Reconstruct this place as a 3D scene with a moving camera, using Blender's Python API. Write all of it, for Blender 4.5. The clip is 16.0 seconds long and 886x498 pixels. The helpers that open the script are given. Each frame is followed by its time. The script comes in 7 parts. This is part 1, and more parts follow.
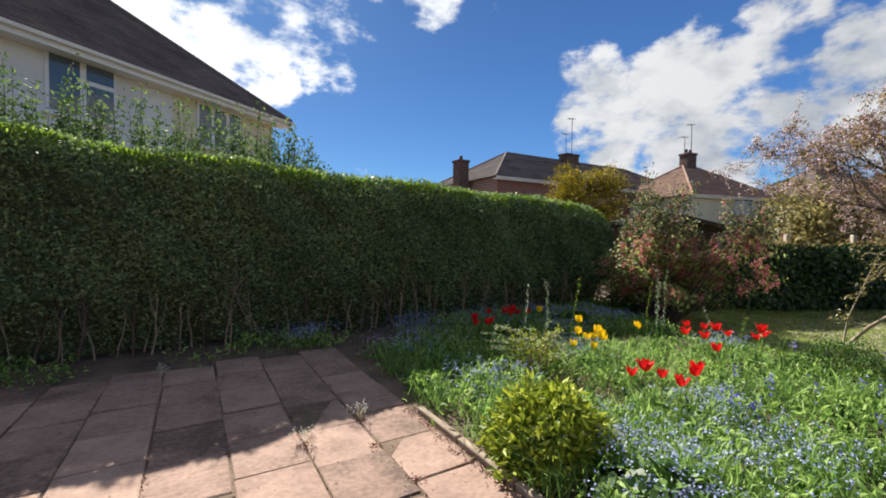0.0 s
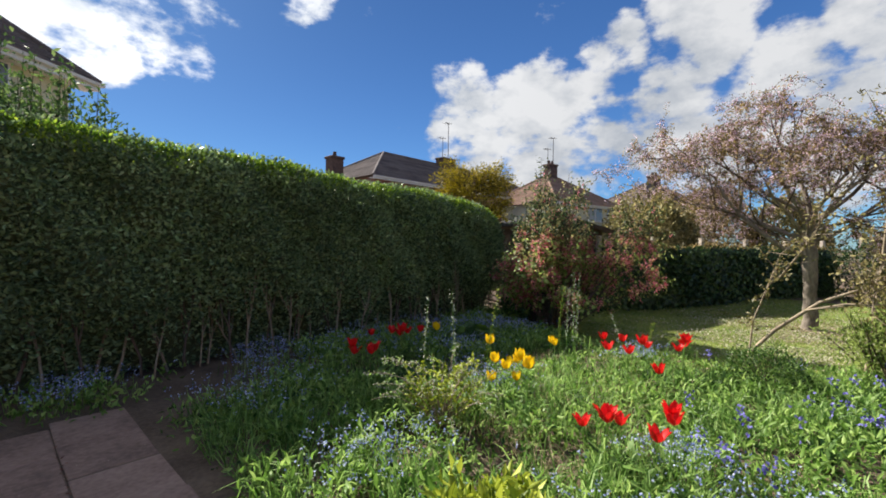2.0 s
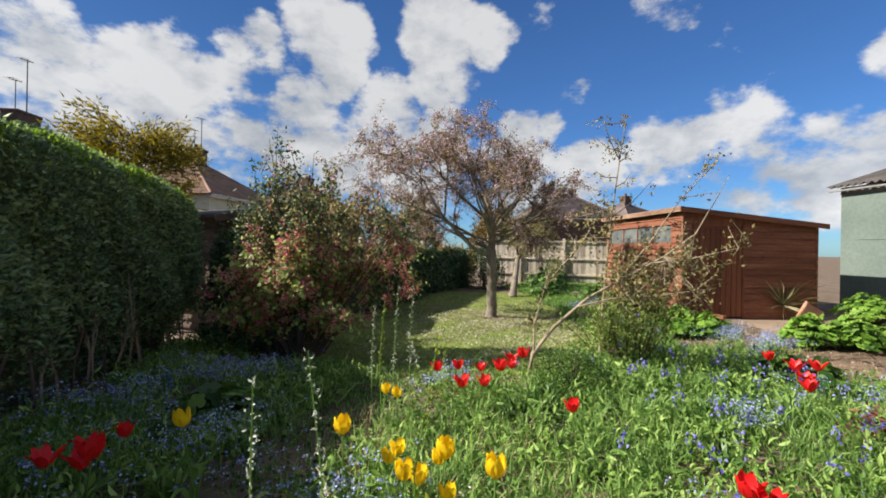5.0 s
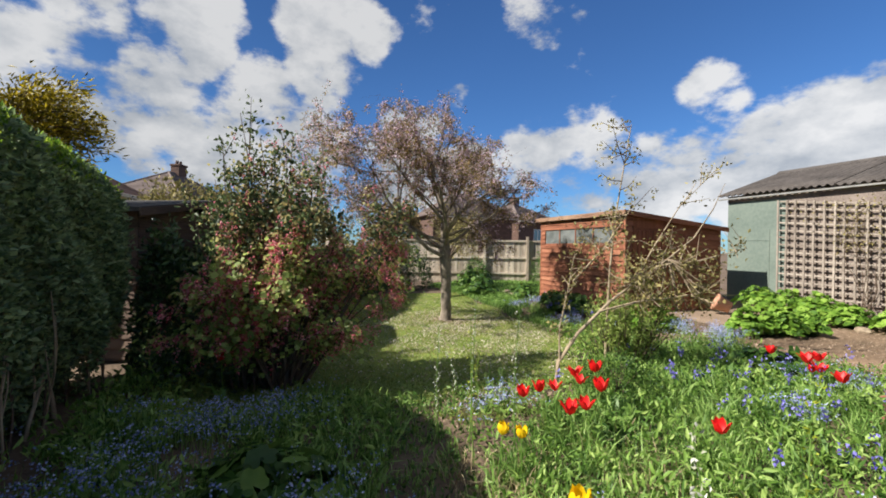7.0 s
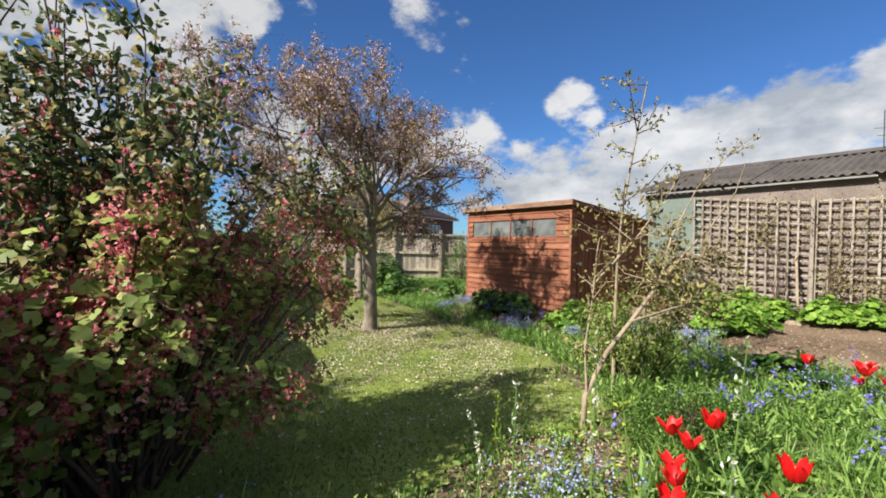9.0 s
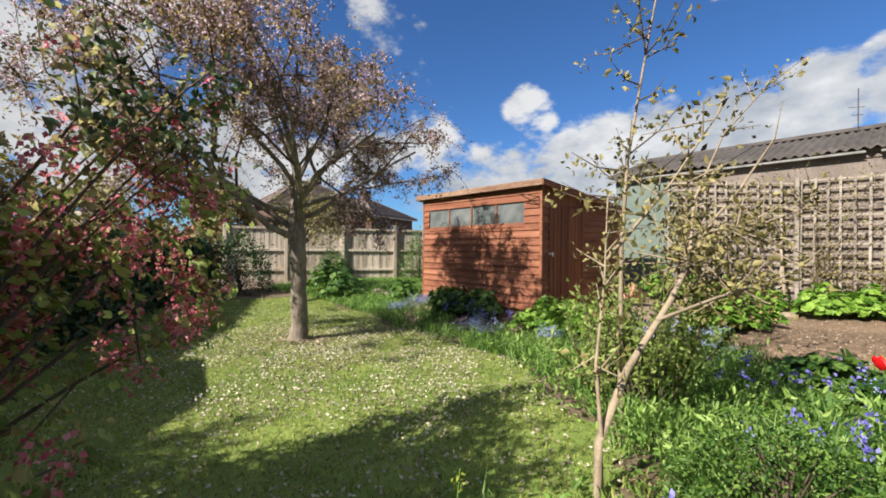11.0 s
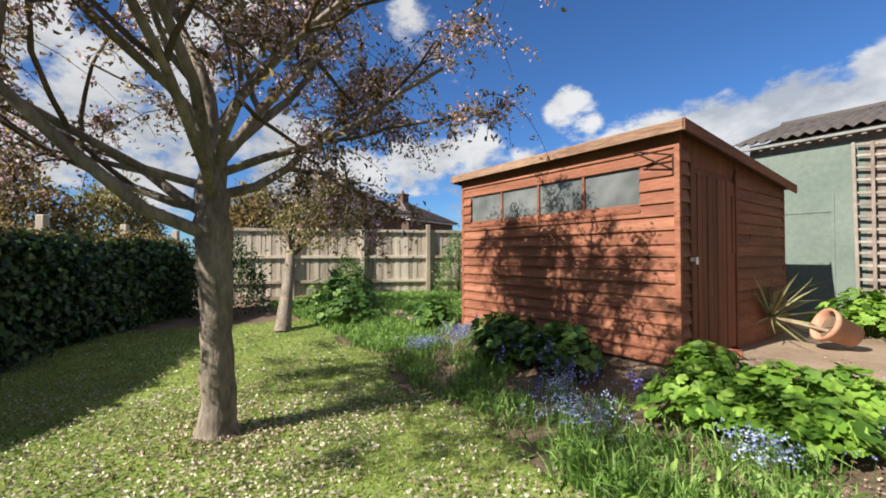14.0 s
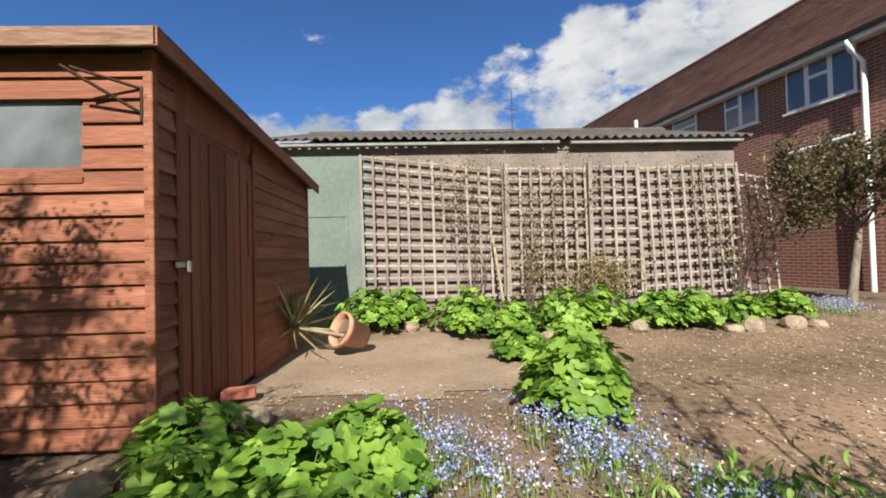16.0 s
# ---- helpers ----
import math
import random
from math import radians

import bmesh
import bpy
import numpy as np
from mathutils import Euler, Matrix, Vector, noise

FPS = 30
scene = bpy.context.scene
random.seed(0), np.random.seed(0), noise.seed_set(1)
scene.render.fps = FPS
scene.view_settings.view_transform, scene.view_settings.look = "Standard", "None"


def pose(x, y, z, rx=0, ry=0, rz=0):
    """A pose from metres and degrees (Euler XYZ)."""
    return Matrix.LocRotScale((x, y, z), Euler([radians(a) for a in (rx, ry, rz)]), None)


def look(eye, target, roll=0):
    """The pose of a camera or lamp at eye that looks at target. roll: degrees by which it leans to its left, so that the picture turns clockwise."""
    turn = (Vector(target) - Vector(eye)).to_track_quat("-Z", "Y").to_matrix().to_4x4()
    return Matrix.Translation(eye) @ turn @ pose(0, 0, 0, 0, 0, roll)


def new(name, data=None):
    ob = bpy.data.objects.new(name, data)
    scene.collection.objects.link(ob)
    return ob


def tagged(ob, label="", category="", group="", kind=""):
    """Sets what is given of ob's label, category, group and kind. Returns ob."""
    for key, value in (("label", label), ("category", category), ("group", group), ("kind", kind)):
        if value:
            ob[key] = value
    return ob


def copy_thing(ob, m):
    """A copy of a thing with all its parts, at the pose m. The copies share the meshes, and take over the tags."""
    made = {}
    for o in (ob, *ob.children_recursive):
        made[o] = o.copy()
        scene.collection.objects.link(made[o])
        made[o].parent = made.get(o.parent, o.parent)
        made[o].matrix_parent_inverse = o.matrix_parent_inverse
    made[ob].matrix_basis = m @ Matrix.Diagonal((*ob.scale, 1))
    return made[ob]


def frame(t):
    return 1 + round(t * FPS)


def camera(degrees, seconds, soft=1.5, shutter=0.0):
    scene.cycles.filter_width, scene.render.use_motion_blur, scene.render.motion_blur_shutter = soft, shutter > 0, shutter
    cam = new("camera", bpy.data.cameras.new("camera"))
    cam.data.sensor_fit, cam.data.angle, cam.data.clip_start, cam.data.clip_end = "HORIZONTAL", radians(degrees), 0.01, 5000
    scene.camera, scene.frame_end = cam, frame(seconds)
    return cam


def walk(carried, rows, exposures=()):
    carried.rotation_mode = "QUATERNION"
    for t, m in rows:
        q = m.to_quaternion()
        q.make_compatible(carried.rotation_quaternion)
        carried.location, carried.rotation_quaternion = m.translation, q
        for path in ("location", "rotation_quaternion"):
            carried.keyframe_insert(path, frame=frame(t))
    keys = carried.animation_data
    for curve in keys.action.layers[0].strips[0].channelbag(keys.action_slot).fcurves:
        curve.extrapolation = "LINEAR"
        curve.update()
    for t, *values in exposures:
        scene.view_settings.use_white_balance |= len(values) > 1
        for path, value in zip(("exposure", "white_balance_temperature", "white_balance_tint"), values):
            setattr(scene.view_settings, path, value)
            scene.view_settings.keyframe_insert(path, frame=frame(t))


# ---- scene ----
cam = camera(93.5, 16.0, 1.8)
PATH = [
    (0, (-2.586, -3.698, 1.46), (-1.561, -1.981, 1.405), 0.6),
    (0.5, (-2.378, -3.327, 1.363), (-1.348, -1.613, 1.31), 0.8),
    (1, (-2.134, -2.97, 1.339), (-1.025, -1.306, 1.291), 0.7),
    (1.5, (-1.948, -2.751, 1.369), (-0.677, -1.207, 1.333), 0.7),
    (2, (-1.788, -2.519, 1.383), (-0.306, -1.176, 1.357), 0.8),
    (2.5, (-1.591, -2.293, 1.357), (0.096, -1.22, 1.342), 1.2),
    (3, (-1.41, -2.022, 1.36), (0.436, -1.254, 1.355), 1.3),
    (3.5, (-1.24, -1.664, 1.366), (0.703, -1.191, 1.368), 1.3),
    (4, (-1.028, -1.312, 1.36), (0.961, -1.101, 1.366), 1.1),
    (4.2, (-0.949, -1.158, 1.375), (1.047, -1.035, 1.379), 1.0),
    (6.5, (-0.131, 0.527, 1.352), (1.782, -0.055, 1.357), 1.2),
    (7, (0.162, 0.803, 1.415), (2.031, 0.091, 1.412), 0.9),
    (7.5, (0.553, 0.921, 1.426), (2.372, 0.09, 1.416), 0.8),
    (8, (0.998, 0.931, 1.414), (2.764, -0.007, 1.4), 1.0),
    (8.5, (1.485, 0.902, 1.427), (3.186, -0.15, 1.402), 1.1),
    (9, (1.997, 0.819, 1.325), (3.604, -0.372, 1.314), 1.4),
    (9.5, (2.375, 0.76, 1.339), (3.872, -0.566, 1.323), 1.4),
    (11.8, (3.511, -0.579, 1.027), (5.02, -1.891, 1.053), -0.3),
    (12, (3.742, -0.663, 1.038), (5.299, -1.919, 1.07), -0.1),
    (12.5, (4.166, -0.975, 1.032), (5.845, -2.062, 1.058), 0.1),
    (13, (4.559, -1.29, 1.022), (6.299, -2.275, 1.05), 0.1),
    (13.5, (4.933, -1.558, 1.024), (6.666, -2.554, 1.063), 0.0),
    (14, (5.134, -1.955, 1.102), (6.749, -3.135, 1.136), -0.1),
    (14.5, (5.203, -2.326, 1.133), (6.571, -3.785, 1.153), -0.4),
    (15, (5.335, -2.718, 1.065), (6.306, -4.466, 1.107), -0.6),
    (15.5, (5.378, -3.102, 1.009), (5.854, -5.043, 1.068), -1.4),
    (16, (5.421, -3.538, 1.077), (5.348, -5.536, 1.114), -1.4),
]
walk(cam, [(t, look(eye, target, roll)) for t, eye, target, roll in PATH], [(0.0, 1.08), (2.0, 1.08), (3.0, 1.02), (4.2, 0.98), (6.3, 0.88), (9.0, 0.90), (12.0, 0.92), (14.0, 0.95), (16.0, 0.86)])

# ---- light ----
SUN_TURN, SUN_UP = 3.5, 39.0
sun_way = Vector((math.sin(radians(SUN_TURN)) * math.cos(radians(SUN_UP)), math.cos(radians(SUN_TURN)) * math.cos(radians(SUN_UP)), math.sin(radians(SUN_UP))))
sun = new("sun", bpy.data.lights.new("sun", "SUN"))
sun.data.energy, sun.data.angle, sun.data.color = 5.0, radians(0.53), (1.0, 0.935, 0.845)
sun.matrix_world = look(sun_way * 60, (0, 0, 0))

world = bpy.data.worlds.new("sky")
scene.world = world
world.use_nodes = True


def link_math(tree, op, a, b=None, c=None, clamp=False):
    n = tree.nodes.new("ShaderNodeMath")
    n.operation, n.use_clamp = op, clamp
    for i, v in enumerate((a, b, c)):
        if v is None:
            continue
        if isinstance(v, (int, float)):
            n.inputs[i].default_value = v
        else:
            tree.links.new(v, n.inputs[i])
    return n.outputs[0]


def build_sky():
    tr = world.node_tree
    tr.nodes.clear()
    out, bg = tr.nodes.new("ShaderNodeOutputWorld"), tr.nodes.new("ShaderNodeBackground")
    sky = tr.nodes.new("ShaderNodeTexSky")
    sky.sky_type, sky.sun_disc = "NISHITA", False
    sky.sun_elevation, sky.sun_rotation = radians(SUN_UP), radians(SUN_TURN)
    sky.air_density, sky.dust_density, sky.ozone_density = 1.0, 0.25, 2.0
    co = tr.nodes.new("ShaderNodeTexCoord")
    way = tr.nodes.new("ShaderNodeVectorMath")
    way.operation = "NORMALIZE"
    tr.links.new(co.outputs["Generated"], way.inputs[0])
    sep = tr.nodes.new("ShaderNodeSeparateXYZ")
    tr.links.new(way.outputs[0], sep.inputs[0])
    flat = tr.nodes.new("ShaderNodeVectorMath")
    flat.operation, flat.inputs[1].default_value = "MULTIPLY", (1.0, 1.0, 1.7)
    tr.links.new(way.outputs[0], flat.inputs[0])

    def fbm(scale, detail, rough, shift=0.0):
        n = tr.nodes.new("ShaderNodeTexNoise")
        n.inputs["Scale"].default_value, n.inputs["Detail"].default_value, n.inputs["Roughness"].default_value = scale, detail, rough
        if shift:
            m = tr.nodes.new("ShaderNodeVectorMath")
            m.operation, m.inputs[1].default_value = "ADD", (0.0, shift, shift * 0.5)
            tr.links.new(flat.outputs[0], m.inputs[0])
            tr.links.new(m.outputs[0], n.inputs["Vector"])
        else:
            tr.links.new(flat.outputs[0], n.inputs["Vector"])
        return n.outputs["Fac"]

    # heaps of cumulus: compass angle, height, half width (degrees), weight
    north = [(-2, 25, 9, 1.0), (5, 22, 7, 1.0), (14, 28, 9, 1.0), (8, 19, 4, 0.9), (27, 30, 5, 0.9), (34, 19, 1.2, 0.6), (-14, 22, 9, 1.0)]
    north_east = [(43, 17, 2.6, 0.85), (50, 18, 5, 1.0), (51, 13, 6, 1.0), (60, 16.5, 6.5, 1.05), (63, 10, 7, 1.1), (67, 18, 4.5, 1.0), (70, 23, 4, 1.0), (76, 16.5, 5.5, 1.05), (68, 13, 6, 1.05), (75, 22.5, 2, 0.7)]
    east = [(79, 25.5, 5, 1.1), (81, 22, 3.4, 1.0), (94, 27.5, 5.2, 1.1), (100, 27, 3.4, 1.0), (94, 21.5, 4.6, 1.05), (87, 18, 5, 1.05), (80, 11, 7, 1.05), (92, 11, 8, 1.0), (105, 15.5, 3.4, 1.0), (109, 16, 2.2, 0.9), (104, 10, 6.5, 1.05), (112, 21, 2.2, 0.62)]
    south_east = [(114, 9, 6, 1.0), (123, 12, 5, 1.1), (130, 10.5, 6, 1.1), (123, 29, 4, 0.8), (143, 18.5, 3.1, 0.8), (145, 16, 2.4, 0.85), (139, 9, 6.5, 1.1), (149, 11.5, 4.6, 1.1), (154, 11, 6, 1.45), (160, 12, 6, 1.4), (148, 8, 6, 1.3), (128, 29, 2, 0.6)]
    south = [(167, 14, 5.5, 1.45), (174, 15, 5, 1.4), (180, 15.5, 4.8, 1.3), (-174, 18, 5, 1.15), (-168, 21, 5, 1.15), (-161, 20, 6, 1.15), (-157, 25, 4.2, 1.0), (-149, 22, 6, 1.1), (-142, 22, 6, 1.1), (-170, 13, 7, 1.1), (-158, 14, 8, 1.1), (170, 9, 7, 1.0)]
    # unseen clouds overhead and at the back, added to raise the fill light
    behind = [(-120, 18, 16, 0.8), (-70, 25, 20, 0.9), (-40, 40, 18, 1.0), (40, 55, 18, 1.0), (120, 62, 18, 1.0), (-130, 58, 22, 1.0), (-20, 75, 20, 1.0)]
    heaps = north + north_east + east + south_east + south + behind
    total = None
    for turn, up, wide, weight in heaps:
        a, e = radians(turn), radians(up)
        dot = tr.nodes.new("ShaderNodeVectorMath")
        dot.operation, dot.inputs[1].default_value = "DOT_PRODUCT", (math.sin(a) * math.cos(e), math.cos(a) * math.cos(e), math.sin(e))
        tr.links.new(way.outputs[0], dot.inputs[0])
        m = tr.nodes.new("ShaderNodeMapRange")
        m.interpolation_type = "SMOOTHSTEP"
        m.inputs[1].default_value, m.inputs[2].default_value, m.inputs[3].default_value, m.inputs[4].default_value = math.cos(radians(wide * 1.45)), 1.0, 0.0, weight
        tr.links.new(dot.outputs["Value"], m.inputs[0])
        total = m.outputs[0] if total is None else link_math(tr, "MAXIMUM", total, m.outputs[0])
    big, fine, under = fbm(4.2, 8, 0.56), fbm(13.0, 6, 0.6), fbm(4.2, 7, 0.55, 0.05)
    heap = link_math(tr, "ADD", link_math(tr, "MULTIPLY", total, 0.52), link_math(tr, "ADD", link_math(tr, "MULTIPLY", big, 1.45), link_math(tr, "MULTIPLY", fine, 0.85)))
    edge = tr.nodes.new("ShaderNodeMapRange")
    edge.interpolation_type = "SMOOTHSTEP"
    edge.inputs[1].default_value, edge.inputs[2].default_value = 1.42, 1.68
    tr.links.new(heap, edge.inputs[0])
    shade = tr.nodes.new("ShaderNodeValToRGB")
    shade.color_ramp.elements[0].position, shade.color_ramp.elements[0].color = 0.40, (0.20, 0.222, 0.255, 1)
    shade.color_ramp.elements[1].position, shade.color_ramp.elements[1].color = 0.58, (0.385, 0.39, 0.40, 1)
    tr.links.new(link_math(tr, "ADD", link_math(tr, "MULTIPLY", under, 0.7), link_math(tr, "MULTIPLY", fine, 0.3)), shade.inputs[0])
    blue = tr.nodes.new("ShaderNodeMix")
    blue.data_type, blue.blend_type, blue.inputs[0].default_value = "RGBA", "MULTIPLY", 1.0
    tr.links.new(sky.outputs[0], blue.inputs[6])
    blue.inputs[7].default_value = (0.0235, 0.040, 0.0615, 1)
    toward = tr.nodes.new("ShaderNodeVectorMath")
    toward.operation, toward.inputs[1].default_value = "DOT_PRODUCT", sun_way
    tr.links.new(way.outputs[0], toward.inputs[0])
    near = link_math(tr, "MAXIMUM", toward.outputs["Value"], 0.0)
    deep = tr.nodes.new("ShaderNodeVectorMath")
    deep.operation = "SCALE"
    tr.links.new(blue.outputs[2], deep.inputs[0])
    tr.links.new(link_math(tr, "SUBTRACT", 1.14, link_math(tr, "MULTIPLY", near, 0.55)), deep.inputs["Scale"])
    mix = tr.nodes.new("ShaderNodeMix")
    mix.data_type = "RGBA"
    tr.links.new(edge.outputs[0], mix.inputs[0])
    tr.links.new(deep.outputs[0], mix.inputs[6])
    gain = link_math(tr, "ADD", link_math(tr, "MULTIPLY", link_math(tr, "POWER", near, 6.0), 0.9), link_math(tr, "ADD", 0.95, link_math(tr, "MULTIPLY", link_math(tr, "MAXIMUM", link_math(tr, "MULTIPLY", toward.outputs["Value"], -1.0), 0.0), 0.45)))
    glow = tr.nodes.new("ShaderNodeVectorMath")
    glow.operation = "SCALE"
    tr.links.new(shade.outputs[0], glow.inputs[0])
    tr.links.new(gain, glow.inputs["Scale"])
    tr.links.new(glow.outputs[0], mix.inputs[7])
    tr.links.new(mix.outputs[2], bg.inputs[0])
    bg.inputs[1].default_value = 1.0
    tr.links.new(bg.outputs[0], out.inputs[0])


build_sky()
scene.view_settings.exposure = 0.8

# ---- materials ----


def material(name, dark, light, scale=6.0, rough=0.8, bump=0.25, fine=7.0, island=0.0, piece=0.0, metal=0.0, thin=0.0, stretch=(1, 1, 1), mid=None, gloss=0.4, spread=(0.3, 0.7)):
    """A surface between two colours with noise at two scales, relief, and shifts per leaf (island) or per piece."""
    m = bpy.data.materials.new(name)
    m.use_nodes = True
    tr = m.node_tree
    bs = tr.nodes["Principled BSDF"]
    co, mp = tr.nodes.new("ShaderNodeTexCoord"), tr.nodes.new("ShaderNodeMapping")
    mp.inputs["Scale"].default_value = stretch
    tr.links.new(co.outputs["Object"], mp.inputs[0])
    shift = None
    if piece:
        info = tr.nodes.new("ShaderNodeObjectInfo")
        shift = info.outputs["Random"]
        vm = tr.nodes.new("ShaderNodeVectorMath")
        vm.operation = "ADD"
        tr.links.new(mp.outputs[0], vm.inputs[0])
        tr.links.new(link_math(tr, "MULTIPLY", shift, 37.0), vm.inputs[1])
        vec = vm.outputs[0]
    else:
        vec = mp.outputs[0]
    n1, n2 = tr.nodes.new("ShaderNodeTexNoise"), tr.nodes.new("ShaderNodeTexNoise")
    for n, s, d in ((n1, scale, 4), (n2, scale * fine, 5)):
        n.inputs["Scale"].default_value, n.inputs["Detail"].default_value = s, d
        tr.links.new(vec, n.inputs["Vector"])
    fac = link_math(tr, "ADD", link_math(tr, "MULTIPLY", n1.outputs["Fac"], 0.6), link_math(tr, "MULTIPLY", n2.outputs["Fac"], 0.4))
    if island:
        geo = tr.nodes.new("ShaderNodeNewGeometry")
        fac = link_math(tr, "ADD", fac, link_math(tr, "MULTIPLY", link_math(tr, "SUBTRACT", geo.outputs["Random Per Island"], 0.5), island))
    if piece:
        fac = link_math(tr, "ADD", fac, link_math(tr, "MULTIPLY", link_math(tr, "SUBTRACT", shift, 0.5), piece))
    ramp = tr.nodes.new("ShaderNodeValToRGB")
    e = ramp.color_ramp.elements
    e[0].position, e[0].color, e[1].position, e[1].color = spread[0], (*dark, 1), spread[1], (*light, 1)
    if mid:
        k = e.new(0.5 * (spread[0] + spread[1]))
        k.color = (*mid, 1)
    tr.links.new(fac, ramp.inputs[0])
    tr.links.new(ramp.outputs[0], bs.inputs["Base Color"])
    bs.inputs["Roughness"].default_value, bs.inputs["Metallic"].default_value, bs.inputs["Specular IOR Level"].default_value = rough, metal, gloss
    if bump:
        b = tr.nodes.new("ShaderNodeBump")
        b.inputs["Strength"].default_value, b.inputs["Distance"].default_value = bump, 0.01
        tr.links.new(n2.outputs["Fac"], b.inputs["Height"])
        tr.links.new(b.outputs[0], bs.inputs["Normal"])
    if thin:
        tl, mx = tr.nodes.new("ShaderNodeBsdfTranslucent"), tr.nodes.new("ShaderNodeMixShader")
        tr.links.new(ramp.outputs[0], tl.inputs[0])
        mx.inputs[0].default_value = thin
        tr.links.new(bs.outputs[0], mx.inputs[1])
        tr.links.new(tl.outputs[0], mx.inputs[2])
        tr.links.new(mx.outputs[0], tr.nodes["Material Output"].inputs[0])
    return m


def leafy(name, dark, light, mid=None, thin=0.35, rough=0.5, island=0.55):
    return material(name, dark, light, scale=1.5, rough=rough, bump=0.0, island=island, thin=thin, mid=mid, gloss=0.35)


SOIL = material("soil", (0.06, 0.04, 0.026), (0.21, 0.15, 0.10), 2.5, 0.95, 0.9, 14)
TURF = material("turf", (0.075, 0.13, 0.02), (0.25, 0.32, 0.07), 2.0, 0.95, 0.6, 20)
CONCRETE = material("worn_concrete", (0.15, 0.105, 0.068), (0.34, 0.255, 0.18), 1.6, 0.9, 0.35, 18)
SLAB = material("pink_slab", (0.12, 0.08, 0.06), (0.40, 0.275, 0.21), 3.2, 0.9, 0.5, 9, piece=0.22, mid=(0.28, 0.185, 0.14))
KERB = material("kerb_concrete", (0.20, 0.15, 0.10), (0.42, 0.34, 0.25), 5, 0.9, 0.5)
BARE = material("bare_earth", (0.075, 0.05, 0.028), (0.28, 0.19, 0.12), 1.1, 0.95, 0.9, 16)
CHIP = material("wood_chip", (0.20, 0.135, 0.085), (0.50, 0.39, 0.285), 9, 0.9, 0.2, island=0.5)
HEDGE_LEAF = leafy("hedge_leaf", (0.10, 0.155, 0.075), (0.33, 0.44, 0.20), (0.21, 0.30, 0.13), 0.32)
# brighter and yellower than the front leaves: sun from behind painted in
HEDGE_TOP_LIT = leafy("hedge_top_lit_leaf", (0.10, 0.20, 0.015), (0.40, 0.52, 0.06), (0.24, 0.38, 0.035), 0.5)
# darker than the leaves: the shade inside the hedge as a colour
HEDGE_SHADE_CORE = material("hedge_shade_core", (0.05, 0.07, 0.03), (0.14, 0.17, 0.08), 9, 0.95, 0.8)
BARK = material("bark", (0.055, 0.042, 0.032), (0.38, 0.32, 0.25), 5, 0.92, 1.0, 7, stretch=(1, 1, 0.35))
TWIG = material("twig", (0.055, 0.038, 0.028), (0.16, 0.115, 0.08), 10, 0.85, 0.4)
PALE_STEM = material("pale_stem", (0.17, 0.13, 0.085), (0.42, 0.34, 0.23), 9, 0.85, 0.4)
LAUREL = leafy("laurel_leaf", (0.05, 0.11, 0.03), (0.24, 0.34, 0.11), (0.12, 0.20, 0.06), 0.3, 0.75)
GOLD_LEAF = leafy("gold_leaf", (0.09, 0.08, 0.006), (0.46, 0.36, 0.02), (0.24, 0.19, 0.012))
BRONZE_LEAF = leafy("bronze_leaf", (0.09, 0.075, 0.03), (0.42, 0.31, 0.13), (0.24, 0.175, 0.066), 0.55)
BLOSSOM = leafy("blossom", (0.44, 0.29, 0.35), (0.85, 0.68, 0.76), (0.68, 0.48, 0.57), 0.6, 0.7)
CURRANT_LEAF = leafy("currant_leaf", (0.19, 0.15, 0.06), (0.52, 0.48, 0.20), (0.36, 0.29, 0.12), 0.55)
CURRANT_FLOWER = leafy("currant_flower", (0.50, 0.10, 0.13), (0.92, 0.42, 0.46), (0.78, 0.21, 0.27), 0.5, 0.6)
DARK_BRICK = material("dark_brick", (0.05, 0.032, 0.026), (0.17, 0.10, 0.075), 5, 0.92, 0.6)
CURRANT_GREEN = leafy("currant_green_leaf", (0.14, 0.20, 0.04), (0.50, 0.60, 0.18), (0.29, 0.38, 0.10), 0.55)
DUSK_LEAF = leafy("olive_brown_leaf", (0.05, 0.04, 0.02), (0.20, 0.17, 0.08), (0.11, 0.09, 0.04))
SAP_LEAF = leafy("sapling_leaf", (0.11, 0.10, 0.03), (0.42, 0.36, 0.15), (0.24, 0.21, 0.075))
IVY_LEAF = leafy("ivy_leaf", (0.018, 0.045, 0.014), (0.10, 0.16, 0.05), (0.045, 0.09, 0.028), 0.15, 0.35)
BED_LEAF = leafy("bed_leaf", (0.10, 0.20, 0.03), (0.42, 0.58, 0.16), (0.23, 0.39, 0.075), 0.45)
LIME_LEAF = leafy("lime_leaf", (0.13, 0.19, 0.015), (0.50, 0.56, 0.07), (0.30, 0.36, 0.03))
PALM_LEAF = leafy("palmate_leaf", (0.07, 0.16, 0.02), (0.34, 0.52, 0.09), (0.18, 0.33, 0.04), 0.4, 0.55, 0.4)
BLADE = material("grass_blade", (0.08, 0.14, 0.016), (0.44, 0.47, 0.13), scale=0.55, rough=0.6, bump=0.0, fine=6.0, island=0.30, thin=0.4, mid=(0.26, 0.31, 0.065), gloss=0.3, spread=(0.34, 0.66))
LONG_BLADE = leafy("long_blade", (0.09, 0.19, 0.035), (0.36, 0.53, 0.15), (0.20, 0.35, 0.075), 0.48)
PETAL_FALL = leafy("fallen_petal", (0.28, 0.23, 0.15), (0.68, 0.62, 0.50), (0.46, 0.40, 0.30), 0.2, 0.8)
BLUE = leafy("forget_me_not", (0.17, 0.22, 0.46), (0.55, 0.60, 0.80), (0.33, 0.40, 0.66), 0.3, 0.7)
VIOLET = leafy("bluebell", (0.09, 0.08, 0.38), (0.32, 0.30, 0.72), (0.19, 0.17, 0.55), 0.3, 0.7)
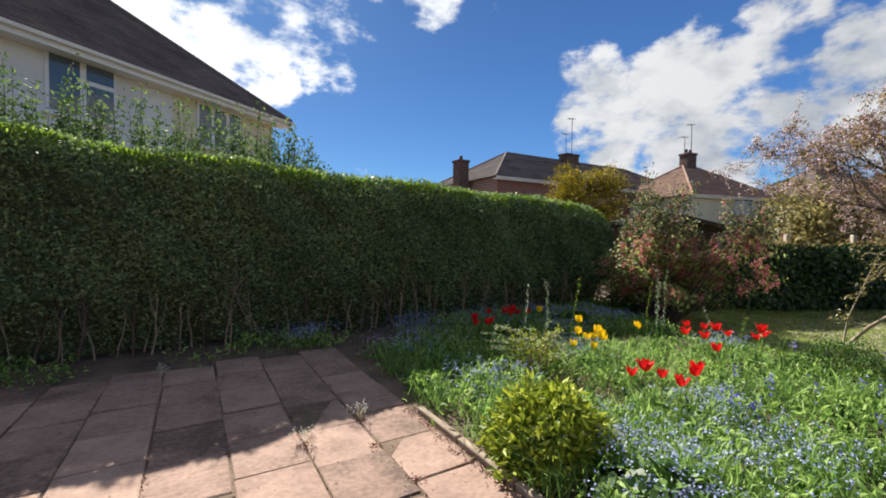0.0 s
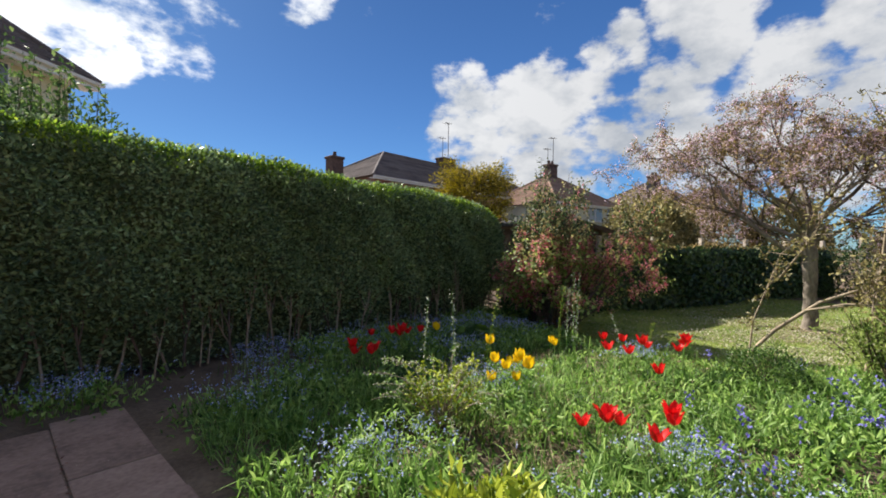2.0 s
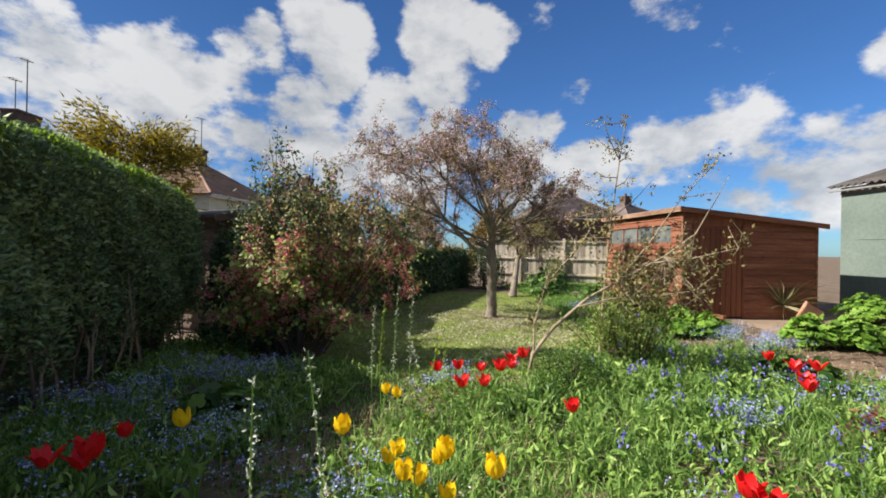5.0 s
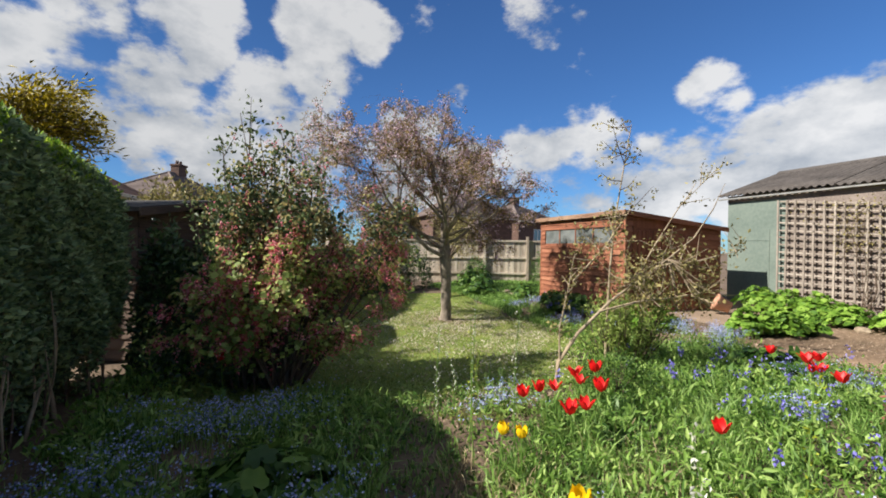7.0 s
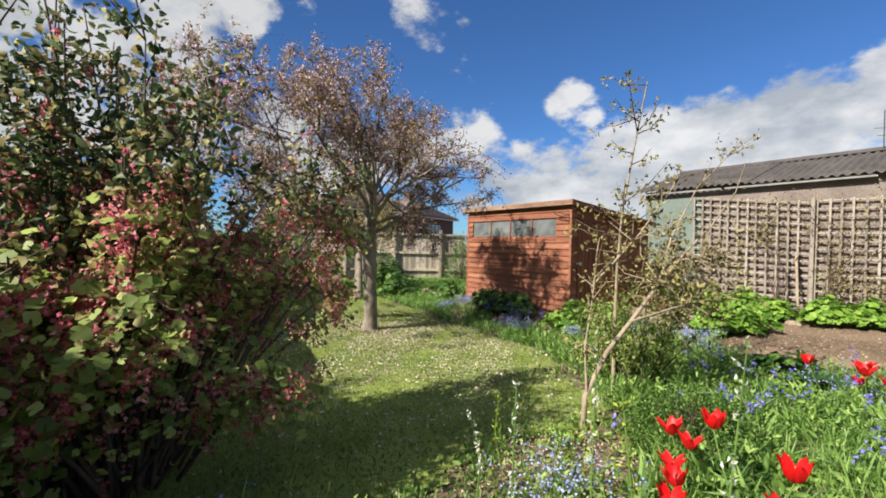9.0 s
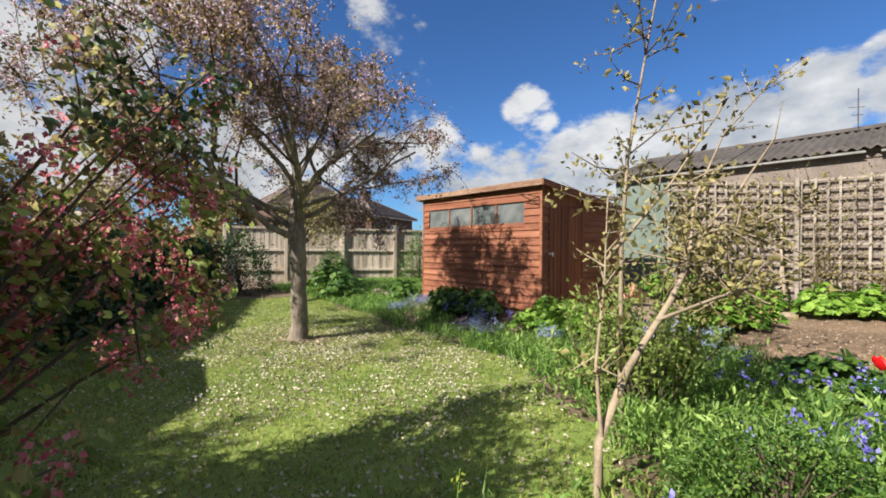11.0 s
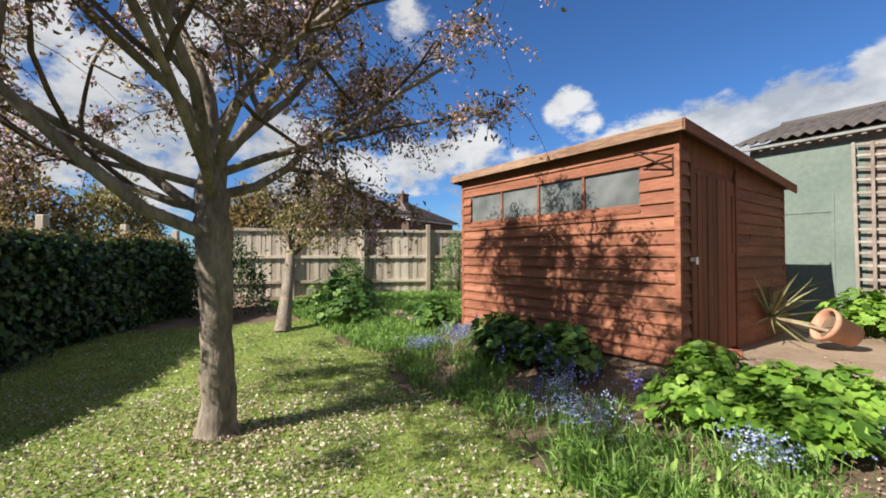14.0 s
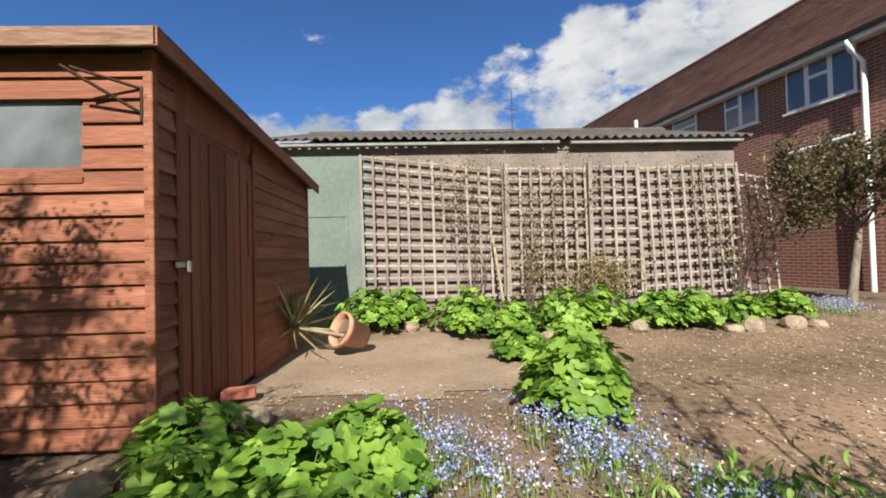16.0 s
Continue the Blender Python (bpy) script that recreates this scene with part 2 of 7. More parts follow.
RED_PETAL = leafy("red_petal", (0.52, 0.004, 0.008), (0.90, 0.03, 0.03), (0.72, 0.012, 0.014), 0.3, 0.45, 0.4)
YELLOW_PETAL = leafy("yellow_petal", (0.72, 0.42, 0.004), (0.95, 0.74, 0.03), (0.86, 0.60, 0.01), 0.3, 0.5, 0.4)
WHITE_BUD = leafy("white_bud", (0.40, 0.42, 0.30), (0.80, 0.80, 0.72), None, 0.3, 0.7)
DRY_GRASS = leafy("dry_grass", (0.20, 0.15, 0.08), (0.50, 0.41, 0.24), None, 0.3, 0.7)
WINE_LEAF = leafy("wine_leaf", (0.08, 0.03, 0.02), (0.30, 0.12, 0.08), None, 0.3, 0.6)
BOX_LEAF = leafy("box_leaf", (0.025, 0.07, 0.010), (0.16, 0.26, 0.05), (0.07, 0.15, 0.025), 0.25)
SPIKE_LEAF = leafy("spike_leaf", (0.12, 0.13, 0.045), (0.48, 0.45, 0.22), None, 0.3, 0.5)
SHED_WOOD = material("cedar_stain", (0.115, 0.038, 0.020), (0.37, 0.163, 0.092), 3.0, 0.72, 0.45, 9, piece=0.13, stretch=(0.35, 0.35, 4.0), mid=(0.235, 0.083, 0.042))
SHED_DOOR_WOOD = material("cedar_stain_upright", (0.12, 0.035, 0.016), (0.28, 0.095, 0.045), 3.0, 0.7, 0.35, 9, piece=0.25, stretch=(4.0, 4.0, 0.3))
FASCIA = material("weathered_fascia", (0.12, 0.05, 0.028), (0.40, 0.27, 0.18), 2.5, 0.85, 0.5, 10, stretch=(0.4, 0.4, 3))
FELT = material("roof_felt", (0.02, 0.02, 0.02), (0.07, 0.065, 0.06), 8, 0.95, 0.6)
RUST = material("rusty_iron", (0.018, 0.013, 0.011), (0.10, 0.05, 0.03), 20, 0.7, 0.4, metal=0.6)
STEEL = material("grey_steel", (0.30, 0.30, 0.29), (0.55, 0.54, 0.52), 20, 0.4, 0.1, metal=0.8)
GREEN_PAINT = material("green_paint", (0.10, 0.135, 0.115), (0.185, 0.225, 0.19), 1.2, 0.75, 0.2, 12)
CREAM_RENDER = material("cream_render", (0.12, 0.094, 0.08), (0.29, 0.24, 0.205), 1.5, 0.9, 0.35, 20)
LATH = material("weathered_lath", (0.17, 0.14, 0.115), (0.39, 0.34, 0.285), 4, 0.9, 0.4, piece=0.3)
ASBESTOS = material("corrugated_sheet", (0.035, 0.03, 0.027), (0.12, 0.105, 0.095), 2.5, 0.92, 0.4, 10)
WHITE = material("white_plastic", (0.68, 0.68, 0.66), (0.80, 0.80, 0.79), 3, 0.4, 0.03)
OLD_GUTTER = material("grey_gutter", (0.30, 0.30, 0.29), (0.55, 0.55, 0.53), 6, 0.55, 0.1)
GUTTER_DARK = material("dark_gutter", (0.03, 0.03, 0.032), (0.08, 0.08, 0.085), 6, 0.5, 0.1)
WHITE_RENDER = material("white_render", (0.60, 0.60, 0.59), (0.80, 0.80, 0.79), 1.0, 0.9, 0.3, 30)
YELLOW_RENDER = material("yellow_render", (0.56, 0.52, 0.36), (0.72, 0.68, 0.50), 1.0, 0.9, 0.3, 30)
ROOF_BROWN = material("brown_tile", (0.075, 0.055, 0.05), (0.21, 0.165, 0.15), 1.2, 0.9, 0.4, 20, island=0.12)
ROOF_RED = material("red_tile", (0.07, 0.032, 0.025), (0.19, 0.10, 0.075), 1.2, 0.9, 0.4, 20, island=0.12)
ROOF_SUN = material("tan_tile", (0.17, 0.095, 0.065), (0.37, 0.23, 0.165), 1.2, 0.9, 0.4, 20, island=0.12)
TERRACOTTA = material("terracotta", (0.36, 0.17, 0.10), (0.58, 0.33, 0.22), 8, 0.85, 0.3)
RED_BRICK = material("red_brick", (0.30, 0.09, 0.05), (0.50, 0.19, 0.12), 10, 0.9, 0.5)
ROCK = material("sandstone", (0.16, 0.12, 0.08), (0.42, 0.34, 0.24), 5, 0.9, 0.7)
OLD_FENCE = material("grey_fence_board", (0.29, 0.24, 0.185), (0.60, 0.52, 0.42), 3, 0.9, 0.4, piece=0.35, stretch=(3, 3, 0.4))
DARK_WOOD = material("dark_brown_board", (0.05, 0.032, 0.023), (0.16, 0.105, 0.075), 3, 0.85, 0.4, piece=0.3, stretch=(0.4, 0.4, 3))


def glass(name, tint, rough=0.04):
    m = bpy.data.materials.new(name)
    m.use_nodes = True
    bs = m.node_tree.nodes["Principled BSDF"]
    bs.inputs["Base Color"].default_value, bs.inputs["Roughness"].default_value = (*tint, 1), rough
    bs.inputs["IOR"].default_value, bs.inputs["Specular IOR Level"].default_value = 1.5, 0.8
    return m


PANE = glass("window_glass", (0.09, 0.12, 0.15))


def brickwork():
    m = material("brick_wall", (0.13, 0.042, 0.03), (0.29, 0.105, 0.072), 2.0, 0.9, 0.2, 10)
    tr = m.node_tree
    bs, ramp = tr.nodes["Principled BSDF"], [n for n in tr.nodes if n.type == "VALTORGB"][0]
    tex, co, mp = tr.nodes.new("ShaderNodeTexBrick"), tr.nodes.new("ShaderNodeTexCoord"), tr.nodes.new("ShaderNodeMapping")
    mp.inputs["Rotation"].default_value = (radians(90), 0, 0)
    tr.links.new(co.outputs["Object"], mp.inputs[0])
    tr.links.new(mp.outputs[0], tex.inputs["Vector"])
    tex.inputs["Scale"].default_value, tex.inputs["Brick Width"].default_value, tex.inputs["Row Height"].default_value, tex.inputs["Mortar Size"].default_value = 1.0, 0.225, 0.075, 0.009
    tex.inputs["Color2"].default_value = (0.22, 0.075, 0.05, 1)
    tex.inputs["Mortar"].default_value = (0.30, 0.24, 0.20, 1)
    tr.links.new(ramp.outputs[0], tex.inputs["Color1"])
    tr.links.new(tex.outputs["Color"], bs.inputs["Base Color"])
    return m


BRICK = brickwork()

# ---- builders ----
RNG = np.random.default_rng(11)


def step01(a):
    a = np.clip(a, 0.0, 1.0)
    return a * a * (3 - 2 * a)


def gz(x, y):
    """Height of the ground."""
    x, y = np.asarray(x, float), np.asarray(y, float)
    h = 0.13 * step01((-4.3 - y) / 2.0) + 0.12 * step01((-8.2 - y) / 1.4)
    h = h - 0.12 * step01((x - 2.5) / 5.0) * step01((y + 6.0) / 1.6) * step01((1.7 - y) / 1.6) * (1 - step01((x - 9.5) / 3.0))
    return h + 0.02 * np.sin(x * 1.3 + 0.5) * np.sin(y * 1.1) * step01((x - 0.5) / 1.0) * step01((y + 5.5) / 1.0)


def mesh_np(name, verts, faces):
    """A mesh from arrays: faces is (n, 3) or (n, 4)."""
    me = bpy.data.meshes.new(name)
    verts, faces = np.asarray(verts, np.float32), np.asarray(faces, np.int32)
    n, k = faces.shape
    me.vertices.add(len(verts))
    me.vertices.foreach_set("co", verts.ravel())
    me.loops.add(n * k)
    me.loops.foreach_set("vertex_index", faces.ravel())
    me.polygons.add(n)
    me.polygons.foreach_set("loop_start", np.arange(0, n * k, k, dtype=np.int32))
    me.update(calc_edges=True)
    return me


def hang(ob, mat, parent, label=""):
    if mat is not None and not ob.data.materials:
        ob.data.materials.append(mat)
    if parent is not None:
        ob.parent = parent
    if label:
        ob["label"] = label
    return ob


def part(name, bm, mat, parent=None, label=""):
    """Links a bmesh as one mesh object under a thing or a part."""
    me = bpy.data.meshes.new(name)
    bm.normal_update()
    bm.to_mesh(me)
    bm.free()
    return hang(new(name, me), mat, parent, label)


def part_np(name, verts, faces, mat, parent=None, label=""):
    return hang(new(name, mesh_np(name, verts, faces)), mat, parent, label)


def thing(name, where, label, category, group="", kind="", turn=0.0):
    ob = new(name)
    ob.matrix_basis = pose(*where, 0, 0, turn)
    return tagged(ob, label, category, group, kind)


def smooth(ob):
    ob.data.polygons.foreach_set("use_smooth", [True] * len(ob.data.polygons))
    return ob


def box_bm(lo, hi, bevel=0.0, bm=None):
    bm = bm or bmesh.new()
    made = bmesh.ops.create_cube(bm, size=1.0)["verts"]
    for v in made:
        v.co = Vector([lo[i] + (v.co[i] + 0.5) * (hi[i] - lo[i]) for i in range(3)])
    if bevel:
        bmesh.ops.bevel(bm, geom=list({e for v in made for e in v.link_edges}), offset=bevel, segments=1, affect="EDGES")
    return bm


def prism_bm(outline, depth, bm=None):
    """An outline in x, z pushed along y from 0 to depth."""
    bm = bm or bmesh.new()
    a = [bm.verts.new((x, 0, z)) for x, z in outline]
    b = [bm.verts.new((x, depth, z)) for x, z in outline]
    bm.faces.new(a)
    bm.faces.new(b[::-1])
    for i in range(len(a)):
        j = (i + 1) % len(a)
        bm.faces.new((a[j], a[i], b[i], b[j]))
    bmesh.ops.recalc_face_normals(bm, faces=bm.faces)
    return bm


def tube_arrays(paths, sides=6):
    """Tapered tubes along paths: each a list of (point, radius)."""
    V, Q, base = [], [], 0
    ring = np.linspace(0, 2 * np.pi, sides, endpoint=False)
    for path in paths:
        pts = np.array([p for p, _ in path], float)
        rad = np.array([r for _, r in path], float)
        way = np.gradient(pts, axis=0)
        way /= np.linalg.norm(way, axis=1, keepdims=True) + 1e-9
        ref = np.where(np.abs(way[:, 2:3]) > 0.9, [[1.0, 0, 0]], [[0, 0, 1.0]])
        a = np.cross(way, ref)
        a /= np.linalg.norm(a, axis=1, keepdims=True) + 1e-9
        b = np.cross(way, a)
        V.append((pts[:, None] + rad[:, None, None] * (a[:, None] * np.cos(ring)[None, :, None] + b[:, None] * np.sin(ring)[None, :, None])).reshape(-1, 3))
        for i in range(len(pts) - 1):
            for s in range(sides):
                u = (s + 1) % sides
                Q.append((base + i * sides + s, base + i * sides + u, base + (i + 1) * sides + u, base + (i + 1) * sides + s))
        base += len(pts) * sides
    return np.concatenate(V), np.array(Q)


def tubes(name, paths, mat, parent=None, label="", sides=6):
    return smooth(part_np(name, *tube_arrays(paths, sides), mat, parent, label))


def unit(a):
    return a / (np.linalg.norm(a, axis=-1, keepdims=True) + 1e-9)


def leaf_arrays(P, D, length, width, fold=0.25, rng=RNG, face=None, smooth_edge=False):
    """Pointed leaves, two folded triangles each: bases P, directions D."""
    n = len(P)
    length, width = np.broadcast_to(length, n)[:, None], np.broadcast_to(width, n)[:, None]
    D = unit(D)
    side = unit(np.cross(D, unit(rng.normal(size=(n, 3)) * (1.0 if face is None else 0.45) + (0 if face is None else face))))
    nor = np.cross(side, D)
    if smooth_edge:
        lo, hi, bow = P + D * length * 0.28, P + D * length * 0.66, nor * length * 0.07
        V = np.stack([P, lo + side * width * 0.42 + nor * width * fold + bow, hi + side * width * 0.40 + nor * width * fold + bow * 0.6, P + D * length - nor * length * 0.12,
                      hi - side * width * 0.40 + nor * width * fold + bow * 0.6, lo - side * width * 0.42 + nor * width * fold + bow, P + D * length * 0.5 + bow], 1).reshape(-1, 3)
        k = np.arange(n)[:, None] * 7
        return V, np.concatenate([k + [6, i, (i + 1) % 6] for i in range(6)], 1).reshape(-1, 3)
    mid = P + D * length * 0.45
    V = np.stack([P, mid + side * width * 0.5 + nor * width * fold, P + D * length - nor * length * 0.12, mid - side * width * 0.5 + nor * width * fold], 1).reshape(-1, 3)
    k = np.arange(n)[:, None] * 4
    return V, np.concatenate([k + [0, 1, 2], k + [0, 2, 3]], 1).reshape(-1, 3)


def leaves(name, P, D, length, width, mat, parent=None, label="", fold=0.25, rng=RNG, face=None, smooth_edge=False):
    return part_np(name, *leaf_arrays(np.asarray(P, float), np.asarray(D, float), length, width, fold, rng, face, smooth_edge), mat, parent, label)


def blade_arrays(P, D, length, width, droop, rng=RNG):
    """Bent grass blades, three triangles each."""
    n = len(P)
    length, width, droop = (np.broadcast_to(v, n)[:, None] for v in (length, width, droop))
    D = unit(D)
    side = unit(np.cross(D, rng.normal(size=(n, 3))))
    out = unit(np.cross(side, [0, 0, 1.0]))
    a, m = P, P + D * length * 0.55 + out * droop * length * 0.15
    t = P + D * length * (1 - 0.25 * droop) + out * droop * length * 0.55 - np.array([0, 0, 1.0]) * droop * length * 0.25
    V = np.stack([a - side * width * 0.5, a + side * width * 0.5, m - side * width * 0.45, m + side * width * 0.45, t], 1).reshape(-1, 3)
    k = np.arange(n)[:, None] * 5
    return V, np.concatenate([k + [0, 1, 3], k + [0, 3, 2], k + [2, 3, 4]], 1).reshape(-1, 3)


def lobed_arrays(P, N, radius, lobes=7, cup=0.25, rng=RNG):
    """Round lobed leaves on a fan of triangles."""
    n, rim = len(P), lobes * 3
    N = unit(N)
    a = unit(np.cross(N, rng.normal(size=(n, 3))))
    b = np.cross(N, a)
    ang = np.linspace(0.25, 2 * np.pi - 0.25, rim)
    r = np.where(np.arange(rim) % 3 == 0, 0.80, 1.0)[None] * rng.uniform(0.93, 1.06, (n, rim)) * np.broadcast_to(radius, n)[:, None]
    lift = (cup * r * rng.uniform(-0.2, 1.0, (n, 1)) + np.where(np.arange(rim) % 3 == 0, 0.05, -0.04)[None] * r)
    R = P[:, None] + a[:, None] * (np.cos(ang) * r)[..., None] + b[:, None] * (np.sin(ang) * r)[..., None] + N[:, None] * lift[..., None]
    V = np.concatenate([P[:, None], R], 1).reshape(-1, 3)
    k = np.arange(n)[:, None] * (rim + 1)
    F = np.concatenate([k + [0, i + 1, i + 2] for i in range(rim - 1)], 1).reshape(-1, 3)
    return V, F


def up_way(n, spread, rng=RNG):
    return unit(np.stack([rng.normal(0, spread, n), rng.normal(0, spread, n), np.ones(n)], 1))


def in_area(n, x0, x1, y0, y1, rng=RNG, keep=None):
    """Points strewn on the ground inside a rectangle, thinned by keep(x, y)."""
    x, y = rng.uniform(x0, x1, n), rng.uniform(y0, y1, n)
    if keep is not None:
        k = keep(x, y)
        x, y = x[k], y[k]
    return np.stack([x, y, gz(x, y)], 1)


def patchy(x, y, scale=1.0, shift=0.0):
    return np.sin(x * 2.1 * scale + 1.3 + shift) * np.sin(y * 1.7 * scale + shift * 2) + 0.6 * np.sin(x * 4.7 * scale + y * 3.9 * scale + shift) + 0.3 * np.sin(x * 9.1 * scale - y * 8.3 * scale)


def grow(start, way, length, radius, depth, rng, spread=0.6, lift=0.1, sag=0.0, kids=(3, 4), wander=0.18, shrink=0.62):
    """Branches as paths, and the ends that carry leaves: (point, way)."""
    paths, ends = [], []

    def limb(p, d, ln, r, level):
        n = 5
        pts = []
        for i in range(n + 1):
            f = i / n
            pts.append((p.copy(), r * (1 - 0.55 * f)))
            if level <= 1:
                ends.append((p.copy(), d.copy()))
            d = d + rng.normal(0, wander, 3)
            d[2] += lift * 0.3 - (sag * 0.35 if level <= 1 else 0)
            d /= np.linalg.norm(d)
            if i < n:
                p = p + d * ln / n
        paths.append(pts)
        if level > 0:
            for k in range(rng.integers(kids[0], kids[1] + 1)):
                f = rng.uniform(0.35, 1.0) if k else 1.0
                q, qr = pts[int(round(f * n))]
                turn = d + rng.normal(0, spread, 3)
                turn /= np.linalg.norm(turn)
                limb(np.array(q), turn, ln * shrink * rng.uniform(0.75, 1.2), qr * 0.72, level - 1)

    limb(np.array(start, float), np.array(way, float) / np.linalg.norm(way), length, radius, depth)
    return paths, ends

# ---- ground ----


def sheet(name, x0, x1, y0, y1, step, mat, lift, label, category, kind="structure", rough=0.0, keep=None):
    nx, ny = max(2, int((x1 - x0) / step) + 1), max(2, int((y1 - y0) / step) + 1)
    X, Y = np.meshgrid(np.linspace(x0, x1, nx), np.linspace(y0, y1, ny), indexing="ij")
    if rough:
        X = X + RNG.normal(0, rough, X.shape)
        Y = Y + RNG.normal(0, rough, Y.shape)
    Z = gz(X, Y) + lift + (RNG.normal(0, rough * 0.12, X.shape) if rough else 0)
    V = np.stack([X, Y, Z], -1).reshape(-1, 3)
    i, j = np.meshgrid(np.arange(nx - 1), np.arange(ny - 1), indexing="ij")
    k = (i * ny + j).ravel()
    F = np.stack([k, k + ny, k + ny + 1, k + 1], 1)
    if keep is not None:
        c = V[F].mean(1)
        F = F[keep(c[:, 0], c[:, 1])]
    return tagged(smooth(part_np(name, V, F, mat)), label, category, "", kind)


def lawn_at(x, y):
    """Inside the lawn's worn outline."""
    low = np.where(x < 6.2, -2.6 - 0.55 * np.maximum(x - 4.0, 0), -3.85 - 0.10 * (x - 6.2)) + 0.12 * np.sin(x * 3.1)
    return (x > 3.95 + 0.15 * np.sin(y * 4)) & (y > low) & (y < 2.0 - 0.55 * np.maximum(x - 7.0, 0)) & (x < 12.6)


def axis_steps(lo, hi, fine_lo, fine_hi, step):
    far_a = fine_lo - np.geomspace(1, fine_lo - lo, 12)[::-1]
    far_b = fine_hi + np.geomspace(1, hi - fine_hi, 12)
    return np.concatenate([far_a, np.arange(fine_lo, fine_hi + 1e-6, step), far_b])


def ground():
    xs, ys = axis_steps(-600, 600, -8, 20, 0.25), axis_steps(-600, 600, -14, 8, 0.25)
    X, Y = np.meshgrid(xs, ys, indexing="ij")
    Z = gz(X, Y) - 0.012
    nx, ny = len(xs), len(ys)
    i, j = np.meshgrid(np.arange(nx - 1), np.arange(ny - 1), indexing="ij")
    k = (i * ny + j).ravel()
    tagged(smooth(part_np("ground", np.stack([X, Y, Z], -1).reshape(-1, 3), np.stack([k, k + ny, k + ny + 1, k + 1], 1), SOIL)), "dark brown garden soil under the beds", "ground", "", "structure")


ground()
sheet("lawn", 3.6, 12.8, -5.6, 2.2, 0.12, TURF, 0.004, "mown lawn with moss and fallen petals", "lawn", keep=lawn_at)
sheet("rough_grass", 9.8, 15.0, -9.6, -4.2, 0.2, TURF, 0.002, "rough grass in front of the far fence", "grass", keep=lambda x, y: (y < -4.45 - 0.1 * np.sin(x * 3)) & ((x > 10.3) | (y > -5.6)))
sheet("concrete_pad", 4.42, 6.85, -8.95, -6.35, 0.15, CONCRETE, -0.004, "worn sandy concrete pad before the shed door", "concrete", keep=lambda x, y: (x > 4.5 + 0.12 * np.sin(y * 5)) & (y < -6.45 + 0.1 * np.sin(x * 6)))
sheet("bare_patch", -1.0, 4.6, -9.0, -5.1, 0.12, BARE, 0.006, "bare brown earth strewn with chips", "earth", rough=0.02, keep=lambda x, y: (y < -5.4 + 0.2 * np.sin(x * 2.3)))

# ---- shed ----
SHED_X0, SHED_X1, SHED_Y0, SHED_Y1 = 6.85, 9.83, -8.53, -5.76
SHED_LOW, SHED_FRONT, SHED_BACK = 0.13, 2.18, 1.93
PITCH = 0.1205


def lapped(length, lean):
    bm = bmesh.new()
    prof = [(0.0, 0.0), (-lean - 0.008, 0.0), (-lean - 0.008, 0.012), (-0.006, PITCH + 0.010), (0.0, PITCH + 0.010)]
    a = [bm.verts.new((0, y, z)) for y, z in prof]
    b = [bm.verts.new((length, y, z)) for y, z in prof]
    bm.faces.new(a)
    bm.faces.new(b[::-1])
    for i in range(5):
        j = (i + 1) % 5
        bm.faces.new((a[i], b[i], b[j], a[j]))
    bmesh.ops.recalc_face_normals(bm, faces=bm.faces)
    return bm


def shared(name, me, parent, m, label=""):
    ob = new(name, me)
    ob.parent = parent
    ob.matrix_basis = m
    if label:
        ob["label"] = label
    return ob


def board_mesh(length, mat):
    me = bpy.data.meshes.new("board")
    bm = lapped(length, 0.020)
    bm.to_mesh(me)
    bm.free()
    me.materials.append(mat)
    return me


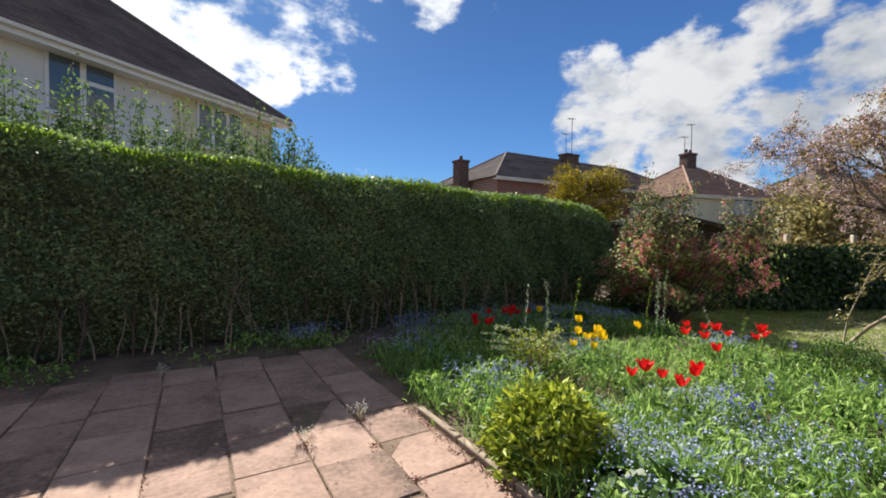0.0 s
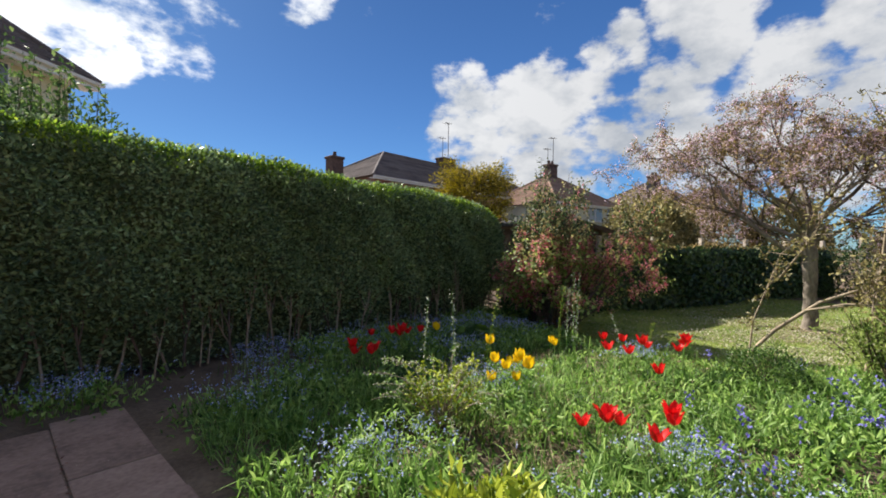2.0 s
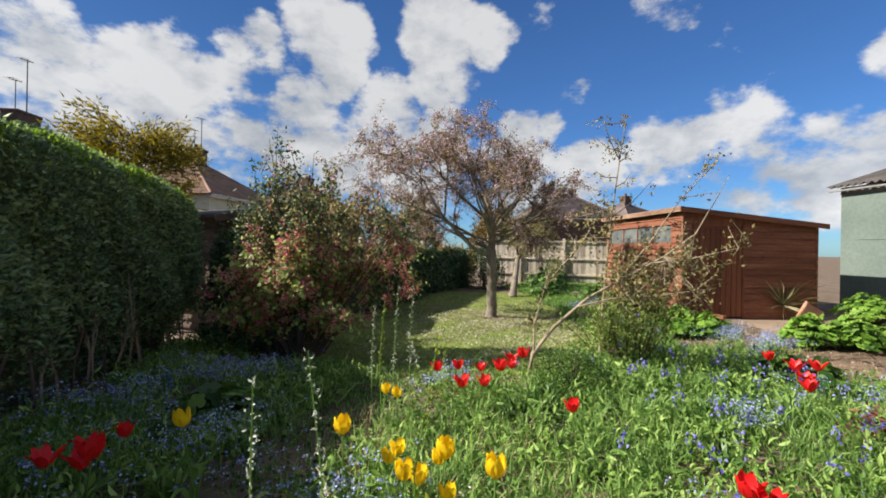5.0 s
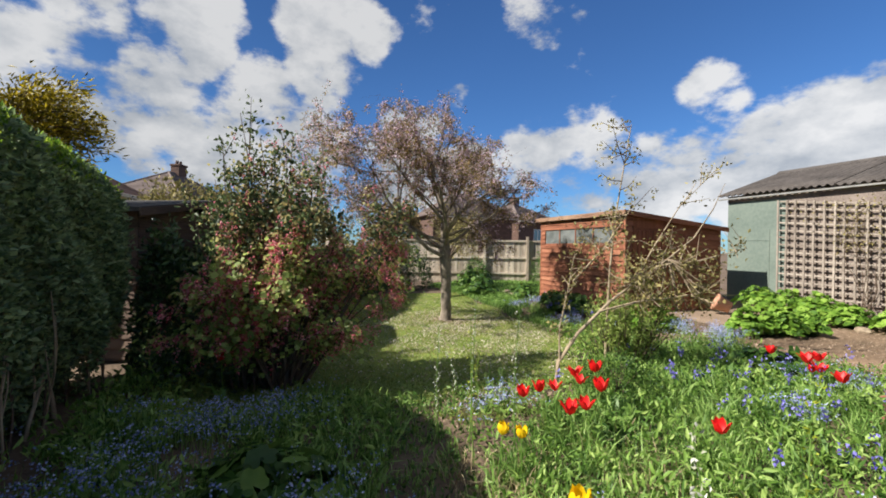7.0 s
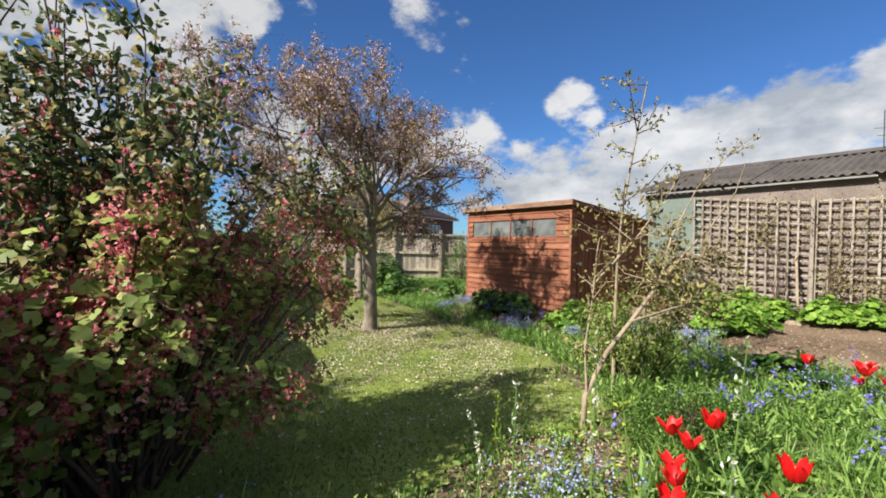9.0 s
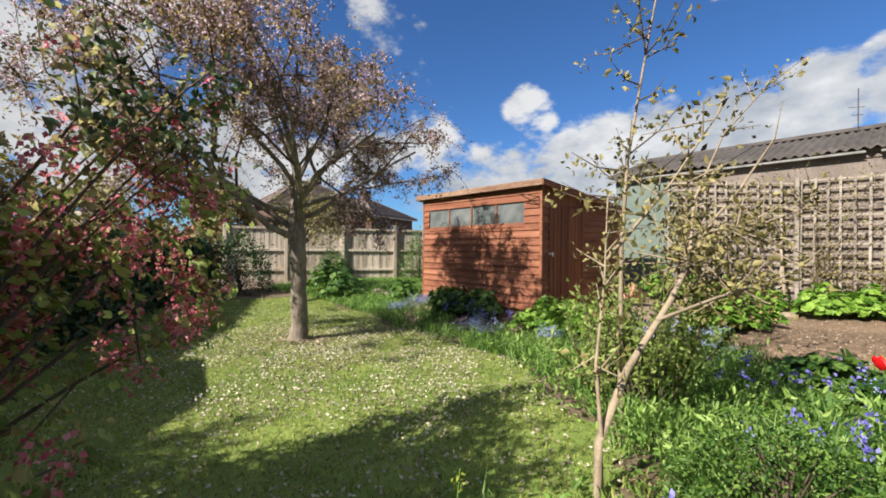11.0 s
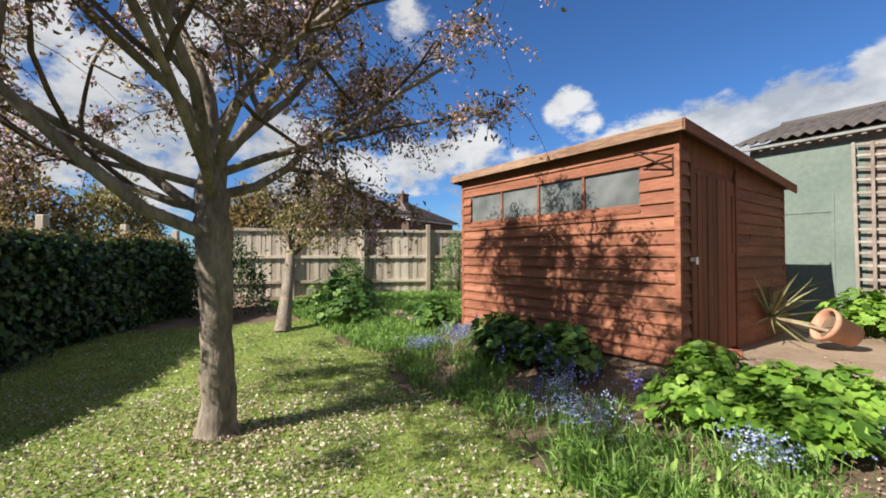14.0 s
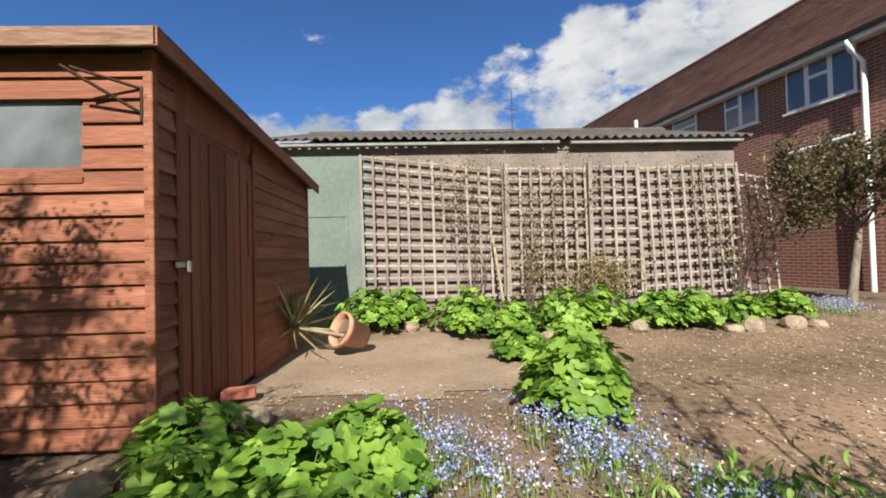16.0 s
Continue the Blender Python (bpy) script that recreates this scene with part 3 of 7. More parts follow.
def garden_shed():
    shed = thing("garden_shed", (0, 0, 0), "red-brown stained timber garden shed with sloping roof and closed door", "shed")
    wide, deep = SHED_X1 - SHED_X0, SHED_Y1 - SHED_Y0
    # window wall, outside towards +y: boards laid along -x from the far corner
    wx0, wx1, wz0, wz1 = 7.20, 9.66, 1.535, 1.965
    wall = part("window_wall", box_bm((SHED_X0 + 0.02, SHED_Y1 - 0.04, SHED_LOW), (SHED_X1 - 0.02, SHED_Y1 - 0.025, wz0)), SHED_WOOD, shed)
    lengths = {}

    def lay(parent, x0, x1, z, face):
        ln = round(x1 - x0, 3)
        if ln not in lengths:
            lengths[ln] = board_mesh(ln, SHED_WOOD)
        tilt = RNG.normal(0, 0.12)
        if face == "front":
            shared("board", lengths[ln], parent, pose(x1, SHED_Y1 - 0.012, z, 0, tilt, 180))
        else:
            shared("board", lengths[ln], parent, pose(SHED_X0 + 0.012, x1, z, 0, tilt, -90))

    rows = int((SHED_FRONT - SHED_LOW) / PITCH)
    for i in range(rows + 1):
        z = SHED_LOW + i * PITCH
        if z + PITCH > SHED_FRONT + 0.06:
            break
        if z + PITCH * 0.6 > wz0 and z + PITCH * 0.4 < wz1:
            lay(wall, SHED_X0 + 0.012, wx0 - 0.0, z, "front")
            lay(wall, wx1, SHED_X1 - 0.012, z, "front")
        else:
            lay(wall, SHED_X0 + 0.012, SHED_X1 - 0.012, z, "front")
    # door wall, outside towards -x
    d0, d1 = -6.98, -5.98
    side = part("door_wall", box_bm((SHED_X0 + 0.025, SHED_Y0, SHED_LOW), (SHED_X0 + 0.04, d0, SHED_BACK)), SHED_WOOD, shed)
    for i in range(rows + 1):
        z = SHED_LOW + i * PITCH
        top_far = SHED_BACK + (d0 - SHED_Y0) / deep * (SHED_FRONT - SHED_BACK)
        if z + PITCH < SHED_BACK + 0.05:
            lay(side, SHED_Y0 + 0.012, d0 - 0.03, z, "side")
        elif z + PITCH < top_far + 0.03:
            cut = SHED_Y0 + deep * (z + PITCH - SHED_BACK) / (SHED_FRONT - SHED_BACK)
            lay(side, cut, d0 - 0.03, z, "side")
        if z + PITCH < SHED_FRONT + 0.02:
            lay(side, d1 + 0.03, SHED_Y1 - 0.012, z, "side")
    for name, lo, hi in (("back_wall", (SHED_X0 + 0.01, SHED_Y0, SHED_LOW), (SHED_X1 - 0.01, SHED_Y0 + 0.02, SHED_BACK)), ("far_wall", (SHED_X1 - 0.03, SHED_Y0, SHED_LOW), (SHED_X1 - 0.01, SHED_Y1 - 0.04, SHED_BACK))):
        part(name, box_bm(lo, hi), SHED_WOOD, shed)
    gap = bmesh.new()
    gap = prism_bm([(SHED_Y0, SHED_BACK - 0.02), (SHED_Y1 - 0.02, SHED_BACK - 0.02), (SHED_Y1 - 0.02, SHED_FRONT + 0.03), (SHED_Y0, SHED_BACK + 0.03)], 0.014, gap)
    g = part("door_header", gap, SHED_DOOR_WOOD, shed)
    g.matrix_basis = pose(SHED_X0 + 0.022, 0, 0, 0, 0, 90)
    for x, y in ((SHED_X0, SHED_Y1), (SHED_X1, SHED_Y1), (SHED_X0, SHED_Y0)):
        part("corner_post", box_bm((x - 0.014, y - 0.036, SHED_LOW - 0.02), (x + 0.036, y + 0.014, SHED_FRONT + 0.02 if y == SHED_Y1 else SHED_BACK + 0.02), 0.004), SHED_WOOD, shed)
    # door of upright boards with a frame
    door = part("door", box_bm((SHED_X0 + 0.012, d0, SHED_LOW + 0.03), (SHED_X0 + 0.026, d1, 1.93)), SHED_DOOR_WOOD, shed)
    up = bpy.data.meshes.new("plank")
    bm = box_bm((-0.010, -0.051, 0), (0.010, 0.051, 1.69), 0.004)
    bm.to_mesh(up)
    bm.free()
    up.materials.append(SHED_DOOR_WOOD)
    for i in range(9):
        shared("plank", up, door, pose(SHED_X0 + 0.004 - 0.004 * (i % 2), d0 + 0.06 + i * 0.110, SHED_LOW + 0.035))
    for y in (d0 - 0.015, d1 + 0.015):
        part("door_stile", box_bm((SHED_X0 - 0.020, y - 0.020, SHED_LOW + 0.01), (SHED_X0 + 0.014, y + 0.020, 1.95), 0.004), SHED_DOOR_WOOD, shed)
    part("lock_plate", box_bm((SHED_X0 - 0.014, d0 + 0.02, 1.12), (SHED_X0 - 0.006, d0 + 0.09, 1.72), 0.003), SHED_DOOR_WOOD, door, "narrow upright timber cover strip")
    bolt = part("bolt", box_bm((SHED_X0 - 0.024, d1 - 0.10, 1.05), (SHED_X0 - 0.012, d1 + 0.06, 1.085), 0.004), STEEL, door, "small pale metal bolt")
    part("bolt_knob", box_bm((SHED_X0 - 0.045, d1 - 0.06, 1.02), (SHED_X0 - 0.022, d1 - 0.035, 1.09), 0.006), STEEL, bolt)
    part("keyhole", box_bm((SHED_X0 - 0.006, -7.42, 1.30), (SHED_X0 - 0.001, -7.40, 1.37), 0.002), RUST, side)
    # window of four panes
    win = part("window_frame", box_bm((wx0 - 0.01, SHED_Y1 - 0.03, wz0 - 0.035), (wx1 + 0.01, SHED_Y1 + 0.018, wz0), 0.004), SHED_WOOD, shed)
    part("head_rail", box_bm((wx0 - 0.01, SHED_Y1 - 0.03, wz1), (wx1 + 0.01, SHED_Y1 + 0.010, wz1 + 0.03), 0.004), SHED_WOOD, win)
    n, w = 4, (wx1 - wx0) / 4
    for i in range(n):
        x = wx0 + i * w
        if i:
            part("mullion", box_bm((x - 0.016, SHED_Y1 - 0.03, wz0), (x + 0.016, SHED_Y1 + 0.006, wz1), 0.003), SHED_WOOD, win)
        p = part("pane", box_bm((x + 0.012, SHED_Y1 - 0.020, wz0), (x + w - 0.012, SHED_Y1 - 0.015, wz1)), DUSTY, win, "dusty grey glass pane")
        p.matrix_basis = pose(0, 0, 0, RNG.normal(0, 0.05), 0, 0)
    # roof: falls from the window side to the back
    ox0, ox1, oy0, oy1 = SHED_X0 - 0.09, SHED_X1 + 0.13, SHED_Y0 - 0.16, SHED_Y1 + 0.10
    slope = (SHED_FRONT - SHED_BACK) / deep
    zt = lambda y: SHED_FRONT + 0.03 + (y - SHED_Y1) * slope
    bm = bmesh.new()
    vs = [bm.verts.new((x, y, zt(y) + dz)) for dz in (0.0, 0.022) for x, y in ((ox0, oy0), (ox1, oy0), (ox1, oy1), (ox0, oy1))]
    for f in ((3, 2, 1, 0), (4, 5, 6, 7), (0, 1, 5, 4), (1, 2, 6, 5), (2, 3, 7, 6), (3, 0, 4, 7)):
        bm.faces.new([vs[i] for i in f])
    part("roof", bm, FELT, shed, "black felted roof")
    part("fascia", box_bm((ox0 - 0.012, oy1, zt(oy1) - 0.055), (ox1, oy1 + 0.02, zt(oy1) + 0.045), 0.004), FASCIA, shed, "weathered peeling fascia board")
    for x in (ox0 - 0.02, ox1):
        bm = prism_bm([(oy0 - 0.01, zt(oy0) - 0.055), (oy1 + 0.02, zt(oy1) - 0.055), (oy1 + 0.02, zt(oy1) + 0.044), (oy0 - 0.01, zt(oy0) + 0.044)], 0.02)
        b = part("bargeboard", bm, SHED_WOOD, shed, "sloping brown bargeboard")
        b.matrix_basis = pose(x + 0.02, 0, 0, 0, 0, 90)
    part("base", box_bm((SHED_X0 + 0.04, SHED_Y0 + 0.03, 0.02), (SHED_X1 - 0.05, SHED_Y1 - 0.05, SHED_LOW + 0.01)), ROCK, shed, "pale stone footing")
    # hanging bracket at the corner
    bx, by = SHED_X0 + 0.04, SHED_Y1 + 0.012
    tip = Vector((bx + 0.28, by + 0.16, 2.045))
    arms = [[((bx, by, 1.86), 0.009), (tuple(tip), 0.009)], [((bx, by, 1.99), 0.008), (tuple(tip - Vector((0.03, 0.02, 0))), 0.008)], [((bx, by, 1.82), 0.010), ((bx, by, 2.0), 0.010)]]
    br = tubes("hanging_bracket", arms, RUST, None, "", 6)
    tagged(br, "rusty iron hanging basket bracket on the shed corner", "bracket")


def dusty_glass():
    m = material("dusty_glass", (0.055, 0.066, 0.066), (0.22, 0.235, 0.23), 1.6, 0.16, 0.0, 3, gloss=0.8)
    return m


DUSTY = dusty_glass()
garden_shed()


def brick_thing():
    b = part("loose_brick", box_bm((-0.1075, -0.051, 0), (0.1075, 0.051, 0.065), 0.005), RED_BRICK)
    b.matrix_basis = pose(6.72, -6.42, float(gz(6.72, -6.42)) + 0.028, 0, 0, 20)
    tagged(b, "loose orange-red brick lying beside the shed door", "brick")


brick_thing()

# ---- garage with trellis ----
GY = -9.92


def garage():
    g = thing("garage", (0, 0, 0), "long low garage, green and cream walls, corrugated roof", "garage")
    part("green_wall", box_bm((6.30, GY - 0.15, 0.0), (7.62, GY, 2.84)), GREEN_PAINT, g, "grey-green painted wall end")
    part("cream_wall", box_bm((0.55, GY - 0.146, 0.0), (6.30, GY - 0.004, 2.85)), CREAM_RENDER, g, "weathered cream rendered wall")
    part("end_wall", prism_bm([(GY - 4.6, 0), (GY - 0.15, 0), (GY - 0.15, 2.80), (GY - 2.3, 3.58), (GY - 4.6, 2.80)], 0.12), GREEN_PAINT, g).matrix_basis = pose(7.62, 0, 0, 0, 0, 90)
    part("door_panel", box_bm((6.62, GY, 0.2), (6.66, GY + 0.012, 2.0), 0.003), GREEN_PAINT, g)
    part("door_rail", box_bm((6.66, GY, 1.72), (7.3, GY + 0.010, 1.745), 0.003), GREEN_PAINT, g)
    # corrugated sheets
    for k, (x0, x1, dz) in enumerate(((0.35, 2.95, 0.0), (2.92, 5.35, 0.012), (5.32, 7.80, 0.024))):
        nx = int((x1 - x0) / 0.0245)
        xs = np.linspace(x0, x1, nx)
        ts = np.linspace(0, 1, 5)
        X, T = np.meshgrid(xs, ts, indexing="ij")
        Yv = GY + 0.16 - T * 2.46
        Z = 2.845 + T * 0.80 + dz + 0.026 * np.sin(X * 2 * np.pi / 0.146) + 0.01 * np.sin(X * 0.9 + k)
        V = np.stack([X, Yv, Z], -1).reshape(-1, 3)
        low = V - [0, 0, 0.012]
        m = len(ts)
        i, j = np.meshgrid(np.arange(nx - 1), np.arange(m - 1), indexing="ij")
        q = (i * m + j).ravel()
        F = np.stack([q, q + m, q + m + 1, q + 1], 1)
        F2 = F[:, ::-1] + len(V)
        e = np.arange(nx - 1) * m
        rim = np.stack([e, e + len(V), e + m + len(V), e + m], 1)
        smooth(part_np("roof_sheet", np.concatenate([V, low]), np.concatenate([F, F2, rim]), ASBESTOS, g, "dark lichened corrugated sheet"))
    part("back_slope", prism_bm([(GY - 4.8, 2.78), (GY - 2.3, 3.60), (GY - 2.3, 3.64), (GY - 4.8, 2.82)], 7.45), ASBESTOS, g).matrix_basis = pose(7.80, 0, 0, 0, 0, 90)
    part("end_wall", prism_bm([(GY - 4.6, 0), (GY - 0.15, 0), (GY - 0.15, 2.80), (GY - 2.3, 3.56), (GY - 4.6, 2.78)], 0.12), CREAM_RENDER, g).matrix_basis = pose(0.66, 0, 0, 0, 0, 90)
    part("ridge_cap", prism_bm([(-0.12, -0.05), (0.0, 0.03), (0.12, -0.05), (0.12, -0.03), (0.0, 0.05), (-0.12, -0.03)], 7.45), ASBESTOS, g).matrix_basis = pose(7.80, GY - 2.3, 3.685, 0, 0, 90)
    gut = bmesh.new()
    gut = prism_bm([(-0.045, 0.0), (-0.03, -0.032), (0.03, -0.032), (0.045, 0.0), (0.037, 0.0), (0.025, -0.025), (-0.025, -0.025), (-0.037, 0.0)], 4.4, gut)
    part("gutter", gut, OLD_GUTTER, g, "white plastic gutter").matrix_basis = pose(7.78, GY + 0.12, 2.80, 0, 0.4, 90)
    part("gutter", prism_bm([(-0.045, 0.0), (-0.03, -0.03), (0.03, -0.03), (0.045, 0.0)], 2.7), OLD_GUTTER, g, "sagging white gutter length").matrix_basis = pose(3.2, GY + 0.11, 2.79, 0, -0.5, 90)
    part("fascia", box_bm((0.5, GY, 2.70), (7.62, GY + 0.02, 2.855)), CREAM_RENDER, g)


garage()


def trellis(x0, x1, z0, z1, lean, drop):
    """A square trellis panel against the wall, laths as parts; the top falls by drop towards x0."""
    w, hgt = x1 - x0, z1 - z0
    t = thing("wooden_trellis", (x0, GY + 0.16, z0), "weathered grey-brown square wooden trellis panel", "trellis", "trellis panels")
    t.matrix_basis = pose(x0, GY + 0.12, z0, 1.5, lean, 0)
    up, across = bpy.data.meshes.new("lath"), bpy.data.meshes.new("lath")
    for me, lo, hi in ((up, (-0.019, -0.012, 0), (0.019, 0.012, 1.0)), (across, (0, -0.011, -0.017), (w, 0.011, 0.017))):
        bm = box_bm(lo, hi, 0.003)
        bm.to_mesh(me)
        bm.free()
        me.materials.append(LATH)
    nu, na = int(round(w / 0.172)), int(round(hgt / 0.165))
    for i in range(nu + 1):
        f = i / nu
        tall = hgt - drop * (1 - f) + RNG.uniform(0.0, 0.03)
        shared("lath", up, t, pose(f * w + RNG.normal(0, 0.005), 0.024, 0, 0, RNG.normal(0, 0.35), 0) @ Matrix.Diagonal((1, 1, tall, 1)))
    for i in range(na + 1):
        f = i / na
        shared("lath", across, t, pose(0, 0.0, 0.02 + f * (hgt - drop - 0.04) + RNG.normal(0, 0.004), 0, -math.degrees(math.atan(f * drop / w)) + RNG.normal(0, 0.2), 0))
    return t


trellis(4.27, 6.38, 0.46, 2.65, 0.3, 0.26)
trellis(2.98, 4.18, 0.46, 2.42, 0.0, 0.02)
trellis(2.17, 2.92, 0.46, 2.42, -0.4, 0.0)
trellis(0.52, 2.12, 0.44, 2.44, 2.2, 0.02)
trellis(0.02, 0.48, 0.42, 2.30, 4.0, 0.08)
for px in (4.225, 2.95):
    tagged(part("trellis_post", box_bm((px - 0.03, GY + 0.16, 0.2), (px + 0.03, GY + 0.22, 2.46), 0.005), LATH), "weathered square timber post holding the trellis", "post", "trellis posts")
stick = part("leaning_stake", box_bm((-0.02, -0.015, 0), (0.02, 0.015, 1.15), 0.004), PALE_STEM)
stick.matrix_basis = pose(4.34, GY + 0.50, 0.24, 14, 6, 0)
tagged(stick, "pale broken stake leaning on the trellis", "stake")
aerial = tubes("roof_aerial", [[((3.6, GY - 2.2, 3.55), 0.012), ((3.6, GY - 2.2, 4.5), 0.010)], [((3.5, GY - 2.2, 4.1), 0.007), ((3.75, GY - 2.2, 4.14), 0.007)], [((3.52, GY - 2.2, 3.95), 0.007), ((3.7, GY - 2.2, 3.97), 0.007)]], GUTTER_DARK)
tagged(aerial, "thin dark rooftop aerial on the garage", "aerial")

# ---- houses ----


def roof_courses(name, corners, rows, mat, parent, thick=0.03, cols=0):
    """A roof face of overlapping courses: corners low-left, low-right, high-right, high-left, seen from outside."""
    a, b, c, d = (np.array(p, float) for p in corners)
    nor = unit(np.cross(b - a, d - a))
    V, F = [], []
    for i in range(rows):
        f0, f1 = i / rows, min(1.0, (i + 1.12) / rows)
        l0, r0, l1, r1 = a + (d - a) * f0, b + (c - b) * f0, a + (d - a) * f1, b + (c - b) * f1
        n = max(1, int(np.linalg.norm(r0 - l0) / 0.33)) if cols else 1
        for j in range(n):
            u0, u1 = j / n + (0.006 / n if n > 1 else 0), (j + 1) / n - (0.006 / n if n > 1 else 0)
            k = len(V)
            p0, p1, p2, p3 = l0 + (r0 - l0) * u0, l0 + (r0 - l0) * u1, l1 + (r1 - l1) * u1, l1 + (r1 - l1) * u0
            V += [p0 + nor * thick, p1 + nor * thick, p2 + nor * 0.006, p3 + nor * 0.006, p0, p1]
            F += [(k, k + 1, k + 2, k + 3), (k + 4, k + 5, k + 1, k)]
    return part_np(name, np.array(V), np.array(F), mat, parent)


def solid(name, corners, mat, parent, label=""):
    """A closed hull over points."""
    bm = bmesh.new()
    for c in corners:
        bm.verts.new(c)
    bmesh.ops.convex_hull(bm, input=bm.verts)
    return part(name, bm, mat, parent, label)


def window_unit(parent, x, z, w, h, lights, face=0.0, mat=PANE, sill=True, vent=False):
    """A casement window set in a wall whose outside is local -y at y = face."""
    fr = part("window", box_bm((x, face - 0.035, z), (x + w, face + 0.03, z + h), 0.006), WHITE, parent, "white plastic casement window")
    lw = w / lights
    for i in range(lights):
        x0, x1 = x + i * lw + 0.055, x + (i + 1) * lw - 0.055
        top = z + h - 0.055
        if vent and i == vent - 1:
            part("pane", box_bm((x0, face - 0.045, z + h * 0.68), (x1, face - 0.037, top)), mat, fr)
            top = z + h * 0.60
        part("pane", box_bm((x0, face - 0.042, z + 0.055), (x1, face - 0.037, top)), mat, fr)
    if sill:
        part("sill", box_bm((x - 0.05, face - 0.09, z - 0.05), (x + w + 0.05, face + 0.02, z), 0.006), WHITE, fr)
    return fr


def house(where, turn, w, d, eave, ridge, wallmat, roofmat, label, hip=(1, 1), windows=(), gutter=WHITE, rows=22, cols=0, over=0.35, band=None):
    """A house: local x along the front, front outside at -y, y = 0 to d."""
    h = thing("house", where, label, "house", turn=turn)
    part("wall", box_bm((0, 0, 0), (w, d, eave)), wallmat, h)
    if band:
        part("wall", box_bm((band[0], -0.012, 0), (band[1], 0.05, eave - 0.02)), band[2], h)
    hl, hr = hip[0] * d / 2, hip[1] * d / 2
    x0, x1, y0, y1, m, z = -over, w + over, -over, d + over, d / 2, eave - 0.02
    rl, rr = (hl if hip[0] else x0), (w - hr if hip[1] else x1)
    solid("roof", [(x0, y0, z), (x1, y0, z), (x1, y1, z), (x0, y1, z), (rl, m, ridge), (rr, m, ridge)], roofmat, h)
    roof_courses("tiles", [(x0, y0, z), (x1, y0, z), (rr, m, ridge), (rl, m, ridge)], rows, roofmat, h, cols=cols)
    roof_courses("tiles", [(x0, y1, z), (x0, y0, z), (rl, m, ridge), (rl, m, ridge)] if hip[0] else [(x1, y1, z), (x0, y1, z), (rl, m, ridge), (rr, m, ridge)], rows, roofmat, h)
    if hip[1]:
        roof_courses("tiles", [(x1, y0, z), (x1, y1, z), (rr, m, ridge), (rr, m, ridge)], rows, roofmat, h)
    caps = [[((rl, m, ridge + 0.02), 0.09), ((rr, m, ridge + 0.02), 0.09)]]
    for on, px, rx in ((hip[0], x0, rl), (hip[1], x1, rr)):
        if on:
            caps += [[((px, y0, z + 0.03), 0.08), ((rx, m, ridge + 0.03), 0.08)], [((px, y1, z + 0.03), 0.08), ((rx, m, ridge + 0.03), 0.08)]]
    tubes("ridge_tiles", caps, roofmat, h, "", 6)
    part("fascia", box_bm((x0 + 0.02, y0 - 0.02, z - 0.17), (x1 - 0.02, y0 + 0.02, z - 0.01)), WHITE, h)
    part("gutter", prism_bm([(-0.06, 0.0), (-0.04, -0.06), (0.04, -0.06), (0.06, 0.0)], x1 - x0), gutter, h).matrix_basis = pose(x1, y0 - 0.08, z - 0.01, 0, 0, 90)
    part("soffit", box_bm((x0 + 0.02, y0 + 0.02, z - 0.15), (x1 - 0.02, 0, z - 0.12)), WHITE, h)
    for win in windows:
        window_unit(h, *win)
    return h


def chimney(parent, x, y, z0, z1, w, d, pots=2, aerial=0.0):
    c = part("chimney", box_bm((x - w / 2, y - d / 2, z0), (x + w / 2, y + d / 2, z1 - 0.15), 0.01), DARK_BRICK, parent, "brick chimney stack")
    part("chimney_cap", box_bm((x - w / 2 - 0.06, y - d / 2 - 0.06, z1 - 0.15), (x + w / 2 + 0.06, y + d / 2 + 0.06, z1), 0.02), DARK_BRICK, c)
    for i in range(pots):
        px = x + (i - (pots - 1) / 2) * w * 0.45
        tubes("chimney_pot", [[((px, y, z1), 0.13), ((px, y, z1 + 0.3), 0.10)]], DARK_BRICK, c, "", 8)
    if aerial:
        paths = [[((x + 0.3, y, z1), 0.03), ((x + 0.3, y, z1 + aerial), 0.025)], [((x - 0.35, y, z1), 0.025), ((x - 0.35, y, z1 + aerial * 0.55), 0.02)]]
        for q, s in ((x + 0.3, 1.0), (x - 0.35, 0.55)):
            paths += [[((q - 0.45, y, z1 + aerial * s * 0.97), 0.02), ((q + 0.35, y, z1 + aerial * s), 0.02)]]
            paths += [[((q - 0.4 + 0.16 * i, y - 0.25, z1 + aerial * s * 0.98), 0.012), ((q - 0.4 + 0.16 * i, y + 0.25, z1 + aerial * s * 0.98), 0.012)] for i in range(4)]
        tubes("aerial", paths, GUTTER_DARK, c, "thin rooftop television aerial", 5)


# pale house beyond the tall hedge: its front runs at 37 degrees
HC, HU = np.array([0.35, 10.85]), np.array([0.80, 0.60])
ho = HC - HU * 13.0
house((ho[0], ho[1], 0), 36.87, 11.95, 7.5, 5.02, 8.4, WHITE_RENDER, ROOF_BROWN, "white and cream rendered house with brown tiled hipped roof", (1, 1),
      [(6.35, 3.75, 1.2, 1.15, 2, 0.0, PANE, True, 2), (9.4, 3.75, 1.35, 1.1, 3, -0.014, PANE)], WHITE, 34, 1, 0.4, (8.8, 11.95, YELLOW_RENDER))

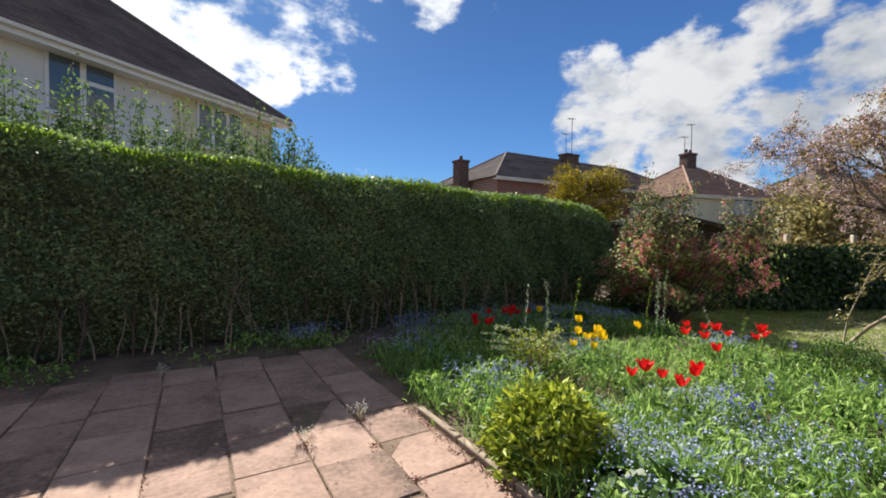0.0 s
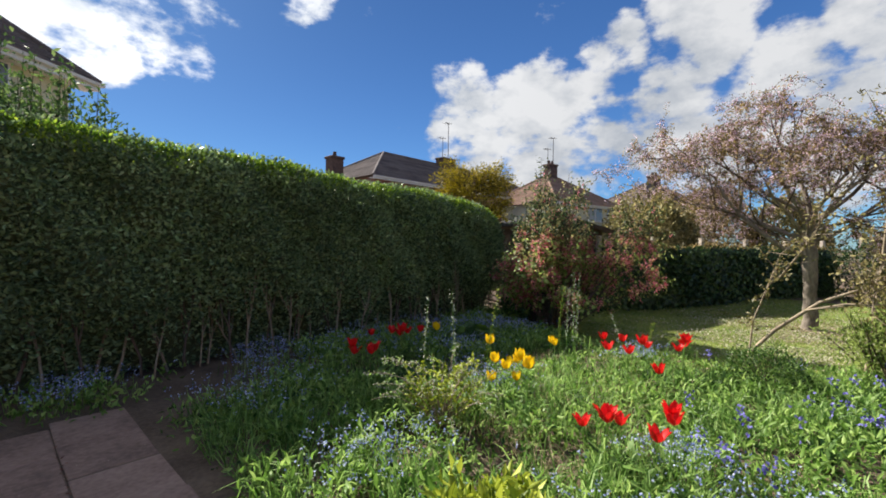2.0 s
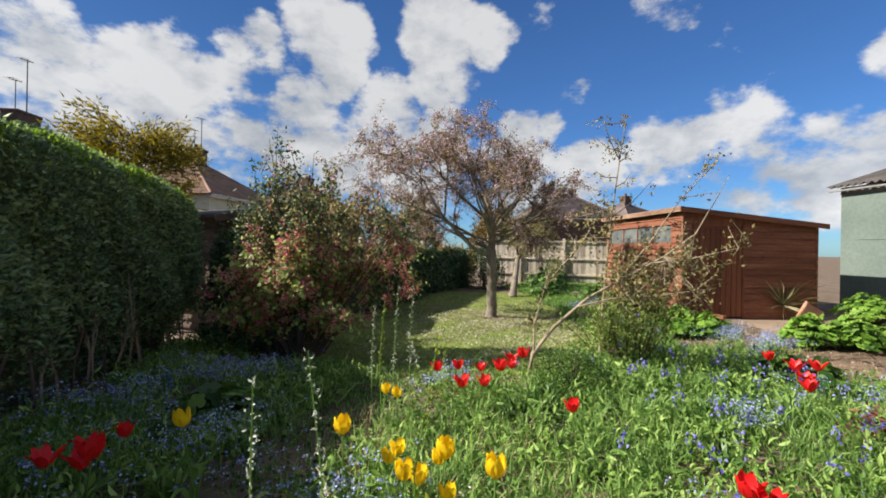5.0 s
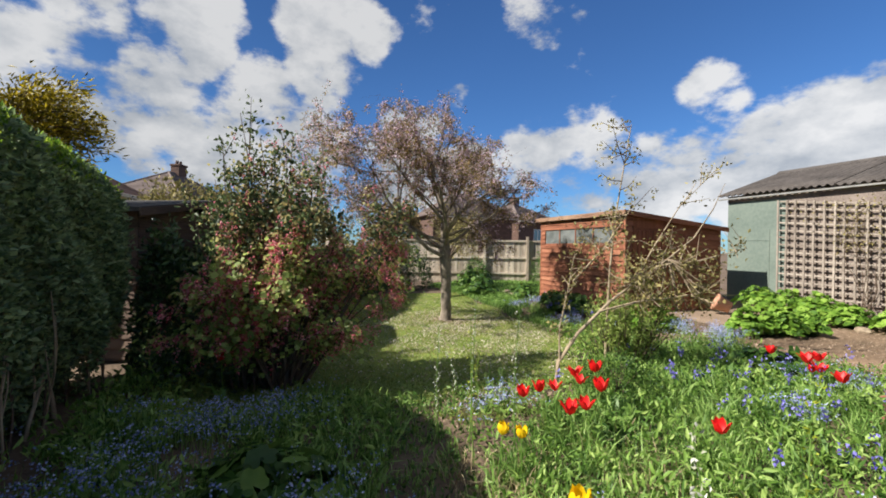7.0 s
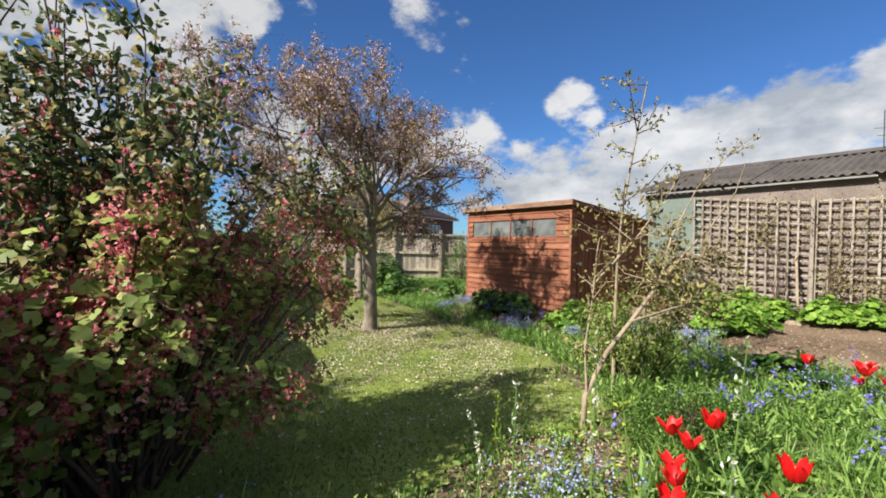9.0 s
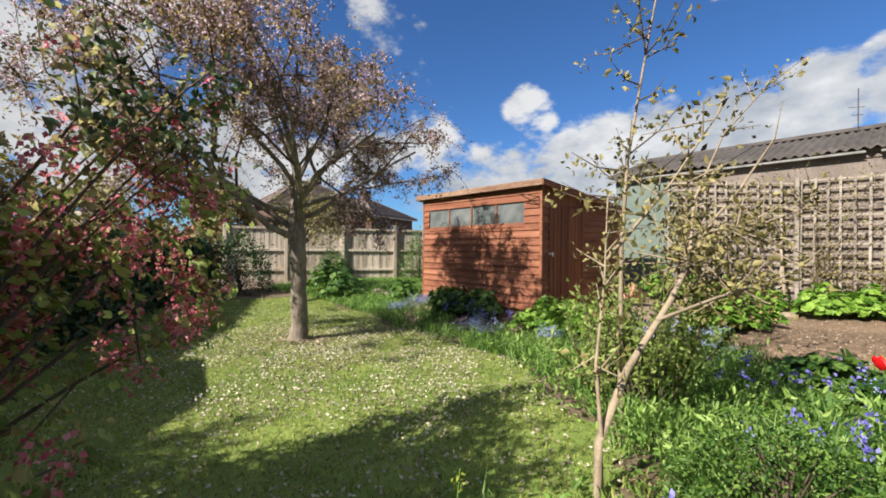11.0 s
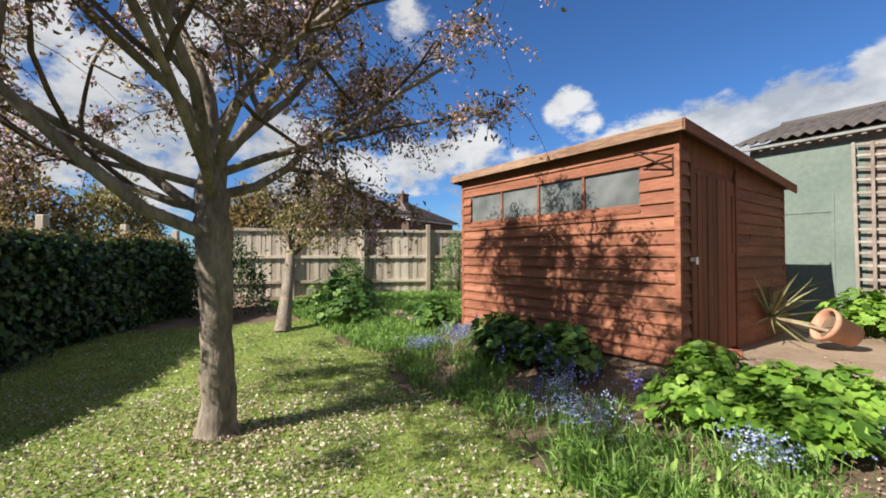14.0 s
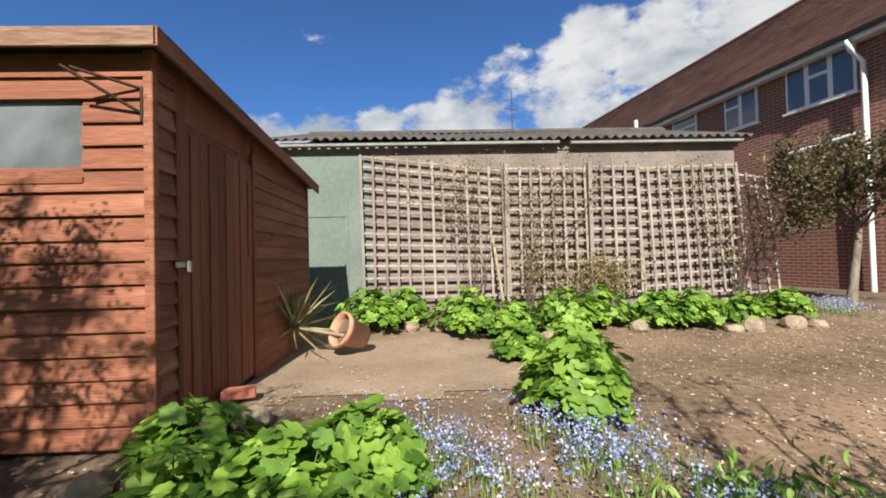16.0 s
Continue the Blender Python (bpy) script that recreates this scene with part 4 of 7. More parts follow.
h1 = house((13.0, 16.2, 0), 0, 21.0, 7.6, 5.15, 7.6, BRICK, ROOF_BROWN, "brick house with brown tiled roof beyond the hedge", (1, 1), [], WHITE, 20, 0)
chimney(h1, 10.0, 3.6, 6.9, 8.15, 1.4, 0.8, 0, 2.9)
chimney(h1, -0.75, 2.8, 0.0, 6.45, 0.75, 0.75, 1)
h2 = house((24.6, 11.0, 0), -12, 7.6, 7.4, 4.35, 6.95, YELLOW_RENDER, ROOF_SUN, "cream house with tan tiled pyramid roof", (0.9, 0.9), [(3.6, 3.2, 1.8, 1.2, 2, 0.0), (6.0, 3.2, 1.2, 1.2, 2, 0.0)], WHITE, 20, 0)
chimney(h2, 3.8, 3.7, 6.5, 7.9, 0.9, 0.7, 2, 2.2)
h3 = house((33.5, 7.6, 0), -25, 8.0, 7.0, 4.6, 7.0, YELLOW_RENDER, ROOF_BROWN, "cream house with dark hipped roof", (1, 1), [(1.2, 2.9, 1.7, 1.2, 3, 0.0)], WHITE, 18, 0)
chimney(h3, 4.6, 3.5, 6.4, 7.8, 0.9, 0.7, 2)
h4 = house((29.5, -9.55, 0), -92, 6.6, 5.4, 3.95, 5.95, DARK_BRICK, ROOF_BROWN, "low brick house with brown hipped roof", (1, 1), [], GUTTER_DARK, 18, 0)
chimney(h4, 2.5, 2.7, 5.6, 6.4, 0.6, 0.5, 0)
chimney(h4, 4.0, 2.7, 5.6, 6.35, 0.6, 0.5, 0)
h5 = house((34.0, -19.6, 0), -68, 7.0, 7.0, 4.2, 6.2, DARK_BRICK, ROOF_BROWN, "far house with dark hipped roof beyond the gardens", (1, 1), [(2.4, 2.2, 2.0, 1.2, 3, 0.0)], GUTTER_DARK, 16, 0)
chimney(h5, 3.8, 3.5, 5.6, 6.9, 0.9, 0.7, 1)

# red brick terrace at the garden's end
h6 = house((-0.2, -26.75, 0), 99.5, 19.6, 7.6, 5.36, 8.75, BRICK, ROOF_RED, "red brick house with red-brown tiled roof and white windows", (0, 0),
           [(15.3, 4.25, 1.4, 0.98, 3, 0.0, PANE, True, 2), (13.65, 4.3, 0.95, 0.92, 2, 0.0, PANE, True, 1), (11.75, 4.3, 0.95, 0.9, 1, 0.0, PANE, True, 1)], GUTTER_DARK, 34, 1, 0.25)
h6.matrix_basis = h6.matrix_basis @ Matrix.Scale(0.95, 4)
tubes("drainpipe", [[((16.75, -0.32, 5.2), 0.05), ((16.8, -0.32, 5.0), 0.05), ((16.88, -0.12, 4.75), 0.05), ((16.88, -0.1, 0.1), 0.05)], [((16.86, -0.1, 3.38), 0.05), ((15.2, -0.1, 3.28), 0.05)]], WHITE, h6, "white plastic drainpipe", 8)
tubes("flue", [[((10.4, -0.1, 4.7), 0.06), ((10.4, -0.3, 4.9), 0.06), ((10.4, -0.32, 5.7), 0.06)]], WHITE, h6, "white flue pipe", 8)


# ---- neighbour's timber hut and the far fence ----
def hut():
    t = thing("timber_hut", (6.05, 2.42, 0), "dark brown weatherboarded hut with shallow felt roof", "hut", turn=-28)
    part("wall", box_bm((0.02, 0.02, 0), (2.3, 2.2, 1.72)), DARK_WOOD, t)
    me = board_mesh(2.3, DARK_WOOD)
    for i in range(15):
        shared("board", me, t, pose(0.0, 0.01, 0.04 + i * PITCH, 0, 0, 0))
        shared("board", me, t, pose(0.01, 2.3, 0.04 + i * PITCH, 0, 0, -90))
    part("roof", prism_bm([(-0.2, 1.78), (1.15, 2.00), (2.5, 1.70), (2.5, 1.75), (1.15, 2.06), (-0.2, 1.83)], 2.7), FELT, t).location = (0, -0.2, 0)
    part("roof_edge", prism_bm([(-0.2, 1.73), (1.15, 1.96), (2.5, 1.65), (2.5, 1.74), (1.15, 2.05), (-0.2, 1.82)], 0.02), DARK_WOOD, t).location = (0, -0.22, 0)


hut()


def far_fence():
    """Runs along local x; the posts and rails stand on the garden's side, local -y."""
    f = thing("garden_fence", (16.05, -3.45, 0), "weathered pale grey-brown close-boarded garden fence", "fence", turn=-114.2)
    board = bpy.data.meshes.new("fence_board")
    bm = box_bm((-0.056, 0.0, -0.05), (0.056, 0.014, 1.55), 0.003)
    bm.to_mesh(board)
    bm.free()
    board.materials.append(OLD_FENCE)
    for n in range(76):
        x = n * 0.11
        if n % 15 == 0:
            part("post", box_bm((x - 0.05, -0.10, -0.1), (x + 0.05, -0.002, 1.88 + RNG.uniform(-0.03, 0.03)), 0.008), OLD_FENCE, f)
            if n < 75:
                for z in (0.45, 1.05, 1.70):
                    part("rail", box_bm((x + 0.052, -0.045, z), (x + 1.598, -0.002, z + 0.07), 0.004), OLD_FENCE, f)
        shared("fence_board", board, f, pose(x, 0.004 + 0.008 * (n % 2), 0.2 + RNG.normal(0, 0.008), 0, RNG.normal(0, 0.4), 0))


far_fence()

# ---- tall clipped hedge ----


def clipped_hedge():
    hedge = thing("clipped_hedge", (0, 0, 0), "tall clipped dark green hedge with bare stems below and bright top", "hedge")
    x0, x1, yf, yb, top = -7.0, 5.55, 2.32, 3.45, 2.42
    rng = np.random.default_rng(3)
    height = lambda x: top - 0.037 * x + 0.10 * step01((-3.0 - x) / 1.5) - 0.60 * step01((x - 4.6) / 1.1) ** 2 + 0.025 * np.sin(x * 2.3)
    bump = lambda x, z: 0.07 * np.sin(x * 2.9 + z) * np.sin(z * 2.6 + x * 0.7) + 0.04 * np.sin(x * 7.1 + z * 5.3)
    # closed dark shell standing in for the shaded inside behind the leaves
    nx, nz = 90, 16
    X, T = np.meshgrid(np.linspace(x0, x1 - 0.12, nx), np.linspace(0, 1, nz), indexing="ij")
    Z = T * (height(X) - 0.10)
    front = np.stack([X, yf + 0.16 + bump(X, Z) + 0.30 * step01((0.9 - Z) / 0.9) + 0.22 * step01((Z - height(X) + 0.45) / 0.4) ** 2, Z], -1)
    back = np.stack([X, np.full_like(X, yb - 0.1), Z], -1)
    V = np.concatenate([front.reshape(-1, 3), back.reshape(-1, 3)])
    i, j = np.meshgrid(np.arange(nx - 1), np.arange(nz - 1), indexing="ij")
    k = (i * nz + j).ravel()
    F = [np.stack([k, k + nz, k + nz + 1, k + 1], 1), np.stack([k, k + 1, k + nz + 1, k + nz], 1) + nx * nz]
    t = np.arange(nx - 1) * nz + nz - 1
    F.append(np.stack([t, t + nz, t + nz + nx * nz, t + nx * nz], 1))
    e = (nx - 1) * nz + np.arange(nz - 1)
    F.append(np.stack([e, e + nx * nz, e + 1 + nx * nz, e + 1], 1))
    part_np("hedge_shade_core", V, np.concatenate(F), HEDGE_SHADE_CORE, hedge)
    # leaves on the front, thin towards the foot
    n = 92000
    x, f = rng.uniform(x0, x1, n), rng.uniform(0, 1, n)
    z = f * height(x)
    keep = rng.uniform(0, 1, n) < np.clip(0.22 + z * 0.95 + 0.25 * np.sin(x * 3.3) * np.sin(z * 4.1), 0.10, 1.0)
    x, z = x[keep], z[keep]
    y = yf + bump(x, z) + np.abs(rng.normal(0, 0.07, len(x))) + 0.24 * step01((0.9 - z) / 0.9) + 0.25 * step01((z - height(x) + 0.35) / 0.35) ** 2 + 0.9 * step01((x - 5.1) / 0.5) ** 3 * rng.uniform(0, 1, len(x))
    P = np.stack([x, y, z], 1)
    D = rng.normal(size=P.shape) * [0.8, 0.5, 0.6] + [0, -0.55, 0.25]
    s = rng.uniform(0.040, 0.070, len(P))
    leaves("hedge_leaves", P, D, s, s * 0.5, HEDGE_LEAF, hedge, rng=rng)["kind"] = "stuff"
    n = 9000
    x, y = np.full(n, x1) + rng.normal(0, 0.05, n) - 0.03, rng.uniform(yf + 0.1, yb, n)
    z = rng.uniform(0.25, 1, n) * (height(x) - 0.05)
    P = np.stack([x - 0.25 * step01((z - 1.4) / 0.6), y, z], 1)
    leaves("hedge_leaves", P, rng.normal(size=P.shape) * 0.7 + [0.7, 0, 0.2], 0.05, 0.026, HEDGE_LEAF, hedge, rng=rng)["kind"] = "stuff"
    # top and front shoulder, leaves coloured as if lit from behind
    n = 26000
    x, y = rng.uniform(x0, x1, n), rng.uniform(yf + 0.10, yb, n)
    P = np.stack([x, y, height(x) - 0.10 + rng.normal(0, 0.035, n) + 0.03 * np.sin(x * 5 + y * 7) - 0.15 * step01((yf + 0.35 - y) / 0.3)], 1)
    m = 7000
    xs = rng.uniform(x0, x1 - 0.3, m)
    drop = np.abs(rng.normal(0, 0.08, m))
    P = np.concatenate([P, np.stack([xs, yf + 0.20 - drop * 0.9 + rng.normal(0, 0.03, m) + bump(xs, height(xs)), height(xs) - 0.07 - drop + 0.02 * np.sin(xs * 9)], 1)])
    s = rng.uniform(0.03, 0.055, len(P))
    leaves("lit_top_leaves", P, rng.normal(size=P.shape) * 0.6 + [0, -0.2, 0.8], s, s * 0.5, HEDGE_TOP_LIT, hedge, "bright green fresh top growth", rng=rng)["kind"] = "stuff"
    # bare stems at the foot
    for i in range(86):
        sx = x0 + 0.4 + (x1 - x0 - 0.6) * (i + rng.uniform(-0.4, 0.4)) / 86
        p, path = np.array([sx, yf + rng.uniform(0.05, 0.28), 0.0]), []
        d = np.array([rng.normal(0, 0.16), rng.normal(-0.03, 0.06), 1.0])
        r, ln = rng.uniform(0.007, 0.019), rng.uniform(0.6, 1.25)
        for q in range(7):
            path.append((tuple(p), r * (1 - 0.09 * q)))
            p = p + d * ln / 6
            d = d + [rng.normal(0, 0.15), rng.normal(0.02, 0.05), 0]
            p[1] = max(p[1], yf - 0.02)
        paths = [path]
        for q in (2, 3, 4):
            b = np.array(path[q][0])
            w = np.array([rng.normal(0, 0.4), -0.05, 1.1])
            paths.append([(tuple(b), r * 0.6), (tuple(b + w * 0.18), r * 0.5), (tuple(b + w * 0.30 + [0, 0.02, 0.14]), r * 0.35)])
        tubes("stem", paths, PALE_STEM if i % 3 else TWIG, hedge, "", 5)


clipped_hedge()


def shoots(name, centre, n, low, high, spread, leaf, mat, label, category, group="", rng=None, stem=TWIG, leaf_n=70, lean=0.1, r0=0.012, wide=0.45):
    """An upright shrub of leafy stems."""
    rng = rng or np.random.default_rng(abs(hash((round(centre[0] * 100), round(centre[1] * 100)))) % 9999)
    t = thing(name, (centre[0], centre[1], float(gz(centre[0], centre[1]))), label, category, group)
    paths, P, D = [], [], []
    for i in range(n):
        a, rr = rng.uniform(0, 2 * np.pi), math.sqrt(rng.uniform(0, 1))
        b = np.array([math.cos(a) * rr * spread[0] * 0.45, math.sin(a) * rr * spread[1] * 0.45, 0.0])
        tip = np.array([math.cos(a) * rr * spread[0] + rng.normal(0, lean), math.sin(a) * rr * spread[1] + rng.normal(0, lean), rng.uniform(low, high) * (1.1 - 0.35 * rr)])
        mid = (b + tip) / 2 + [rng.normal(0, 0.05), rng.normal(0, 0.05), 0.05]
        pts = [(1 - f) ** 2 * b + 2 * f * (1 - f) * mid + f * f * tip for f in np.linspace(0, 1, 7)]
        paths.append([(tuple(p), r0 * (1 - 0.8 * k / 6)) for k, p in enumerate(pts)])
        f = rng.uniform(0.22, 1.0, leaf_n) ** 0.8
        q = np.stack([np.interp(f, np.linspace(0, 1, 7), [p[k] for p in pts]) for k in range(3)], 1) + rng.normal(0, leaf * 0.7, (leaf_n, 3))
        P.append(q)
        D.append(rng.normal(size=(leaf_n, 3)) * 0.8 + [0, 0, 0.55])
    tubes("stem", paths, stem, t, "", 5)["kind"] = "stuff"
    P, D = np.concatenate(P), np.concatenate(D)
    s = rng.uniform(0.6, 1.25, len(P)) * leaf
    leaves("leaves", P, D, s, s * wide, mat, t, rng=rng)["kind"] = "stuff"
    return t


for cx, cy, hi in ((-5.2, 4.1, 3.7), (-4.5, 3.9, 3.9), (-3.9, 4.0, 3.8), (-3.2, 3.9, 3.55), (-2.65, 3.8, 3.5), (-2.15, 3.75, 3.5), (-1.7, 3.7, 3.45), (-1.3, 3.65, 3.35), (-0.95, 3.65, 3.15), (-0.6, 3.7, 2.9)):
    shoots("laurel_shrub", (cx, cy), 44, hi - 1.0, hi, (0.5, 0.4), 0.075, LAUREL, "leafy green shrub growing above the hedge", "shrub", "shrubs behind the hedge", leaf_n=130)


def golden_conifer():
    rng = np.random.default_rng(21)
    t = thing("golden_conifer", (6.25, 3.75, 0), "golden yellow conifer standing beyond the hedge", "conifer")
    tubes("trunk", [[((0, 0, 0), 0.10), ((0.02, 0, 1.6), 0.08), ((0, 0.02, 2.9), 0.03)]], BARK, t)
    P, D, paths = [], [], []
    for i in range(95):
        a, z = rng.uniform(0, 2 * np.pi), rng.uniform(1.9, 3.25)
        reach = 0.95 * math.sqrt(max(0.05, 1 - ((z - 2.55) / 0.95) ** 2)) * rng.uniform(0.75, 1.15)
        d = np.array([math.cos(a), math.sin(a), rng.uniform(0.0, 0.55)])
        b = np.array([0, 0, z - 0.2])
        paths.append([(tuple(b), 0.012), (tuple(b + d * reach * 0.6), 0.008), (tuple(b + d * reach + [0, 0, -0.06]), 0.004)])
        m = 110
        f = rng.uniform(0.35, 1, m)
        P.append(b + d * reach * f[:, None] + rng.normal(0, 0.075, (m, 3)))
        D.append(d + rng.normal(0, 0.6, (m, 3)) + [0, 0, -0.1])
    tubes("branch", paths, TWIG, t, "", 4)["kind"] = "stuff"
    P, D = np.concatenate(P), np.concatenate(D)
    leaves("fronds", P, D, rng.uniform(0.06, 0.12, len(P)), 0.022, GOLD_LEAF, t, rng=rng)["kind"] = "stuff"


golden_conifer()


# ---- flowering currant ----
def flowering_currant():
    rng = np.random.default_rng(8)
    t = thing("flowering_currant", (4.80, 0.85, float(gz(4.80, 0.85))), "large flowering currant bush with hanging red blooms", "shrub")
    paths, L, LD, B, BD = [], [], [], [], []
    tips = [(-0.05, 0.38, 2.75), (0.05, 0.2, 2.55), (0.22, -0.12, 2.65), (0.0, -0.35, 2.3), (0.2, 0.55, 2.35), (0.55, -0.2, 2.3), (0.7, 0.3, 2.0), (0.55, -1.28, 1.5), (0.5, -1.2, 1.9), (0.65, -1.22, 1.2), (0.35, -1.1, 2.05), (0.7, -1.05, 1.75), (0.45, -1.3, 1.0), (0.3, -1.2, 1.55), (0.6, -1.3, 0.7), (0.38, -1.34, 1.45), (0.45, -1.30, 1.80), (0.20, -1.28, 1.95), (0.55, -1.25, 1.65)]
    for i in range(88):
        if i < len(tips):
            tip = np.array(tips[i]) * [1.0, 1.12 if tips[i][1] < -1 else 1.0, 1.0]
        else:
            a, rr = rng.uniform(0, 2 * np.pi), math.sqrt(rng.uniform(0.05, 1))
            tip = np.array([0.98 * rr * math.cos(a), 0.92 * rr * math.sin(a), (0.55 + 1.55 * (1 - rr ** 3)) * rng.uniform(0.45, 1.1) + 0.15])
        b = tip * [0.16, 0.16, 0] + [rng.normal(0, 0.06), rng.normal(0, 0.06), 0]
        mid = b * 0.4 + tip * 0.6 + [0, 0, 0.28]
        pts = [(1 - f) ** 2 * b + 2 * f * (1 - f) * mid + f * f * tip for f in np.linspace(0, 1, 8)]
        paths.append([(tuple(p), 0.014 * (1 - 0.8 * k / 7)) for k, p in enumerate(pts)])
        for j in range(5):
            q = pts[rng.integers(3, 8)]
            d = unit(rng.normal(size=3) + [0, 0, 0.3]) * rng.uniform(0.12, 0.30)
            paths.append([(tuple(q), 0.005), (tuple(q + d * 0.6), 0.004), (tuple(q + d), 0.002)])
            for dest, k, gap in ((L, 38, 0.06), (B, (9 if q[2] < 1.5 else 1) if rng.uniform() < 0.75 else 1, 0.035)):
                dest.append(q + d * rng.uniform(0.2, 1.1, (k, 1)) + rng.normal(0, gap, (k, 3)))
        m = 50
        f = rng.uniform(0.25, 1, m)
        L.append(np.stack([np.interp(f, np.linspace(0, 1, 8), [p[k] for p in pts]) for k in range(3)], 1) + rng.normal(0, 0.06, (m, 3)))
    tubes("stem", paths, TWIG, t, "", 5)["kind"] = "stuff"
    L, B = np.concatenate(L), np.concatenate(B)
    L, B = L[L[:, 2] > 0.08], B[B[:, 2] > 0.1]
    clear = lambda q: (0.64 * (q[:, 0] + 0.85) + 0.76 * (q[:, 1] + 1.60) > 0.24) & (0.43 * (q[:, 0] + 0.85) + 0.9 * (q[:, 1] + 1.60) > 0.24)
    L, B = L[clear(L)], B[clear(B)]
    low = (L[:, 2] < 1.5) & (rng.uniform(0, 1, len(L)) < 0.62)
    hi = L[~low]
    dark = (hi[:, 2] > 1.55) & (rng.uniform(0, 1, len(hi)) < 0.6)
    s = rng.uniform(0.035, 0.065, int(dark.sum()))
    leaves("leaves", hi[dark], rng.normal(size=(len(s), 3)) + [0, 0, 0.3], s, s * 0.6, TALL_LEAF, t, "dark green upper leaves", rng=rng, smooth_edge=True)["kind"] = "stuff"
    hi = hi[~dark]
    s = rng.uniform(0.026, 0.05, len(hi))
    leaves("leaves", hi, rng.normal(size=hi.shape) + [0, 0, 0.2], s, s * 0.75, CURRANT_LEAF, t, "bronze young leaves", rng=rng, smooth_edge=True)["kind"] = "stuff"
    out = L[low][::2] * [1.06, 1.06, 1.0]
    V, F = lobed_arrays(out, out * [1, 1, 0.3] + rng.normal(0, 0.6, out.shape) + [0, 0, 0.7], rng.uniform(0.016, 0.034, len(out)), 4, 0.3, rng)
    part_np("leaves", V, F, CURRANT_GREEN, t, "bright green lobed leaves")["kind"] = "stuff"
    B = np.repeat(B, 8, 0) + rng.normal(0, 0.013, (len(B) * 8, 3)) * [1, 1, 2.2]
    leaves("bloom", B, rng.normal(size=B.shape) * 0.6 + [0, 0, -0.6], 0.026, 0.021, CURRANT_FLOWER, t, "hanging clusters of pinkish red flowers", rng=rng)["kind"] = "stuff"


TALL_LEAF = leafy("dark_green_leaf", (0.03, 0.06, 0.022), (0.17, 0.22, 0.09), (0.085, 0.125, 0.045), 0.3)
flowering_currant()
shoots("tall_shrub", (4.85, 1.10), 34, 1.7, 2.85, (0.48, 0.5), 0.062, TALL_LEAF, "tall upright shrub with small dark green leaves", "shrub", leaf_n=120)


# ---- blossom tree on the lawn ----
def blossom_tree():
    rng = np.random.default_rng(4)
    t = thing("blossom_tree", (8.36, -2.40, float(gz(8.36, -2.40)) - 0.02), "old spreading fruit tree with bronze leaves and fading pink blossom", "tree")
    trunk = [((0.02, 0, -0.05), 0.165), ((0, 0.0, 0.06), 0.130), ((-0.01, 0.0, 0.30), 0.108), ((0, 0.01, 0.8), 0.100), ((0.02, 0.02, 1.25), 0.112), ((0.03, 0.03, 1.45), 0.115), ((0.05, 0.04, 1.75), 0.095), ((0.06, 0.02, 2.1), 0.075)]
    rough = [(tuple(np.array([np.interp(f, np.linspace(0, 1, 8), [p[0][k] for p in trunk]) for k in range(3)]) + rng.normal(0, 0.006, 3) * [1, 1, 0]), float(np.interp(f, np.linspace(0, 1, 8), [p[1] for p in trunk])) * (1 + rng.normal(0, 0.05))) for f in np.linspace(0, 1, 26)]
    tubes("trunk", [rough], BARK, t, "grey-brown fissured trunk", 12)
    limbs, ends = [], []
    starts = [((0.0, 0.0, 1.35), (-0.2, 1.0, 0.55), 2.1, 0.060), ((0.03, 0.04, 1.5), (0.55, 0.75, 0.8), 1.35, 0.055), ((0.05, 0.04, 1.72), (-0.85, 0.45, 0.9), 1.6, 0.058),
              ((0.05, 0.03, 1.85), (-0.45, -0.55, 0.85), 1.25, 0.06), ((0.05, 0.02, 2.0), (0.0, 0.3, 1.0), 1.5, 0.065), ((0.06, 0.02, 1.9), (0.75, -0.35, 0.8), 1.25, 0.06),
              ((0.05, 0.03, 1.65), (-0.25, -0.95, 0.5), 1.30, 0.05), ((0.06, 0.02, 2.05), (-0.6, 0.85, 0.85), 1.9, 0.045), ((0.05, 0.02, 2.05), (0.3, -0.6, 1.0), 1.1, 0.05), ((0.04, 0.03, 1.6), (-0.95, 0.5, 0.42), 1.6, 0.05), ((0.04, 0.03, 1.7), (0.15, 1.0, 0.35), 1.85, 0.042), ((0.05, 0.03, 1.8), (-0.9, -0.45, 0.45), 1.4, 0.045), ((0.04, 0.03, 1.55), (0.9, 0.4, 0.5), 1.4, 0.045), ((0.05, 0.02, 1.8), (-0.55, -0.95, 0.5), 1.7, 0.042)]
    for p, d, ln, r in starts:
        a, b = grow(p, d, ln * 1.1, r * 0.78, 3, rng, 0.55, 0.10, 0.16, (3, 4), 0.16, 0.60)
        limbs.append(a)
        ends += b
    crown_top = lambda x, y: 5.1 - 0.6 * np.maximum(x, 0) - 0.85 * np.maximum(-x, 0) - 0.75 * np.maximum(0.3 - y, 0) - 0.1 * np.maximum(y - 0.5, 0)
    limbs = [[p for p in a if p[0][1] < 0.3 and (p[-1][0][2] < crown_top(p[-1][0][0], p[-1][0][1]) + 0.1 or p[0][1] > 0.036)] for a in limbs]
    thin_ones = []
    for a in limbs:
        for p in a:
            if p[0][1] > 0.021:
                tubes("limb", [p], BARK, t, "", 7)
            else:
                thin_ones.append(p)
    tubes("twig", thin_ones, TWIG, t, "", 4)["kind"] = "stuff"
    E = np.array([p for p, _ in ends])
    k = (E[:, 2] < crown_top(E[:, 0], E[:, 1])) & (E[:, 2] > 1.3)
    E = E[k]
    # hanging twigs
    hangs, tipsP = [], []
